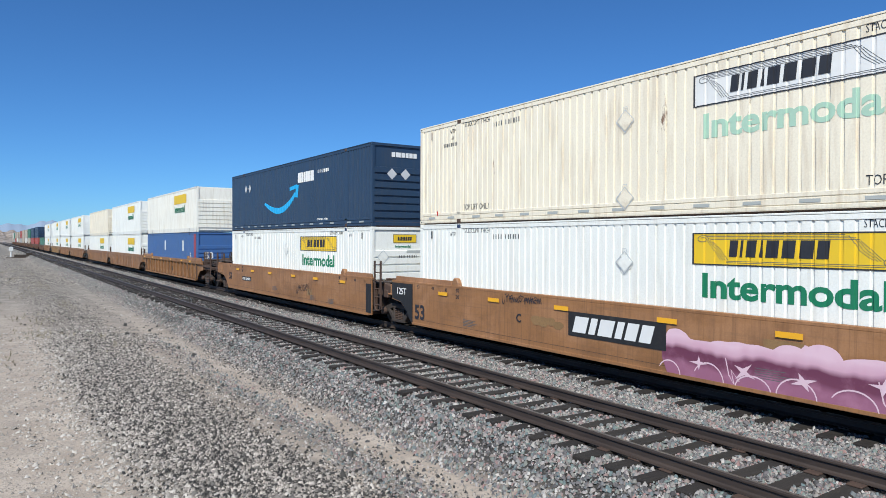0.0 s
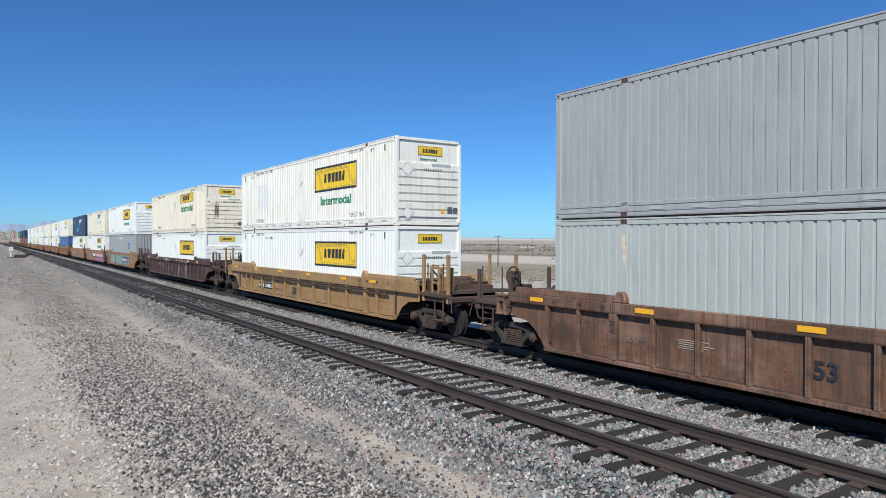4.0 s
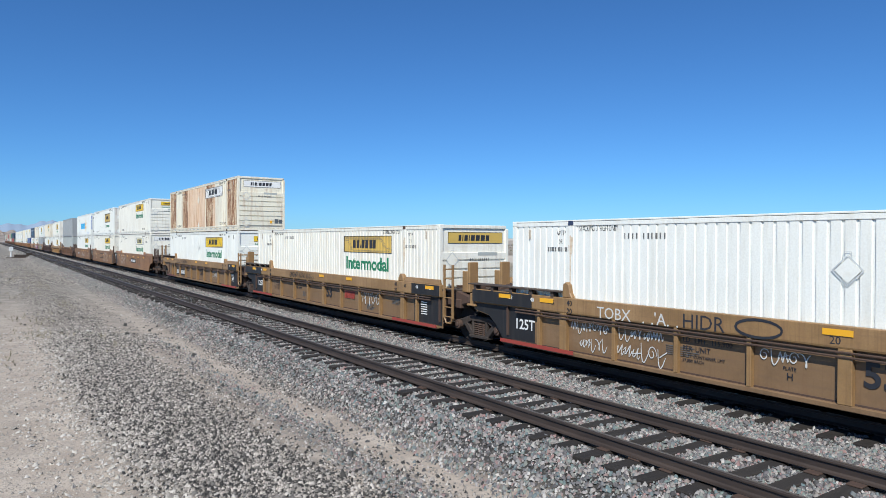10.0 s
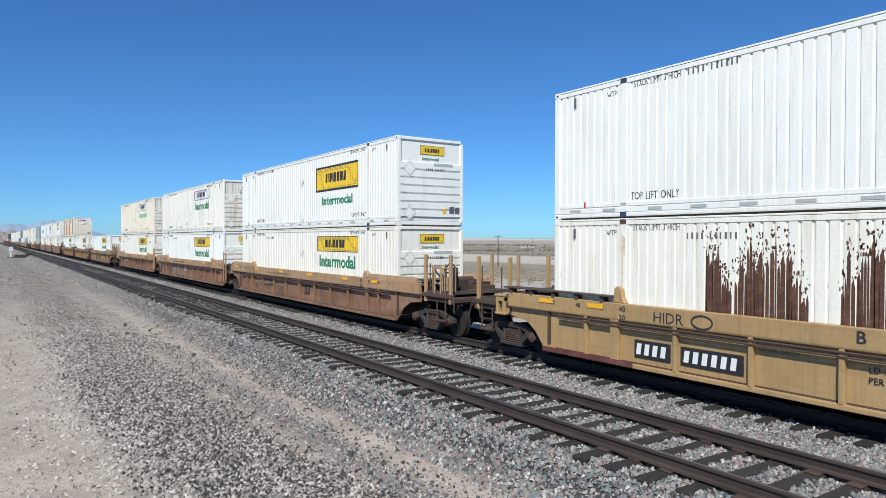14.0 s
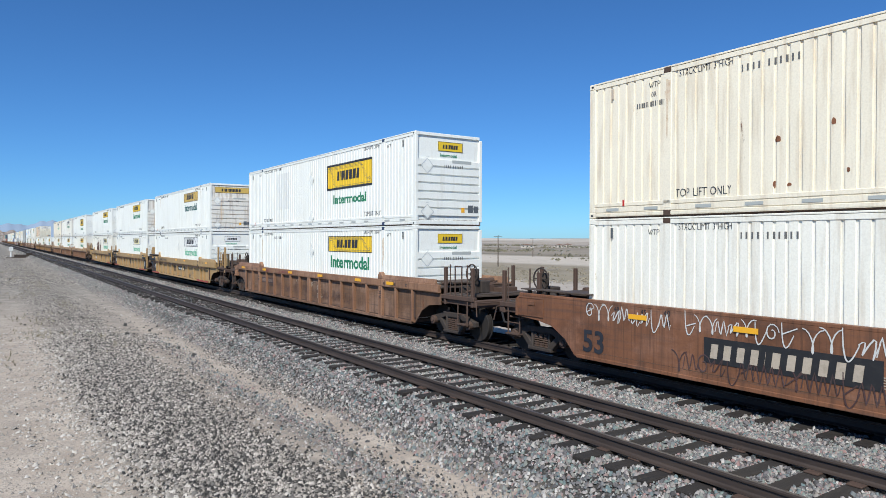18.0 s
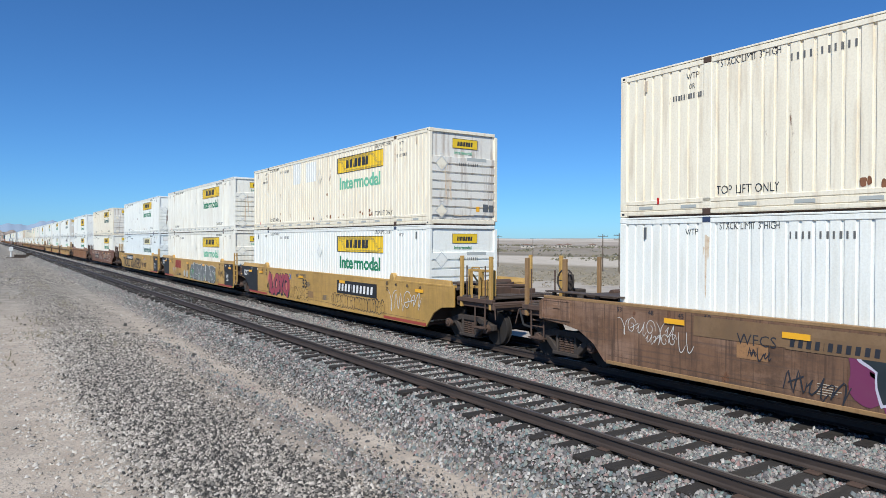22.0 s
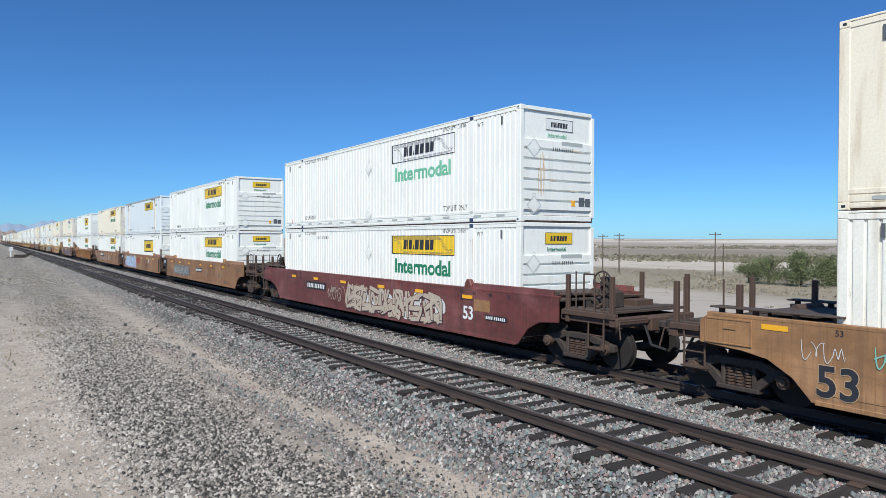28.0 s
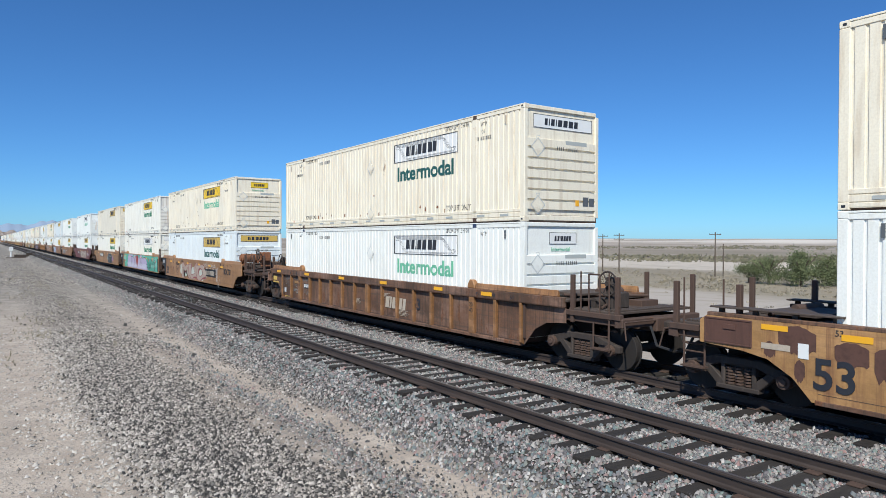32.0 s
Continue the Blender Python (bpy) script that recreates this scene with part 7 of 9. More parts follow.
def load(y, level, spec, far=False, lower_on=True):
    body, panel, word = (spec.split() + [None, None])[:3]
    panel = None if panel == "-" else panel
    word = {None: None, "-": None, "g": "wordgreen", "f": "fadegreen", "p": "palegreen", "t": "wordteal"}[word]
    flat = "!" in body
    old = "?" in body
    body = body.rstrip("!?")
    text = W_LABEL.get(body, "shipping container")
    if flat:
        text = text.replace("ribbed", "smooth")
    if panel:
        text += (" and " if "with" in text else " with ") + P_LABEL[panel]
    text += ", stacked on another" if level else ", in a well car"
    return container(y, level, body, panel, word, far, text, flat, old, panel in ("Y", "W", "V", "D", "B") and not flat, "W" if panel in ("W", "V") and old else None)


BROWN, GOLD2 = "brown smooth-sided well car", "gold and brown ribbed well car"
# leading end of the load, car style, front, rear, lower paint, upper paint, label, marks, lower load, upper load, extras
TRAIN = [
    (36.99, "smooth", "C", "A", "tawny", "tawny", BROWN, [("num", 2.2, 0.15), ("53", -0.1, 0.36, "ink", 0.6), ("tag", 9.5, 1.6, 0.4, 0.5, "spray/ink")], "white Y g", "navy - -", {}),
    (17.68, "smooth", "A", "A", "tawny", "tawny", BROWN + " with pink and plum spray paint", [("53", -0.1, 0.44, "ink", 0.3), ("text", 4.72, "C", 0.21, 0.68, "ink", 0.03), ("logo", 6.55, 2.66, 0.54, "black", "signwhite", 0.56), ("fade",), ("tag", 4.15, 1.5, 0.22, 1.13, "spray/ink"), ("cloud", 5.3, 1.1, 0.3, 0.6, 4, "gold")], "white Y g", "cream? W p", {}),
    (-1.80, "smooth", "A", "C", "tawny", "tawny", BROWN + " with pale teal spray paint", [("53", 0.04, 0.42, "ink", 0.3), ("tag", 2.4, 2.55, 1.2, 0.14, "bubble/dkteal", ("teal",)), ("tag", 5.95, 3.6, 1.16, 0.14, "bubble/dkteal", ("teal",)), ("tag", 10.0, 3.4, 1.2, 0.14, "bubble/dkteal", ("teal",)), ("num", 9.66, 0.36, "black", 0.5), ("tag", 13.3, 1.3, 0.3, 0.85, "spray/ink2"), ("tag", 14.5, 0.9, 0.6, 0.55, "spray/spraywhite")], "grey", "white B g", {"grey_logo": 1}),
    (-25.51, "ribbed", "C", "C", "maroon", "maroon", "dark maroon ribbed well car with white scrawls", [("tag", 0.05, 0.6, 0.4, 0.5, "thin/spraygrey"), ("num", 2.2, 0.17, "maroon", 0.72, "tan"), ("tag", 4.0, 0.67, 0.42, 0.52, "thin/spraywhite"), ("tag", 5.0, 0.7, 0.5, 0.48, "thin/spraygrey"), ("tag", 6.0, 0.65, 0.66, 0.32, "thin/greymark"), ("tag", 6.98, 0.75, 0.72, 0.32, "thin/greymark"), ("tag", 8.3, 0.4, 0.3, 0.5, "thin/spraygrey"), ("tag", 9.1, 0.8, 0.95, 0.13, "thin/spraywhite"), ("tag", 9.15, 0.7, 0.6, 0.42, "thin/spraywhite"), ("tag", 10.2, 0.72, 0.7, 0.34, "thin/greymark"), ("tag", 11.12, 0.78, 0.92, 0.15, "thin/greymark"), ("tag", 11.14, 0.78, 0.45, 0.2, "spray/greymark"), ("tag", 11.12, 0.8, 0.42, 0.6, "spray/greymark"), ("tag", 11.16, 0.74, 0.6, 0.35, "thin/spraygrey"), ("tag", 5.25, 1.7, 0.2, 1.13, "thin/spraywhite"), ("num", 7.95, 0.1, "maroon", 1.18), ("tag", 9.9, 1.25, 0.22, 1.12, "spray/tan"), ("tag", 11.5, 1.4, 0.22, 1.12, "thin/spraywhite")], "white B", "cream Y g", {"posts": 0.8}),
    (-48.89, "ribbed", "C", "C", "straw", "straw", "straw-gold ribbed well car with a black number board", [("board", 2.89, 0.78, 0.26, 0.4, 4), ("board", 3.75, 1.12, 0.26, 0.4, 6), ("53", 7.2, 0.3, "ink", 0.36), ("text", 5.0, "LD LMT 157 700", 0.1, 0.4)], "white B", "white2 B g", {}),
    (-72.5, "ribbed", "C", "C", "rustcar", "rustcar", "rust-brown ribbed well car", [("53", 6.0, 0.3, "ink", 0.5), ("text", 2.2, "LD LMT", 0.1, 0.6)], "palegrey", "grey", {"posts": 0.85}),
    (-95.98, "smooth", "C", "A", "dullbrown", "dullbrown", BROWN + " with a line drawing in white spray paint", [("num", 2.4, 0.22, "black", 0.62), ("53", -0.1, 0.34), ("tag", 7.2, 2.9, 0.95, 0.22, "spray/spraywhite"), ("tag", 14.2, 0.9, 0.4, 0.5, "spray/spraywhite")], "white Y g", "white - -", {"spark": 1}),
    (-115.44, "smooth", "A", "A", "dullbrown", "dullbrown", BROWN + " with white outline letters", [("53", 0.04, 0.4, "ink", 0.39), ("patch", -0.54, 0.17, 0.2, 0.72, "paleyellow"), ("patch", 1.71, 0.55, 0.46, 0.87, "tanpatch"), ("text", 1.86, "40", 0.13, 1.17, "ink"), ("text", 1.86, "20", 0.13, 1.01, "ink"), ("text", 1.78, "30", 0.1, 0.72, "tanpatch"), ("patch", 2.77, 0.62, 0.17, 0.86, "tanpatch"), ("stripe", 2.86, 0.46, 0.07, 0.91, "reflector"), ("patch", 3.27, 0.37, 0.17, 0.44, "tanpatch"), ("text", 4.53, "C", 0.24, 0.64, "ink", 0.03), ("stripe", 5.29, 0.5, 0.09, 0.94, "reflector"), ("cloud", 5.3, 1.1, 0.3, 0.58, 4, "gold"), ("logo", 6.53, 2.65, 0.58, "black", "tan_car", 0.56), ("stripe", 9.2, 0.5, 0.08, 0.95, "reflector"), ("cloud", 9.2, 0.5, 0.26, 0.68, 2, "gold"), ("piece", 9.75, 2.5, 1.1, 0.19, "KEPS", "dullbrown", "spraywhite", None, 0.05, 0.03), ("tag", 9.52, 0.35, 0.26, 0.27, "spray/spraywhite"), ("ring", 12.67, 0.9, 0.2, 0.15, 0.025, "spraywhite"), ("tag", 12.39, 0.28, 0.16, 0.34, "spray/spraywhite"), ("stripe", 12.03, 0.42, 0.07, 0.93, "reflector"), ("patch", 11.98, 0.27, 0.2, 1.17, "tanpatch"), ("ring", 14.0, 0.77, 0.08, 0.06, 0.015, "signwhite"), ("stripe", 14.16, 0.48, 0.08, 0.92, "reflector"), ("patch", 14.24, 0.11, 0.07, 0.8, "tanpatch"), ("patch", 14.42, 0.22, 0.1, 0.72, "tanpatch")], "white2 Y g", "white D g", {}),
    (-134.84, "smooth", "A", "C", "brown", "brown", BROWN + " with white bubble letters", [("53", 0.03, 0.46, "ink", 0.32), ("piece", 2.18, 2.3, 1.0, 0.24, "KEPS", "brown", "spraywhite", None, 0.05, 0.03), ("ring", 4.62, 0.98, 0.17, 0.17, 0.035, "spraywhite"), ("num", 7.9, 0.27, "black", 0.6), ("text", 4.6, "GWG33", 0.1, 1.22, "ink"), ("text", 7.19, "LD LMT 115,900", 0.11, 0.72, "ink"), ("cloud", 5.35, 1.3, 0.3, 0.55, 5, "gold")], "white2? V g", "white2 Y g", {}),
    (-158.45, "ribbed", "C", "A", "golddust", "gold", GOLD2 + " with black lettering", [("sill", -0.25, 2.5, 0.1, 0.115, "wine"), ("board", 2.29, 1.0, 0.4, 0.3, 4), ("board", 3.51, 1.32, 0.4, 0.3, 6), ("text", 2.6, "ZEROxSOYAx", 0.22, 1.1, "ink", -0.008), ("tag", 4.45, 1.1, 0.26, 1.08, "spray/ink"), ("text", 5.1, "LD. LMT. 115,900", 0.10, 0.78, "ink"), ("text", 5.1, "PER UNIT", 0.10, 0.62, "ink"), ("53", 8.6, 0.4, "ink", 0.5), ("tag", 11.3, 1.4, 0.5, 0.4, "spray/spraywhite")], "white Y g", "rusty? W", {"rusted": 1, "black_rear": 1}),
    (-177.84, "ribbed", "A", "A", "golddust", "gold", GOLD2 + " with black end boards", [("tag", 4.6, 2.6, 0.3, 1.06, "spray/ink"), ("text", 5.1, "LD. LMT. 115,900", 0.10, 0.78, "ink"), ("text", 5.1, "PER UNIT", 0.10, 0.62, "ink"), ("tag", 2.4, 0.9, 0.4, 0.5, "spray/ink"), ("53", 8.2, 0.4, "ink", 0.5), ("logo", 9.8, 1.0, 0.3, None, "signred", 0.55), ("tag", 11.0, 1.6, 0.55, 0.4, "spray/spraywhite")], "white2? G g", None, {"black": 1}),
    (-197.32, "ribbed", "A", "C", "golddust", "gold", GOLD2 + " with white scrawls, black end", [("text", 3.0, "TOBX  . .'A. .", 0.25, 1.04, "spraywhite"), ("tag", 2.15, 1.1, 0.26, 0.66, "spray/spraywhite"), ("tag", 2.4, 0.8, 0.26, 0.3, "spray/spraywhite"), ("tag", 3.5, 1.15, 0.26, 0.66, "spray/spraywhite"), ("tag", 3.45, 1.25, 0.34, 0.26, "spray/spraywhite"), ("text", 5.15, "HIDR", 0.28, 1.06, "ink", 0.0), ("ring", 6.68, 1.2, 0.42, 0.15, 0.05, "ink"), ("text", 5.1, "LD. LMT. 115,900", 0.10, 0.78, "ink"), ("text", 5.1, "PER UNIT", 0.10, 0.62, "ink"), ("text", 5.1, "20 FT CONTAINER LMT", 0.06, 0.5, "ink"), ("text", 5.1, "57,800 EACH", 0.06, 0.41, "ink"), ("tag", 6.65, 0.85, 0.25, 0.64, "spray/spraywhite"), ("text", 7.06, "PLATE", 0.06, 0.56, "ink"), ("text", 7.12, "H", 0.12, 0.4, "ink"), ("text", 7.85, "20", 0.13, 1.1, "ink"), ("53", 8.3, 0.4, "ink", 0.5), ("num", 9.4, 0.2, "black", 0.55), ("tag", 11.3, 1.3, 0.5, 0.4, "spray/spraywhite")], "white? Y g", None, {"black": 1}),
    (-220.93, "ribbed", "C", "A", "cocoa", "paletan", GOLD2, [("num", 2.6, 0.19, "maroon", 0.62), ("text", 4.15, "52,900 LBS MAX GROSS WT FOR 20 FT CONTAINER", 0.09, 1.13, "ink"), ("53", 8.5, 0.4, "ink", 0.5), ("tag", 9.9, 1.8, 0.4, 0.5, "spray/ink"), ("text", 5.6, "LD LMT PER UNIT", 0.1, 0.6, "ink")], "white2? Y g", "cream W f", {}),
    (-240.31, "ribbed", "A", "A", "cocoa", "paletan", GOLD2 + " with white scrawls", [("53", 2.73, 0.38, "ink", 0.3), ("text", 4.27, "52,900 LBS MAX GROSS WT FOR 20 FT CONTAINER", 0.1, 1.14, "ink"), ("piece", 3.72, 3.1, 0.74, 0.22, "SNBRSX", "dustmark", "spraygrey", None, 0.06, 0.03, 1.25), ("text", 7.04, "Rip", 0.3, 0.58, "spraywhite", 0.005), ("tag", 6.95, 0.85, 0.24, 0.24, "thin/spraywhite"), ("tag", 1.3, 0.5, 0.2, 0.75, "spray/spraywhite"), ("logo", 11.3, 1.4, 0.4, "gold", "signred", 0.5)], "white Y g", "white2 W g", {}),
    (-259.93, "ribbed", "A", "C", "cocoa", "paletan", GOLD2, [("num", 2.95, 0.2, "maroon", 0.58, "dustmark"), ("text", 4.0, "52,900 LBS MAX GROSS WT FOR 20 FT CONTAINER", 0.09, 1.13, "ink"), ("53", 8.45, 0.42, "ink", 0.45)], "white2 Y g", "white B g", {}),
    (-283.39, "ribbed", "C", "A", "sandgold", "sandgold", GOLD2 + " with a black number board", [("sill", -0.25, 2.7, 0.1, 0.115, "wine"), ("board", 2.42, 0.88, 0.36, 0.32, 4), ("board", 3.53, 1.3, 0.36, 0.32, 6), ("text", 2.95, "HIDR", 0.22, 1.09, "ink", 0.0), ("ring", 4.06, 1.19, 0.22, 0.12, 0.035, "ink"), ("text", 6.71, "B", 0.2, 1.15, "ink", 0.03), ("text", 5.1, "57,500 EACH", 0.09, 0.8, "ink2"), ("text", 6.85, "LD LMT 115,900", 0.10, 0.72, "ink"), ("text", 6.85, "PER UNIT", 0.10, 0.56, "ink"), ("53", 8.2, 0.4, "ink", 0.5)], "white2 V f", "white Y g", {"streaked": 1, "black_rear": 1}),
    (-302.85, "ribbed", "A", "A", "sandgold", "sandgold", GOLD2 + " with black end boards", [("53", 8.2, 0.4, "ink", 0.5), ("text", 5.1, "LD. LMT. 115,900", 0.10, 0.78, "ink"), ("text", 5.1, "PER UNIT", 0.10, 0.62, "ink")], "white V f", "white Y g", {"black": 1}),
    (-322.40, "ribbed", "A", "C", "sandgold", "sandgold", GOLD2 + " with dark scrawls on top", [("53", 6.8, 0.4, "ink", 0.5), ("num", 8.2, 0.19, "black", 0.6), ("tag", 2.0, 3.0, 0.26, 1.08, "spray/ink")], "white W f", "white G t", {"black": 1}),
    (-345.88, "ribbed", "C", "C", "umbercar", "copper", "rusty brown ribbed well car with faint dark scrawls", [("num", 2.1, 0.17, "maroon", 0.68, "dustmark"), ("tag", 3.1, 0.6, 0.1, 0.55, "thin/ink"), ("tag", 2.9, 0.5, 0.12, 1.2, "thin/oxred"), ("tag", 4.5, 1.05, 0.13, 1.2, "thin/oxred"), ("text", 5.6, "ITA CREW", 0.12, 1.2, "oxred"), ("tag", 4.1, 0.7, 0.4, 0.4, "thin/maroon"), ("tag", 5.05, 0.8, 0.5, 0.35, "thin/maroon"), ("tag", 6.1, 0.75, 0.6, 0.3, "thin/maroon"), ("tag", 6.45, 0.45, 0.2, 0.85, "thin/dustmark"), ("tag", 7.15, 0.75, 0.6, 0.3, "thin/maroon"), ("tag", 8.25, 0.3, 0.15, 0.9, "thin/dustmark"), ("tag", 9.2, 2.6, 0.6, 0.25, "thin/maroon"), ("tag", 1.0, 0.6, 0.4, 0.4, "thin/dustmark")], "white Y g", "white B g", {"posts": 0.95}),
    (-369.37, "smooth", "C", "C", "redbrown", "redbrown", "red-brown smooth-sided well car with white scrawls", [("53", -0.05, 0.48, "ink", 0.28), ("num", 3.0, 0.326, "black", 0.48, "tan"), ("tag", 0.05, 2.2, 0.4, 0.95, "spray/spraywhite"), ("tag", 2.55, 2.1, 0.36, 0.98, "spray/spraywhite"), ("tag", 4.8, 1.7, 0.45, 0.9, "spray/spraywhite"), ("tag", 2.3, 4.2, 0.45, 0.2, "spray/maroon"), ("tag", 6.8, 2.2, 0.9, 0.2, "spray/spraywhite"), ("logo", 9.63, 2.58, 0.68, "black", "tan_car", 0.5), ("tag", 9.8, 2.6, 0.85, 0.45, "spray/spraywhite"), ("piece", 12.7, 2.8, 1.05, 0.2, "SUTN", "redbrown", "spraywhite", None, 0.04, 0.03)], "white2 Y g", "cream? Y t", {"spotted": 1}),
    (-392.92, "smooth", "C", "A", "yellow_car", "yellow_car", "yellow smooth-sided well car with large dark brush lettering", [("num", 2.6, 0.32, "black", 0.84), ("text", 0.34, "TROLL", 0.85, 0.2, "umber", 0.03), ("text", 4.5, "SLAYERS", 0.92, 0.17, "umber", 0.03), ("tag", 9.2, 1.3, 0.5, 0.42, "spray/ink"), ("text", 10.8, "WTF", 0.36, 0.4, "ink", 0.04), ("tag", 11.0, 0.5, 0.3, 0.95, "spray/lilac"), ("tag", -1.1, 0.6, 0.22, 1.0, "spray/spraywhite")], "pale? V t", "white Y g", {"black_rear": 1}),
    (-412.42, "smooth", "A", "A", "yellow_car", "yellow_car", "yellow smooth-sided well car with black ends and grey spray paint", [("logo", 2.82, 1.95, 0.56, None, "signred", 0.74), ("tag", 3.6, 1.0, 0.24, 0.22, "spray/ink"), ("tag", 2.17, 0.9, 0.5, 0.38, "spray/palelilac"), ("53", 6.35, 0.34, "ink", 0.74), ("oval", 5.53, 0.47, 0.2, 0.19, "greymark"), ("oval", 6.27, 0.45, 0.2, 0.2, "greymark"), ("text", 7.22, "C", 0.2, 0.76, "ink", 0.02), ("cloud", 6.9, 6.0, 0.95, 0.16, 11, "leafgreen"), ("cloud", 8.0, 4.8, 0.3, 0.9, 7, "palemint"), ("piece", 7.25, 5.6, 1.12, 0.14, "CETFIS", "spraygrey", "spraywhite", "ink", 0.07, 0.03, 1.45), ("tag", 13.6, 1.1, 0.4, 0.6, "spray/ink")], "white2 Y f", "white2 Y g", {"black": 1}),
    (-431.90, "smooth", "A", "C", "yellow_car", "yellow_car", "yellow smooth-sided well car with red bubble letters", [("cloud", 2.5, 2.7, 0.9, 0.3, 5, "spray_coral"), ("piece", 2.61, 2.44, 1.14, 0.15, "LOYO", "redpink", "ink", "ink", 0.1, 0.03, 1.3), ("tag", 2.26, 0.36, 0.4, 0.35, "spray/ink"), ("piece", 5.27, 1.9, 0.55, 0.18, "BUMPDE", "yellow_car", "ink", None, 0.09, 0.035, 1.15), ("53", 6.58, 0.35, "ink", 0.72), ("text", 5.12, "X", 0.22, 1.0, "signblue", 0.03), ("tag", 5.86, 1.1, 0.22, 1.08, "spray/ink2"), ("num", 9.96, 0.34, "black", 0.72), ("tag", 9.5, 4.1, 0.55, 0.17, "bubble/ink", ("yellow_car",)), ("tag", 13.8, 2.1, 0.8, 0.4, "spray/spraywhite")], "white Y g", "cream? Y f", {"black": 1, "patchy": 1}),
    (-455.46, "smooth", "C", "C", "umbercar", "gold", "dark brown and ochre well car with blue and pink paint", [("patch", 1.9, 11.5, 0.36, 0.94, "golddust"), ("tag", 0.1, 1.4, 0.4, 0.75, "thin/spraywhite"), ("tag", 0.8, 1.1, 0.3, 0.62, "thin/spraywhite"), ("text", 2.77, "WFCS", 0.2, 0.9, "ink", -0.005), ("tag", 3.0, 0.4, 0.2, 0.68, "spray/ink"), ("num", 3.65, 0.17, "golddust", 0.92, "ink"), ("tag", 3.65, 1.0, 0.5, 0.16, "spray/ink"), ("cloud", 4.6, 4.8, 1.08, 0.16, 9, "plum"), ("cloud", 5.0, 8.4, 0.6, 0.55, 15, "redpink"), ("cloud", 8.8, 4.6, 1.05, 0.16, 9, "dkteal"), ("piece", 4.75, 4.2, 1.08, 0.16, "YRUST", "dkteal", "palelilac", "plum", 0.04, 0.035, 1.35), ("piece", 8.95, 4.3, 1.1, 0.15, "SKE", "dkteal", "palelilac", "ink", 0.06, 0.03, 1.35), ("tag", 13.0, 1.5, 0.8, 0.15, "band/spraywhite", ("redpink",))], "white Y g", "cream? W p", {}),
    (-478.96, "ribbed", "C", "C", "rustcar", "orange", "brown ribbed well car with grey spray paint", [("tag", 3.1, 3.9, 0.85, 0.18, "spray/spraywhite", ("spraygrey",)), ("53", 11.1, 0.36, "ink", 0.55), ("num", 2.25, 0.17, "maroon", 0.68), ("tag", 0.24, 0.5, 0.5, 0.38, "spray/spraywhite"), ("tag", 1.2, 0.5, 0.65, 0.42, "spray/spraywhite"), ("tag", -0.75, 0.45, 0.5, 0.7, "spray/spraywhite"), ("logo", 9.1, 0.85, 0.4, "maroon", "tan", 0.5), ("tag", 6.9, 1.1, 0.6, 0.3, "spray/spraygrey")], "white Y g", "white B g", {"posts": 0.82}),
    (-502.56, "smooth", "C", "A", "brown", "brown", BROWN + " with dark scrawls", [("text", 0.03, "53", 0.46, 0.38, "tanpatch", 0.055), ("53", 0.03, 0.46, "ink", 0.38), ("patch", -0.78, 0.47, 0.2, 1.1, "marigold"), ("patch", 0.01, 0.45, 0.22, 1.08, "wine"), ("tag", -0.88, 0.38, 0.16, 0.75, "thin/mauve"), ("patch", -0.48, 0.18, 0.18, 0.79, "signgrey"), ("patch", -1.3, 0.4, 0.3, 0.98, "tanpatch"), ("num", 2.8, 0.3, "black", 0.8), ("tag", 2.8, 5.0, 0.5, 0.35, "spray/spraywhite"), ("tag", 7.0, 0.9, 0.5, 0.75, "spray/spraywhite"), ("patch", 9.2, 0.6, 0.45, 0.5, "tan"), ("tag", 13.9, 1.6, 0.75, 0.4, "spray/ink")], "white Y g", "cream Y g", {}),
    (-521.96, "smooth", "A", "A", "brown", "brown", "brown smooth-sided well car with pale blue and violet spray paint", [("53", 0.03, 0.46, "ink", 0.36), ("tag", 0.76, 0.6, 0.22, 0.92, "spray/spraywhite"), ("tag", 0.76, 0.6, 0.26, 0.6, "spray/spraywhite"), ("cloud", 0.9, 6.6, 0.7, 0.14, 12, "lilac"), ("cloud", 1.35, 5.4, 1.05, 0.24, 9, "sprayblue"), ("piece", 1.6, 4.9, 1.12, 0.15, "FEUKR", "paleblue", "dkteal", "lilac", 0.07, 0.02, 1.3), ("patch", 6.55, 2.75, 0.98, 0.24, "gold"), ("logo", 6.68, 1.92, 0.56, None, "signred", 0.6), ("tag", 10.1, 1.6, 0.75, 0.3, "spray/ink"), ("patch", 11.85, 0.6, 0.36, 0.78, "tan")], "white B", "pale!? S", {"smooth_upper": 1}),
    (-541.35, "smooth", "A", "C", "brown", "brown", BROWN + " with a pale spray painted band", [("num", 8.0, 0.17, "black", 0.7), ("tag", 2.0, 4.4, 0.7, 0.3, "spray/spraywhite", ("spraygrey",))], "white Y g", "white Y g", {}),
    (-564.53, "smooth", "C", "C", "wine", "wine", "wine-red smooth-sided well car with peeling pale paint", [("num", 2.85, 0.21, "black", 0.72), ("53", 13.9, 0.36, "signwhite", 0.55), ("tag", 6.6, 6.2, 0.9, 0.2, "wild/wine", ("tan", "spraywhite")), ("tag", 4.9, 2.2, 0.7, 0.3, "spray/tan"), ("num", 14.9, 0.1, "black", 0.6)], "white Y g", "white W f", {}),
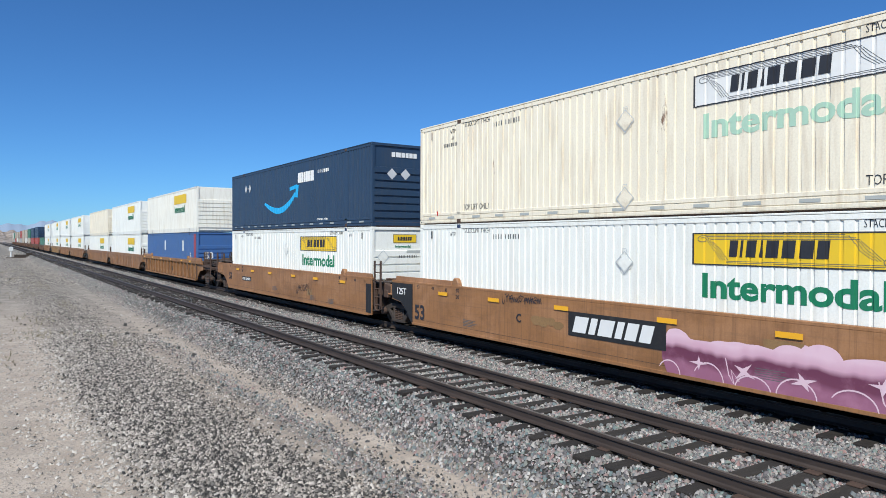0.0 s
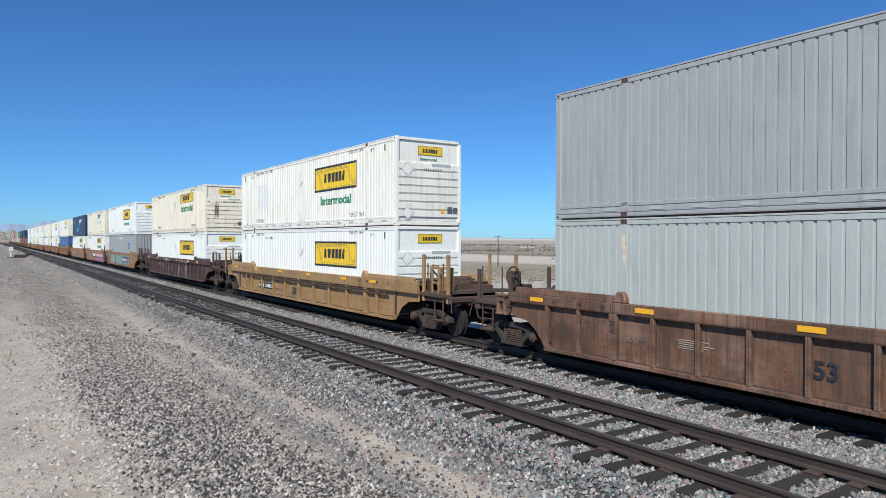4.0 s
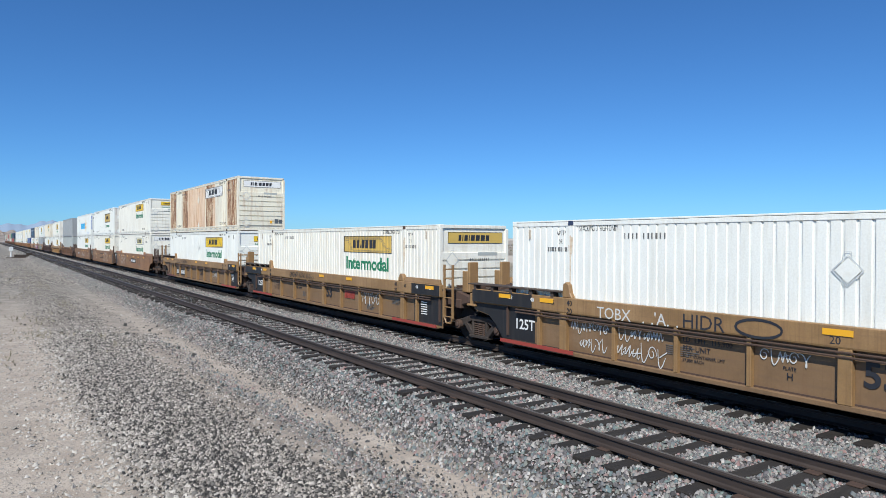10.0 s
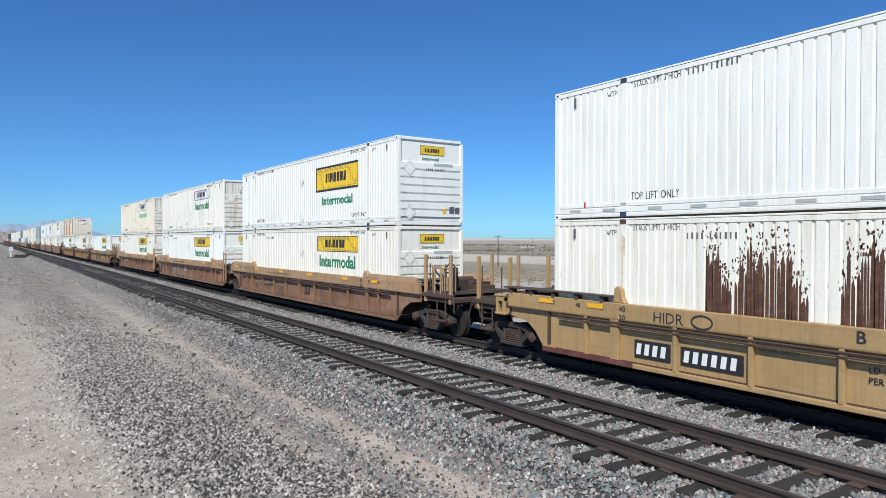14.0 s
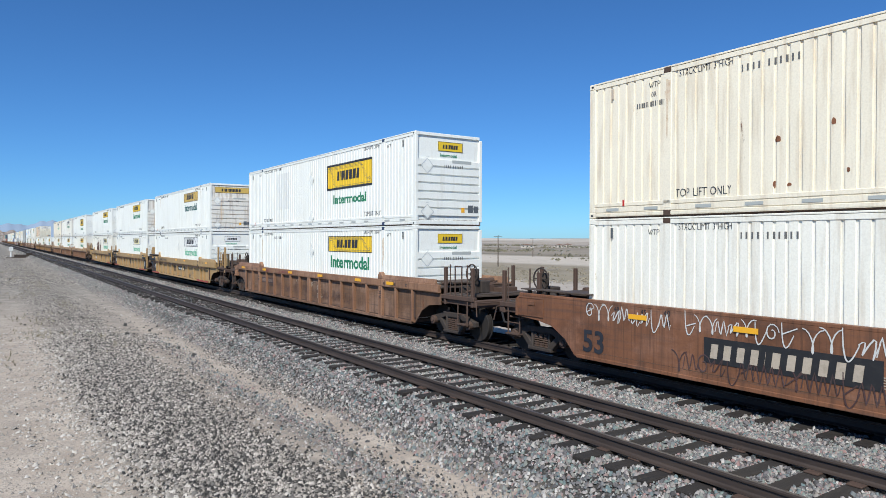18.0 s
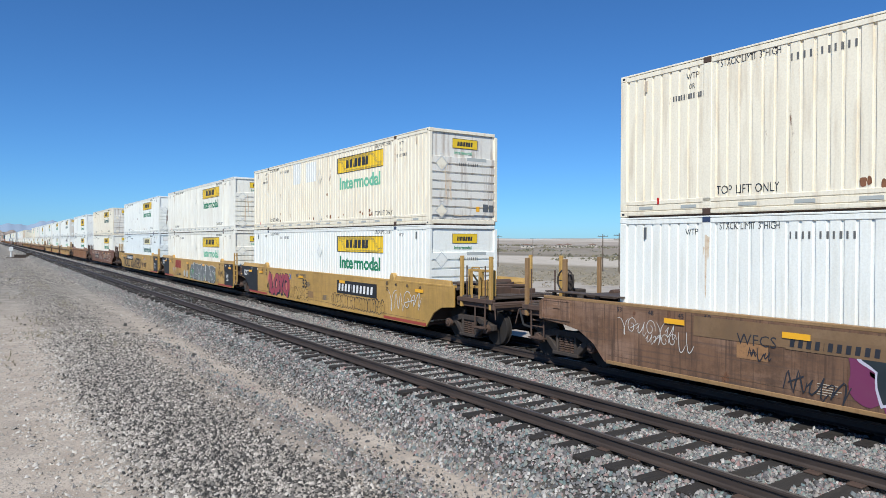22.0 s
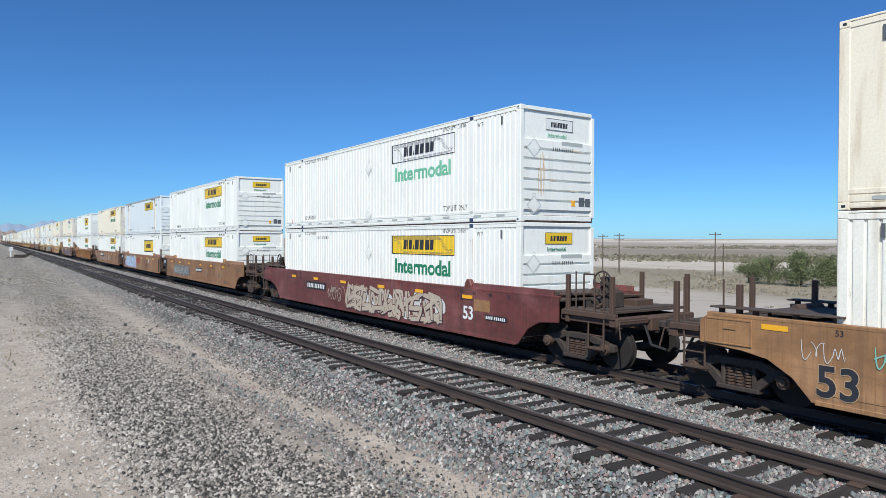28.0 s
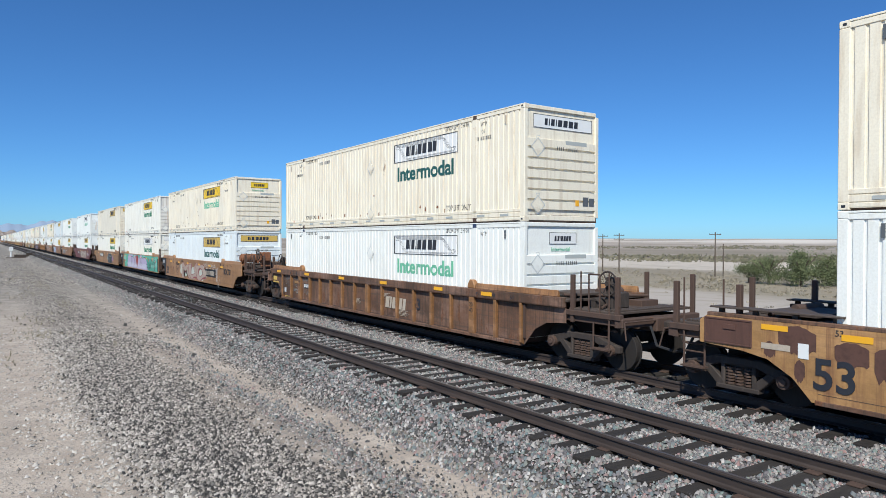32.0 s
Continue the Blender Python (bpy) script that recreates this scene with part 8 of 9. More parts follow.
    (-588.27, "smooth", "C", "A", "tan_car", "tan_car", "tan-brown smooth-sided well car with dark bubble letters", [("text", -0.24, "53", 0.5, 0.26, "tanpatch", 0.055), ("53", -0.24, 0.5, "ink", 0.26), ("patch", -1.15, 0.46, 0.09, 1.2, "reflector"), ("tag", -0.5, 0.7, 0.26, 0.84, "thin/spraywhite"), ("tag", 0.6, 0.8, 0.26, 0.85, "spray/palemint"), ("num", 2.8, 0.31, "black", 0.75), ("cloud", 8.9, 1.0, 0.7, 0.3, 3, "teal"), ("cloud", 11.9, 1.0, 0.8, 0.3, 4, "mauve"), ("piece", 9.2, 3.1, 1.16, 0.14, "BTER", "dkteal", "spraywhite", "ink", 0.07, 0.03, 1.25), ("text", 13.2, "LD LMT", 0.1, 0.7, "ink2"), ("tag", 12.9, 0.8, 0.2, 0.6, "spray/ink")], "white2 Y g", "cream! G", {}),
    (-607.68, "smooth", "A", "A", "tan_car", "tan_car", "tan-brown smooth-sided well car covered in mint and lilac spray paint", [("53", 0.02, 0.42, "ink", 0.42), ("mural",)], "white2? W g", "white2 Y g", {}),
    (-627.07, "smooth", "A", "C", "tan_car", "tan_car", "tan-brown smooth-sided well car with red and black scrawls", [("53", 0.02, 0.48, "ink", 0.28), ("tag", 1.0, 1.3, 0.7, 0.35, "spray/cocoa"), ("text", 2.86, "RADIO", 0.24, 0.96, "ink", 0.02), ("ring", 3.33, 0.68, 0.32, 0.27, 0.04, "ink"), ("tag", 3.1, 0.45, 0.32, 0.5, "spray/ink"), ("text", 4.5, "GWG338", 0.1, 1.2, "ink"), ("cloud", 4.4, 6.6, 1.12, 0.14, 7, "celadon"), ("piece", 4.7, 5.9, 1.1, 0.15, "MUD", "salmon", "oxred", "oxred", 0.07, 0.035, 1.2), ("num", 9.88, 0.322, "black", 0.5, "tan"), ("tag", 10.1, 2.6, 0.3, 1.0, "spray/spraywhite"), ("tag", 12.75, 0.9, 1.0, 0.2, "spray/spraywhite"), ("text", 14.45, "BOLTS!", 0.3, 0.78, "ink", 0.04)], "pale? G t", "cream? Y f", {}),
    (-650.72, "ribbed", "C", "C", "rustcar", "orange", "rusty brown ribbed well car with a small black marking board", [("logo", 9.1, 1.6, 0.4, None, "tan", 0.45), ("53", 10.9, 0.36, "ink", 0.55), ("patch", -1.46, 0.44, 0.19, 0.86, "gold_sign"), ("patch", -1.5, 0.73, 0.06, 0.75, "gold_sign"), ("patch", -0.06, 0.21, 0.2, 0.39, "signgrey"), ("tag", -0.12, 0.42, 0.42, 0.62, "thin/spraygrey"), ("ring", 0.5, 0.78, 0.12, 0.11, 0.016, "spraygrey"), ("tag", 0.2, 0.45, 0.14, 0.94, "thin/spraygrey"), ("patch", 0.02, 0.5, 0.05, 0.18, "gold_sign"), ("patch", 1.12, 0.48, 0.1, 0.84, "marigold"), ("ring", 1.4, 0.57, 0.15, 0.13, 0.014, "greymark"), ("tag", 1.32, 0.16, 0.14, 0.5, "thin/greymark"), ("tag", 1.1, 0.4, 0.1, 0.97, "thin/ink2"), ("tag", 1.12, 0.26, 0.1, 0.72, "thin/spraygrey"), ("patch", 1.01, 0.22, 0.1, 0.49, "ink2"), ("board", 2.17, 0.56, 0.2, 0.68, 5), ("tag", 2.17, 0.48, 0.2, 0.43, "thin/spraygrey"), ("tag", 2.08, 0.55, 0.12, 0.96, "thin/spraygrey")], "white W f", "cream? W t", {"posts": 0.82, "rim": "rustcar"}),
    (-674.31, "smooth", "C", "C", "marigold", "rustcar", "marigold smooth-sided well car with peeling paint", [("53", -0.29, 0.5, "ink", 0.36), ("peel", -0.85, 0.62, 0.5, 0.82, "wine_rust"), ("peel", 0.05, 0.5, 0.42, 0.74, "wine_rust"), ("peel", -0.58, 0.18, 0.4, 0.38, "wine_rust"), ("peel", -1.1, 0.2, 0.3, 0.72, "wine_rust"), ("peel", 0.62, 0.9, 0.7, 0.5, "wine_rust"), ("peel", 1.9, 1.3, 0.6, 0.6, "wine_rust"), ("patch", -0.52, 0.17, 0.24, 0.8, "signwhite"), ("patch", -1.15, 0.46, 0.09, 1.2, "reflector"), ("patch", -1.15, 0.5, 0.1, 0.88, "tan"), ("patch", 0.15, 0.45, 0.1, 1.16, "reflector")], "white Y g", "cream Y g", {}),
]

LOADS, CARS = [], []
for y, style, front, rear, lo, up, label, marks, lower, upper, extra in TRAIN:
    car = well_car(y, style, front, rear, lo, up, label, marks, black_ends=bool(extra.get("black")), posts=0.8 if "posts" in extra else 1.35, black_rear=bool(extra.get("black_rear")), rim=extra.get("rim"))
    a = load(y, 0, lower)
    b = load(y, 1, upper) if upper else None
    LOADS.append((a, b))
    CARS.append(car)


# ---- the head of the train, far along the line ----
ahead = [("white Y g", "white2 Y g", "orange"), ("white Y g", "white Y g", "brown"), ("white Y g", "cream W g", "brown"), ("white Y g", "white Y g", "brown"), ("white Y g", "white Y g", "brown"), ("white Y g", "white Y g", "gold"), ("white Y g", "white Y g", "brown")]
y = 36.99 + 23.6
for i, (lower, upper, paint) in enumerate(ahead):
    if i == 0:
        well_car(y, "ribbed", "C", "C", "orange", "orange", "orange-brown ribbed well car under a blue container", [("53", 9.0, 0.3, "ink", 0.5)], posts=0.8)
    else:
        well_car(y, "smooth", "C", "C", paint, paint, "distant %s well car" % ("gold" if paint == "gold" else "brown" if paint == "brown" else "orange-brown"), far=True)
    low = load(y, 0, "blue - -" if i == 0 else lower, far=i > 0)
    if i == 0:
        part("red_band", mesh_of("redband", lambda g: plate(g, 0, 0.55, 0, CH - 0.3), "redpink"), low, "faded red upright band", on_side(FX, HY - 15.3, 0.2))
        part("length_stencil", words("53", 0.42, "signwhite", 0.03), low, at=on_end(-0.85, -HY - 0.005, 1.25))
        part("length_stencil", words("5", 0.42, "signwhite", 0.03), low, at=on_side(FX, HY - 14.3, 1.2))
        for u in (6.6, 12.2):
            part("name_mark", mesh_of("bluemark", lambda g: plate(g, 0, 0.35, 0, 0.7), "signwhite"), low, at=on_side(FX, HY - u, 1.7))
    load(y, 1, upper, far=True)
    y += (19.45, 19.45, 23.6)[i % 3]
for i, (lower, upper) in enumerate([("green", None), ("red", "navy"), ("red", "navy"), ("tan", "green"), ("dirty_white", "tan"), ("tan", "tan"), ("grey", "red"), ("tan", None), ("dirty_white", "tan"), ("red", "tan"), ("grey", "green"), ("tan", "dirty_white")]):
    well_car(y, "smooth", "C", "C", "rustcar", "rustcar", "distant rusty well car", far=True)
    container(y, 0, lower, None, None, True, "distant %s shipping container in a well car" % lower.replace("dirty_", ""))
    if upper:
        container(y, 1, upper, None, None, True, "distant %s shipping container stacked on another" % upper.replace("dirty_", ""))
    y += 22.0


# ---- what sets single loads apart ----
def side_plate_on(c, name, u, z, w, h, mat, label=""):
    return part(name, wrap(mesh_of(("sp", w, h), lambda g: plate(g, 0, w, 0, h), mat), u), c, label, on_side(FX, HY - u, z))


# navy container: light bars and a curved smile on the side, marks on the end
navy = LOADS[0][1]


def smile(g):
    pts = [(2.1 * t, 0.62 - 1.15 * math.sin(math.pi * (0.12 + 0.62 * t)) ** 1.2 + 0.75 * t) for t in [i / 16 for i in range(17)]]
    ribbon(g, pts, 0.27, 0.0, 0.35)
    ribbon(g, [(1.72, 0.78), (2.2, 0.86)], 0.16, 0.001, 1.0)
    ribbon(g, [(2.2, 0.9), (2.14, 0.38)], 0.16, 0.001, 1.0)


part("smile_mark", wrap(mesh_of("smile", smile, "skyblue"), 5.2, 0.004, 1.88), navy, "light blue curved mark", on_side(FX, HY - 5.2, 0.97))
part("name_mark", wrap(bars_mesh("prime", "signwhite", [0.34, 0.22, 0.12, 0.48, 0.3], 0.42, 0.05), 9.4), navy, at=on_side(FX, HY - 9.4, 1.95))
part("number_mark", wrap(bars_mesh("navynum", "signwhite", [0.05] * 11, 0.14, 0.05), 11.5), navy, at=on_side(FX, HY - 11.5, 2.2))
part("lift_stencil", wrap(words("TOP LIFT ONLY", 0.15, "signwhite", 0.0, 0.72), 11.4), navy, at=on_side(FX, HY - 11.4, 0.25))
for u in (2.4, 3.0):
    part("placard_holder", mesh_of("diamond", diamond, "signgrey"), navy, at=on_side(FX, HY - u, 2.1))
part("name_mark", bars_mesh("navyend", "signwhite", [0.14, 0.2, 0.14, 0.12, 0.14, 0.14], 0.17, 0.03), navy, at=on_end(-0.5, -HY + 0.03, 2.45))
for xx in (-0.5, 0.05):
    part("placard_holder", mesh_of("diamond", diamond, "signgrey"), navy, at=on_end(xx, -HY + 0.004, 1.85))

# grey container: green bands and a blue owner's mark
grey = LOADS[2][0]
for u in (2.0, 14.04):
    side_plate_on(grey, "green_band", u - 0.15, 0.2, 0.3, CH - 0.3, "limegreen", "lime green upright band")
part("name_mark", wrap(bars_mesh("cofc", "signblue", [0.19, 0.2, 0.17, 0.19], 0.3, 0.05), 12.1), grey, at=on_side(FX, HY - 12.1, 1.86))
part("name_mark", bars_mesh("cofc2", "signblue", [0.07, 0.08, 0.08, 0.03, 0.07, 0.05, 0.03, 0.07, 0.07], 0.17, 0.04), grey, at=on_side(FX, HY - 12.1, 1.57))


def leaf_mark(g):
    ribbon(g, [(0.0, 1.15), (0.3, 0.95), (0.42, 0.6), (0.3, 0.25), (0.0, 0.05)], 0.24, 0, 0.4)
    ribbon(g, [(-0.1, 0.62), (0.25, 0.5)], 0.2, 0.001, 0.4)


part("leaf_mark", wrap(mesh_of("leafmark", leaf_mark, "limegreen"), 11.5, 0.004, 0.68), grey, "green curved mark", on_side(FX, HY - 11.5, 1.46) @ Matrix.Diagonal((1, 0.66, 1, 1)))
part("cube_stencil", wrap(words("WARNING HIGH CUBE", 0.16, "signwhite", 0.0, 0.8), 7.2), grey, at=on_side(FX, HY - 7.2, 2.5))
part("corner_stencil", words("WTP", 0.17, "signwhite", 0.0, 0.7), grey, at=on_side(FX, HY - 13.55, 2.32))
part("placard_holder", mesh_of("diamond", diamond, "dkgrey"), grey, at=on_side(FX, HY - 2.63, 1.45))

# white container with a blue name and a yellow spark
spark = LOADS[6][1]
part("name_mark", wrap(bars_mesh("bluename", "skyblue", [1.0, 0.6, 0.24, 1.0, 0.62, 0.4, 0.42], 0.76, 0.09), 4.87), spark, at=on_side(FX, HY - 4.87, 0.99))


def ray_mark(g):
    ribbon(g, [(0.2, 0), (0.32, 0), (0.45, 0), (0.58, 0), (0.68, 0)], 0.19, 0.0, 0.7)


def spark_rays(at):
    for i in range(6):
        part("spark_ray", mesh_of("ray", ray_mark, "sparkyellow"), spark, "yellow ray of a six-rayed mark", at @ pose(0, 0, 0, 0, 0, 90 + 60 * i))


spark_rays(on_side(FX, HY - 10.7, 1.42) @ Matrix.Diagonal((1.12, 1.12, 1, 1)))
for zz in (0.45, 2.15):
    part("placard_holder", mesh_of("diamond", diamond, "dkgrey"), spark, at=on_side(FX, HY - 2.55, zz))
    part("placard_holder", mesh_of("diamond", diamond, "dkgrey"), spark, at=on_end(-0.85, -HY - 0.002, zz - 0.2 + 0.35))
part("lift_stencil", wrap(words("TOP LIFT ONLY", 0.15, "signblue", 0.0, 0.72), 12.7), spark, at=on_side(FX, HY - 12.7, 0.3))
part("name_mark", bars_mesh("bluename2", "skyblue", [0.16, 0.1, 0.05, 0.16, 0.1, 0.08, 0.08], 0.2, 0.025), spark, at=on_end(-0.6, -HY + 0.04, 2.4))
spark_rays(on_end(0.62, -HY + 0.04, 2.5) @ Matrix.Diagonal((0.28, 0.28, 0.28, 1)))
part("length_stencil", words("53'", 0.2, "ink2"), spark, at=on_side(FX, HY - 15.3, 0.6))
for sx in (-1.22, 1.18):
    part("number_mark", mesh_of("vertbars", lambda g: [plate(g, 0, 0.08, 0.16 * i, 0.16 * i + 0.11) for i in range(11)], "signblue"), spark, at=on_end(sx, -HY - 0.004, 0.85))


# rust patches of uneven outline
def corr_rust(u0, u1, z0, z1, off):
    return side_panel(u0, u1, z0, z1, off, False)


rusted = LOADS[9][1]
for k, (u0, u1, mat) in enumerate(((0.25, 1.9, "rustfield"), (3.75, 5.2, "rustfield"), (5.2, 9.6, "rustwash"), (9.75, 11.3, "rustfield"), (11.3, 11.8, "rustwash"), (14.2, 15.9, "rustfield"))):
    part("rust_field", mesh_of(("rustf", k), corr_rust(u0, u1, 0.22, CH - 0.1, 0.003), mat), rusted, "field of streaked rust")
streaked = LOADS[15][0]


def corrosion(g, w, h, seed):
    """Rust that eats upwards from the sill in ragged columns, with flecks above."""
    rng = random.Random(seed)
    x = 0.0
    while x < w:
        d = rng.uniform(0.03, 0.09)
        top = h * (0.62 + 0.3 * math.sin(math.pi * min(1.0, (x + 0.1) / w)) ** 0.7) * rng.uniform(0.78, 1.08)
        low = h * rng.uniform(0.0, 0.4) * (rng.random() < 0.35)
        n = len(g[0])
        g[0].extend([(x, low, 0), (x + d, low + rng.uniform(0, 0.08), 0), (x + d * 1.02, top * 0.9, 0), (x + d * 0.7, top, 0), (x + d * 0.2, top * 0.94, 0)])
        g[1].append((n, n + 1, n + 2, n + 3, n + 4))
        for q in range(7):
            blob(g, x + rng.uniform(-0.05, 0.1), min(2.4, top + rng.uniform(0.02, 0.42) ** 2 * h), rng.uniform(0.005, 0.02), rng.uniform(0.01, 0.04), rng, 0.0003)
        x += d * rng.uniform(0.7, 1.12)


for k, (u, w) in enumerate(((4.0, 0.5), (4.6, 1.3), (6.4, 0.95))):
    part("rust_stain", wrap(mesh_of(("corrode", k), lambda g: corrosion(g, w, 2.3, 40 + k), "rustdark"), u), streaked, "dark rust eaten upwards from the sill", on_side(FX, HY - u, 0.33))

# places where old lettering was rubbed off
for k, (c, u, z, w, h) in enumerate(((LOADS[4][1], 2.45, 1.0, 1.5, 1.15), (LOADS[18][1], 4.0, 0.9, 1.6, 1.6), (LOADS[22][1], 5.2, 1.9, 0.8, 0.9), (LOADS[22][1], 6.6, 1.9, 1.1, 0.8))):
    part("rubbed_patch", mesh_of(("rubbed", k), side_panel(u, u + w, z, z + h, 0.004, False), "rubbed"), c, "faint grey patch of rubbed paint")

# rust run down the lift posts below the fittings
for i, (lo, up) in enumerate(LOADS):
    for c, top in ((lo, 2.5), (up, 2.6)):
        if c and (i * 7 + (c is up) * 3) % 5 < 3 and i > 3:
            for u in (HY - LIFT - 0.07, HY + LIFT - 0.07):
                part("rust_stain", mesh_of(("postrun", i % 4), lambda g: ragged(g, 0.13, 1.3 + 0.2 * (i % 4), 70 + i % 4), "runstain"), c, "rust run down the lift post", on_side(-HX - 0.003, HY - u, top - 1.2 - 0.2 * (i % 4)))
smooth_up = LOADS[26][1]
for u in (1.9, CL - 2.22):
    part("wide_post", mesh_of("widepost", lambda g: box(g, -HX - 0.008, -HX + 0.02, -0.17, 0.17, 0.19, CH - 0.12), "rustpost", 0.006), smooth_up, "wide lift post blotched with rust", Matrix.Translation((0, HY - u - 0.16, 0)))
part("roof_edge", mesh_of("roofedge", lambda g: box(g, -HX - 0.012, -HX + 0.02, -HY + 0.1, HY - 0.1, CH - 0.13, CH - 0.01), "grey"), smooth_up, "dull grey roof edge strip")
rivet = mesh_of("rivet", lambda g: disc_x(g, 0, 0, 0.045, -0.02, 0.0, 12), "pale", 0.006)
for u in (0.85, 1.45, 2.75, 3.6, 4.45, 5.3):
    for zz in (0.75, 1.25, 1.75, 2.15):
        part("rivet", rivet, smooth_up, at=Matrix.Translation((-HX + 0.012, HY - u, zz)))


# rusty air tank and winch gear on the rear deck of one car
tank_car = CARS[31]
part("air_tank", mesh_of("airtank", lambda g: (disc_x(g, 0, 0, 0.23, -0.5, 0.5, 18), disc_x(g, 0, 0, 0.16, -0.56, 0.56, 14), box(g, -0.4, -0.3, -0.2, 0.2, -0.4, -0.1), box(g, 0.3, 0.4, -0.2, 0.2, -0.4, -0.1)), "rust", 0.015), tank_car, "rust-brown air tank", Matrix.Translation((-0.75, -HY - 0.9, 1.72)))
part("brake_wheel", mesh_of("brakewheel", brake_wheel_mesh, "iron"), tank_car, "black spoked hand brake wheel", Matrix.Translation((-0.75, -HY - 2.1, 1.95)))
part("winch", mesh_of("winch", lambda g: (box(g, -0.25, 0.25, -0.15, 0.15, 0, 0.75), box(g, -0.35, 0.2, -0.3, 0.1, 0.3, 0.5), rod(g, (0.1, 0.1, 0.7), (0.5, 0.5, 0.2), 0.04)), "rust", 0.02), tank_car, "rusty brake winch housing", Matrix.Translation((-0.3, -HY - 1.9, 1.3)))

# paint runs below the brush lettering
def runs(g):
    rng = random.Random(44)
    for i in range(26):
        x = rng.uniform(0.2, 8.3)
        top = rng.uniform(0.1, 0.5)
        ribbon(g, [(x, top), (x + rng.uniform(-0.01, 0.01), top - 0.15), (x, top - rng.uniform(0.2, 0.45))], rng.uniform(0.015, 0.04), 0.00003 * i, 0.5)


part("spray_outline", mesh_of("runs", runs, "umber"), CARS[20], "paint runs", on_side(-SIDE_X - 0.007, HY - 0.3, 0.2))

# grime running down the pressed ribs of the rear walls
def drips(g, seed):
    rng = random.Random(seed)
    for k in range(7):
        xx = -0.6 + rng.uniform(-0.12, 0.1)
        z = rng.uniform(1.3, 2.05)
        pts = []
        while z > 0.55 and len(pts) < rng.randrange(4, 9):
            pts.append((xx + rng.uniform(-0.015, 0.015), z))
            z -= rng.uniform(0.1, 0.22)
        if len(pts) > 1:
            ribbon(g, pts, rng.uniform(0.02, 0.06), k * 0.0003, 0.3)
    for k in range(6):
        xx, z = rng.uniform(-0.9, 0.9), 0.3 + rng.randrange(7) * 0.262
        ribbon(g, [(xx, z), (xx + rng.uniform(0.1, 0.4), z - 0.01)], 0.03, 0.002, 0.5)


for i, (lo, up) in enumerate(LOADS):
    if up and i in (3, 7, 12, 13, 16, 17, 20, 21, 22, 25, 26, 28, 30):
        part("rust_stain", mesh_of(("drip", i), lambda g: drips(g, i), "grimerun" if i in (3, 7, 20, 25) else "runstain"), up, "grime run down the rear wall", on_end(0, -HY + 0.003, 0))


for i in (7, 12, 13, 16, 17, 19, 22, 23, 25, 30):
    for ob in LOADS[i][1].children:
        if ob.name.startswith("end_wall"):
            ob.data = mesh_of("end_ribs", end_ribs, "endgrime")
            tagged(ob, "grimy stained rear wall")


# rust holes and chips along the lower edge of old containers
def chips(g, seed, n):
    rng = random.Random(seed)
    for i in range(n):
        blob(g, rng.uniform(0, 9.5), rng.choice((0.05, 0.08, 0.12, 0.18, 0.3, 0.9)) * rng.uniform(0.6, 1.2), rng.uniform(0.02, 0.06), rng.uniform(0.03, 0.09), rng, i * 0.0001)


for i, (lo, up) in enumerate(LOADS):
    if i in (7, 12, 13, 19, 20, 22, 23, 31, 32) and up:
        part("rust_pitting", wrap(mesh_of(("chips", i), lambda g: chips(g, i, 16), "rust"), 3.2), up, "scattered rust holes", on_side(FX, HY - 3.2, 0.34))

# ---- desert beyond the line ----
def utility_pole(x, y, h, arms=1, lean=0.0):
    z = ground_height(x, y)
    p = tagged(new("utility_pole"), "weathered brown wooden utility pole with a crossarm", "utility pole", "poles across the desert")
    p.matrix_basis = pose(x, y, z - 0.2, 0, lean, -35)
    part("mast", mesh_of(("mast", h), lambda g: disc_z2(g, 0.16, 0.1, 0, h), "pole"), p)
    for i in range(arms):
        a = part("crossarm", mesh_of("arm", lambda g: box(g, -1.2, 1.2, -0.06, 0.06, 0, 0.12), "pole", 0.01), p, at=Matrix.Translation((0, 0.14, h - 0.55 - 0.9 * i)))
        for dx in (-1.1, -0.45, 0.45, 1.1):
            part("insulator", mesh_of("insul", lambda g: disc_z2(g, 0.05, 0.03, 0, 0.16), "glass"), a, at=Matrix.Translation((dx, 0, 0.12)))
    return p


def disc_z2(g, r0, r1, z0, z1, k=10):
    vs, fs = g
    n = len(vs)
    for r, z in ((r0, z0), (r1, z1)):
        vs += [(r * math.cos(2 * math.pi * i / k), r * math.sin(2 * math.pi * i / k), z) for i in range(k)]
    fs += [(n + i, n + (i + 1) % k, n + k + (i + 1) % k, n + k + i) for i in range(k)] + [tuple(n + k + i for i in range(k)), tuple(n + k - 1 - i for i in range(k))]


def along(px, dist):
    """A place at that ground distance, on the bearing that many degrees from the track's line."""
    a = radians(px)
    return dist * math.sin(a), dist * math.cos(a)


for bearing, dist, h, arms in ((47.0, 165, 9.0, 1), (48.3, 160, 9.2, 2), (55.6, 150, 9.3, 1), (56.2, 152, 6.9, 0), (38.4, 190, 9.0, 1), (41.3, 320, 9.0, 1)):
    x, y = along(bearing, dist)
    utility_pole(x, y, h, arms)


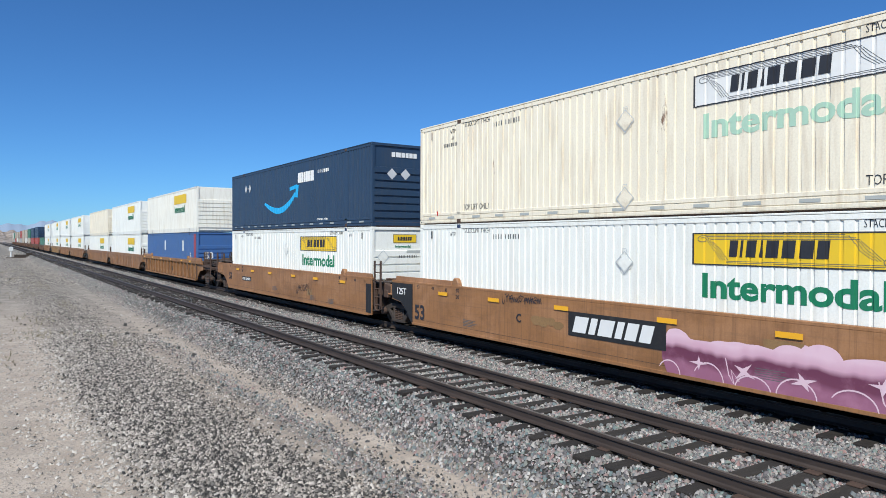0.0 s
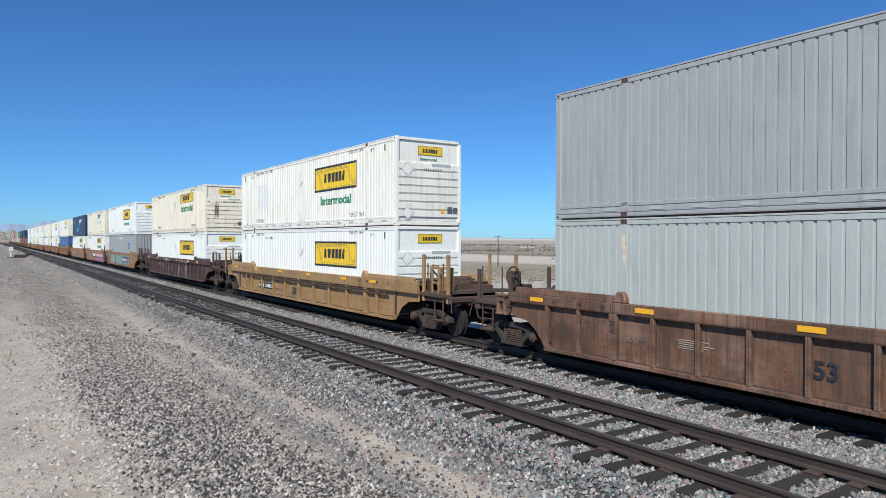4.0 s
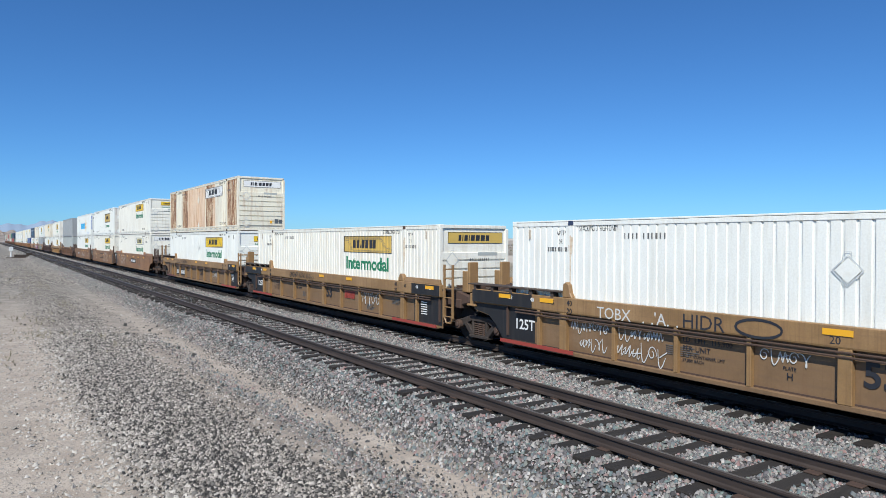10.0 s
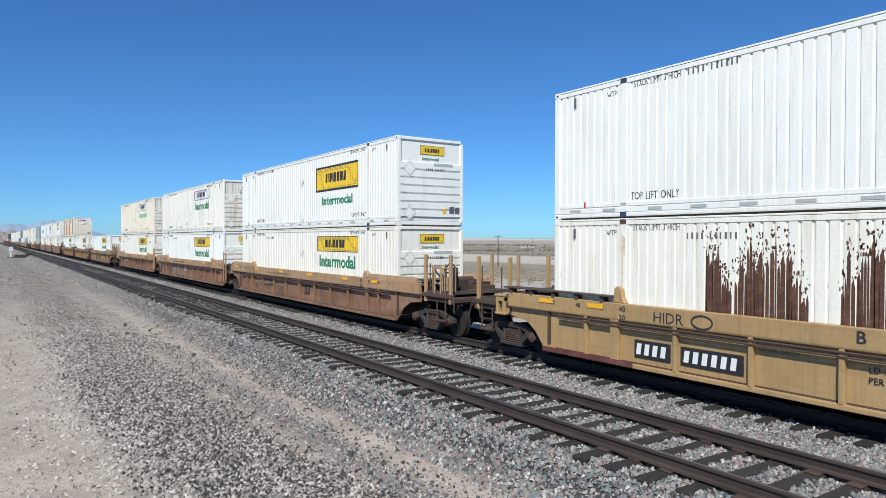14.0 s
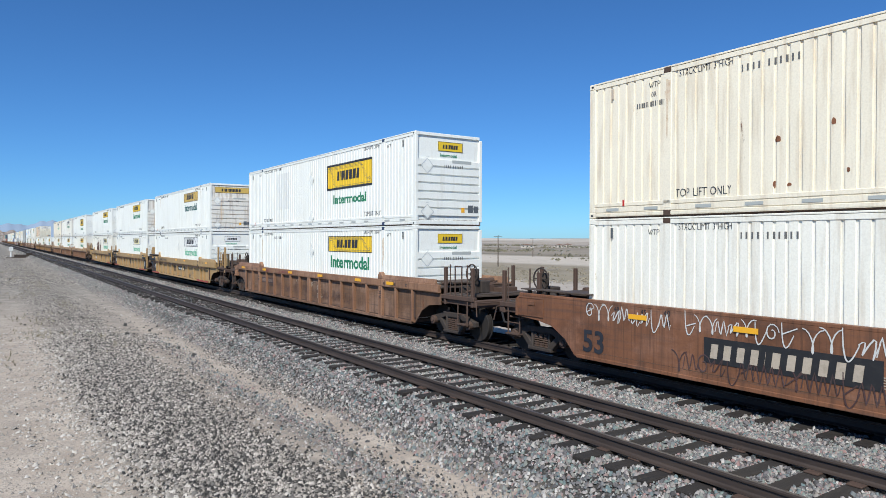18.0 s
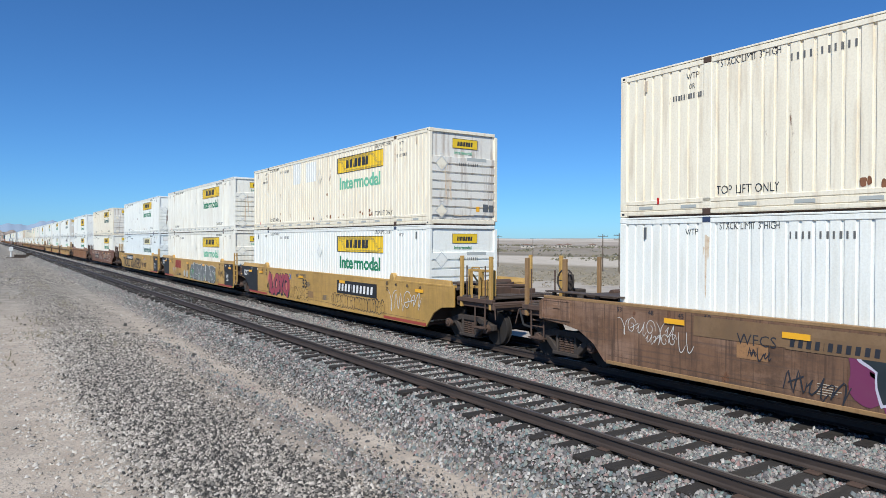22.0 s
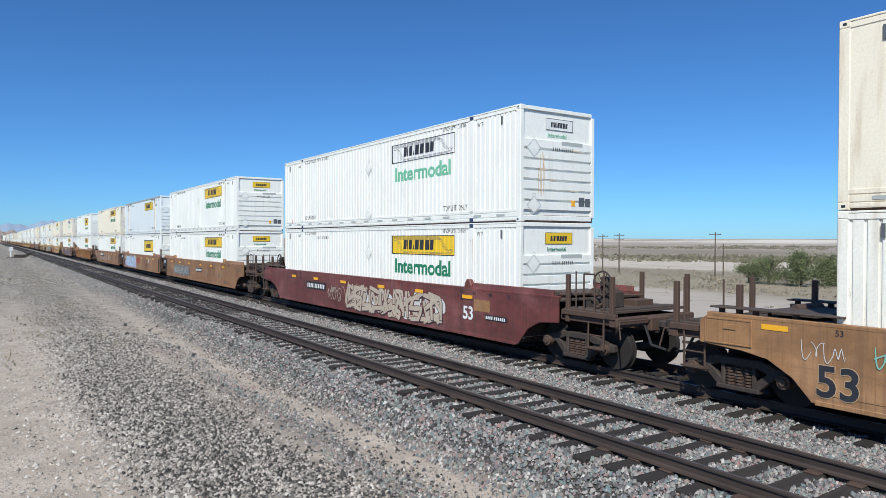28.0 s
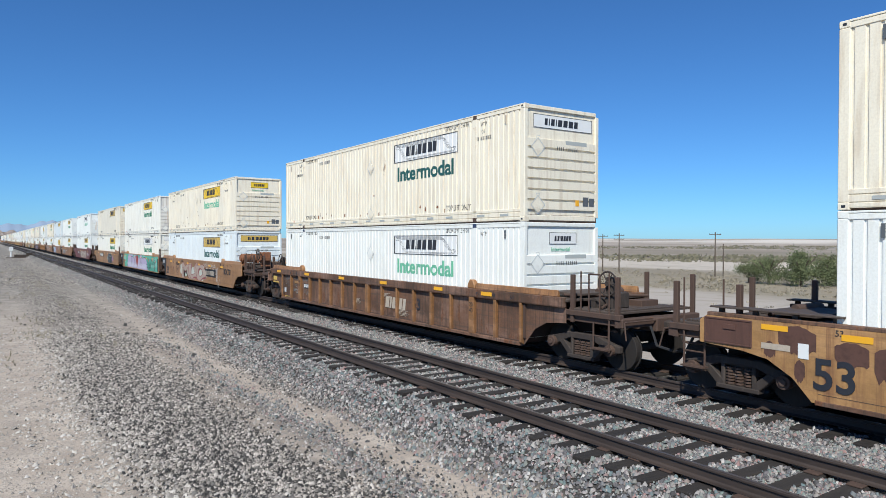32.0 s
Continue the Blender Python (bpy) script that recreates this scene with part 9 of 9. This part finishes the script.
def tree(bearing, dist, h, r, mat, label, seed, name="tree", leaves=900):
    rng = np.random.default_rng(seed)
    x, y = along(bearing, dist)
    t = tagged(new(name), label, name.replace("_", " "), "trees in the desert" if name == "tree" else "desert bushes")
    t.matrix_basis = pose(x, y, ground_height(x, y) - 0.05)

    def trunk(g):
        rod(g, (0, 0, 0), (0.1, 0, h * 0.45), 0.035 * h, 7)
        for i in range(7):
            a = i * 0.9 + seed
            rod(g, (0.05, 0, h * (0.15 + 0.04 * i)), (r * 0.7 * math.cos(a), r * 0.7 * math.sin(a), h * (0.5 + 0.05 * i)), 0.014 * h, 5)
    if name == "tree":
        part("trunk", mesh_of(("trunk", seed), trunk, "bark"), t)
    clumps = rng.uniform(-1, 1, (11, 3))
    clumps = clumps / np.linalg.norm(clumps, axis=1)[:, None] * rng.uniform(0.25, 0.8, (11, 1))
    c = clumps[rng.integers(0, 11, leaves)] + rng.normal(0, 0.2, (leaves, 3))
    c = c * np.array([r * 1.15, r * 1.15, h * 0.5]) + np.array([0, 0, h * 0.46])
    c[:, 2] = np.maximum(c[:, 2], 0.05 * h)
    s = rng.uniform(0.03, 0.075, leaves) * h if name != "tree" else rng.uniform(0.012, 0.03, leaves) * h
    d1, d2 = rng.normal(0, 1, (leaves, 3)), rng.normal(0, 1, (leaves, 3))
    d1 /= np.linalg.norm(d1, axis=1)[:, None]
    d2 /= np.linalg.norm(d2, axis=1)[:, None]
    quad = np.stack([c - d1 * s[:, None], c + d2 * s[:, None] * 0.7, c + d1 * s[:, None], c - d2 * s[:, None] * 0.7], 1).reshape(-1, 3)

    def crown(g):
        g[0].extend(map(tuple, quad.tolist()))
        g[1].extend([(4 * i, 4 * i + 1, 4 * i + 2, 4 * i + 3) for i in range(leaves)])
    part("crown", mesh_of(("crown", seed), crown, mat), t)
    return t


for k, (b, d, h, r) in enumerate(((59.4, 125, 5.6, 3.6), (58.0, 128, 4.2, 2.4), (61.6, 122, 6.6, 2.7), (63.5, 126, 6.4, 3.4), (65.4, 126, 5.0, 2.4), (67.2, 124, 5.6, 3.0))):
    tree(b, d, h, r, "leaf", "low green desert tree with a ragged crown", 100 + k, "tree", 6500)
brng = random.Random(5)
for k in range(60):
    b, d = brng.uniform(33, 67), brng.uniform(88, 170)
    h = brng.uniform(0.8, 2.0)
    tree(b, d, h, h * brng.uniform(0.8, 1.4), "brush", "dry olive-brown desert bush", 300 + k, "desert_bush", 130)
for k, (b, d, h) in enumerate(((46.9, 92, 2.4), (55.4, 105, 2.6), (56.6, 108, 2.2), (52.0, 110, 1.6))):
    tree(b, d, h, h * 1.1, "brush", "large dry olive-brown desert bush", 500 + k, "desert_bush", 400)


def brush_field():
    """Low scrub over the flats, joined."""
    rng = np.random.default_rng(8)
    n = 2600
    b = np.radians(rng.uniform(22, 74, n))
    d = np.where(rng.uniform(0, 1, n) < 0.85, rng.uniform(92, 185, n), 60 * 12.0 ** rng.uniform(0, 1, n))
    x, y = d * np.sin(b), d * np.cos(b)
    clump = np.sin(x * 0.11 + 1) * np.sin(y * 0.09) + 0.5 * np.sin(x * 0.31 + y * 0.23)
    keep = clump > rng.uniform(-0.9, 0.7, n)
    x, y, d = x[keep], y[keep], d[keep]
    ok = x > 24
    x, y, d = x[ok], y[ok], d[ok]
    vs, fs = [], []
    for xx, yy, dd in zip(x, y, d):
        s = rng.uniform(0.2, 0.7)
        cx, cy = xx, yy
        z = ground_height(xx, yy)
        for q in range(11):
            xx, yy = cx + rng.normal(0, 0.45) * s, cy + rng.normal(0, 0.45) * s
            a = rng.uniform(0, 6.28)
            n0 = len(vs)
            r = s * rng.uniform(0.12, 0.3)
            up = s * rng.uniform(0.15, 0.45)
            vs += [(xx + r * math.cos(a), yy + r * math.sin(a), z + 0.1 * s), (xx + 0.5 * r * math.cos(a + 1.2), yy + 0.5 * r * math.sin(a + 1.2), z + up), (xx - 0.3 * r * math.cos(a), yy - 0.3 * r * math.sin(a), z + up * 1.1), (xx + 0.6 * r * math.cos(a - 1.0), yy + 0.6 * r * math.sin(a - 1.0), z)]
            fs.append((n0, n0 + 1, n0 + 2, n0 + 3))
    me = bpy.data.meshes.new("desert_scrub")
    me.from_pydata(vs, [], fs)
    me.materials.append(M["brush"])
    tagged(new("desert_scrub", me), "low dry scrub dotted over the desert flats", "scrub", kind="stuff")


brush_field()


def far_brush():
    """Dark lines of brush and trees far across the flats, joined."""
    rng = np.random.default_rng(9)
    vs, fs = [], []
    for i in range(2600):
        b = math.radians(rng.uniform(30, 72))
        d = rng.choice((270, 320, 470, 700, 950)) * rng.uniform(0.93, 1.08)
        x, y = d * math.sin(b), d * math.cos(b)
        if math.sin(x * 0.021 + 2) + math.sin(y * 0.017) + rng.uniform(-0.8, 0.8) < 0.2:
            continue
        z = ground_height(x, y)
        s = rng.uniform(0.5, 1.5) * (1 + d / 900)
        for q in range(6):
            cx, cy, cz = x + rng.normal(0, 0.8) * s, y + rng.normal(0, 0.8) * s, z + rng.uniform(0.1, 0.7) * s
            a = rng.uniform(0, 3.1)
            n = len(vs)
            r = s * rng.uniform(0.3, 0.6)
            vs += [(cx - r * math.cos(a), cy + r * math.sin(a), cz - 0.3 * r), (cx, cy, cz - 0.5 * r), (cx + r * math.cos(a), cy - r * math.sin(a), cz), (cx + 0.2 * r, cy, cz + 0.6 * r)]
            fs.append((n, n + 1, n + 2, n + 3))
    me = bpy.data.meshes.new("far_brush")
    me.from_pydata(vs, [], fs)
    me.materials.append(M["farbrush"])
    tagged(new("far_brush", me), "dark lines of brush far across the desert flats", "scrub", kind="stuff")


far_brush()


def dry_weeds():
    """Thin dry weeds on the dirt verge far along the line, joined."""
    rng = np.random.default_rng(21)
    vs, fs = [], []
    for i in range(2600):
        y = 22 + 75 * rng.uniform(0, 1) ** 1.2
        x = rng.uniform(-3.0, 3.6)
        if math.sin(x * 1.7 + 2) * math.sin(y * 0.35) + 0.4 * math.sin(y * 0.9 + x) < rng.uniform(-0.2, 1.0):
            continue
        z = ground_height(x, y)
        for q in range(4):
            a, hgt, lean = rng.uniform(0, 6.28), rng.uniform(0.06, 0.22), rng.uniform(0.03, 0.14)
            n0 = len(vs)
            vs += [(x - 0.012 * math.sin(a), y + 0.012 * math.cos(a), z), (x + 0.012 * math.sin(a), y - 0.012 * math.cos(a), z), (x + lean * math.cos(a), y + lean * math.sin(a), z + hgt)]
            fs.append((n0, n0 + 1, n0 + 2))
    me = bpy.data.meshes.new("dry_weeds")
    me.from_pydata(vs, [], fs)
    me.materials.append(M["brush"])
    tagged(new("dry_weeds", me), "thin dry weeds on the gravelly verge", "weeds", kind="stuff")


dry_weeds()


def ballast_heap():
    """A long heap of fresh ballast beyond the train, joined."""
    rng = np.random.default_rng(77)
    vs, fs = [], []
    cube = [(-1, -1, -1), (1, -1, -1), (1, 1, -1), (-1, 1, -1), (-1, -1, 1), (1, -1, 1), (1, 1, 1), (-1, 1, 1)]
    quads = ((0, 3, 2, 1), (4, 5, 6, 7), (0, 1, 5, 4), (1, 2, 6, 5), (2, 3, 7, 6), (3, 0, 4, 7))
    k = 40
    for i in range(k + 1):
        for j in range(k + 1):
            x, y = 18.5 + 8.0 * i / k, -14 + 26.5 * j / k
            edge = min(1, (12.4 - y) / 4.2, (x - 18.5) / 3.2, (26.5 - x) / 3.2)
            z = -1.45 + 3.0 * max(0, edge) + 0.25 * noise.noise((x * 0.7, y * 0.7, 4)) * (edge > 0.1)
            vs.append((x, y, z))
    fs = [(j + (k + 1) * i, j + 1 + (k + 1) * i, j + 1 + (k + 1) * (i + 1), j + (k + 1) * (i + 1)) for i in range(k) for j in range(k)]
    for q in range(9000):
        x, y = rng.uniform(18.6, 23.4), rng.uniform(2.0, 12.4)
        edge = min(1, (12.4 - y) / 4.2, (x - 18.5) / 3.2, (26.5 - x) / 3.2)
        z = -1.45 + 3.0 * max(0, edge) + 0.25 * noise.noise((x * 0.7, y * 0.7, 4)) * (edge > 0.1)
        s = 0.5 * 0.09 * rng.lognormal(0, 0.3)
        n = len(vs)
        vs += [(x + s * (a + rng.uniform(-0.5, 0.5)), y + s * (b + rng.uniform(-0.5, 0.5)), z + s * (c + rng.uniform(-0.5, 0.5))) for a, b, c in cube]
        fs += [tuple(n + v for v in f) for f in quads]
    me = bpy.data.meshes.new("ballast_heap")
    me.from_pydata(vs, [], fs)
    me.materials.append(M["ballast"])
    tagged(new("ballast_heap", me), "long heap of mixed grey and purple crushed stone beyond the train", "stone heap", kind="stuff")


ballast_heap()


def house(bearing, dist, w, d, h):
    x, y = along(bearing, dist)
    o = tagged(new("house"), "low pale stucco house far across the desert", "house", "distant houses")
    o.matrix_basis = pose(x, y, ground_height(x, y), 0, 0, -bearing)
    part("wall", mesh_of(("hwall", w, d, h), lambda g: box(g, -w / 2, w / 2, -d / 2, d / 2, -0.3, h), "stucco"), o)
    part("roof", mesh_of(("hroof", w, d, h), lambda g: prism_y(g, [(-w / 2 - 0.4, h), (0, h + 1.4), (w / 2 + 0.4, h)], -d / 2 - 0.4, d / 2 + 0.4), "roofing"), o)
    for i in range(3):
        part("window", mesh_of("hwin", lambda g: box(g, -0.6, 0.6, -0.05, 0.05, 0, 1.1), "glass"), o, at=Matrix.Translation((w * (i - 1) * 0.3, -d / 2 - 0.03, 1.0)))


for k in range(4):
    house(brng.choice((41, 43.5, 46, 50, 52, 57, 62)) + brng.uniform(-0.7, 0.7), brng.uniform(620, 900), brng.uniform(8, 14), 8, brng.uniform(2.2, 3))


def ridge(name, bearing0, bearing1, dist, height, mat, label, seed, base=-6):
    def build(g):
        k = 70
        for i in range(k + 1):
            b = bearing0 + (bearing1 - bearing0) * i / k
            x, y = along(b, dist)
            q = noise.noise((i * 0.1, seed, 0)) * 0.4 + noise.noise((i * 0.35, seed, 2)) * 0.12
            fade = min(1, 4 * i / k, 4 * (k - i) / k)
            top = height * max(0.05, 0.62 + q) * fade
            xb, yb = along(b, dist * 1.12)
            g[0].extend([(x, y, base), ((x + xb) / 2, (y + yb) / 2, base + top * 0.72), (xb, yb, base + top)])
        for i in range(k):
            n = 3 * i
            g[1].extend([(n, n + 3, n + 4, n + 1), (n + 1, n + 4, n + 5, n + 2)])
    ob = new(name, mesh_of((name, seed), build, mat, smooth=True))
    tagged(ob, label, "backdrop", kind="structure")


ridge("backdrop_mountains", -5, 8.5, 4300, 165, "haze", "faint blue mountain range on the horizon", 2.0)
ridge("backdrop_mesa", 52, 70, 2900, 17, "mesa", "long low pale mesa on the horizon", 5.0)


# ---- trackside box by the empty track ----
def trackside():
    s = tagged(new("switch_stand"), "low silver switch stand with a dark machine box beside the track", "switch stand")
    s.matrix_basis = pose(3.4, 149, ground_height(3.4, 149))
    part("post", mesh_of("swpost", lambda g: (disc_z2(g, 0.2, 0.14, 0, 1.9), box(g, -0.35, 0.35, -0.2, 0.2, 1.2, 2.0)), "signal", 0.02), s)
    part("machine", mesh_of("swbox", lambda g: (box(g, 0.5, 3.6, -0.5, 0.5, 0.1, 0.55), box(g, 2.4, 3.4, -0.5, 0.5, 0.55, 0.9)), "iron", 0.03), s)
    part("base", mesh_of("swbase", lambda g: box(g, -0.8, 4.2, -0.8, 0.8, -0.15, 0.12), "deck", 0.02), s)


trackside()


# ---- the train's run ----
def run(t):
    return 21.0542 * t + 0.0207 * max(0.0, t - 8.0) ** 2 / 2


def motions():
    for ob, x, y, z in MOVERS:
        walk(ob, [(t, pose(x, y + run(t), z)) for t in (0, 4, 8, 11, 14, 17, 20, 23, 26, 29, 32)])


motions()
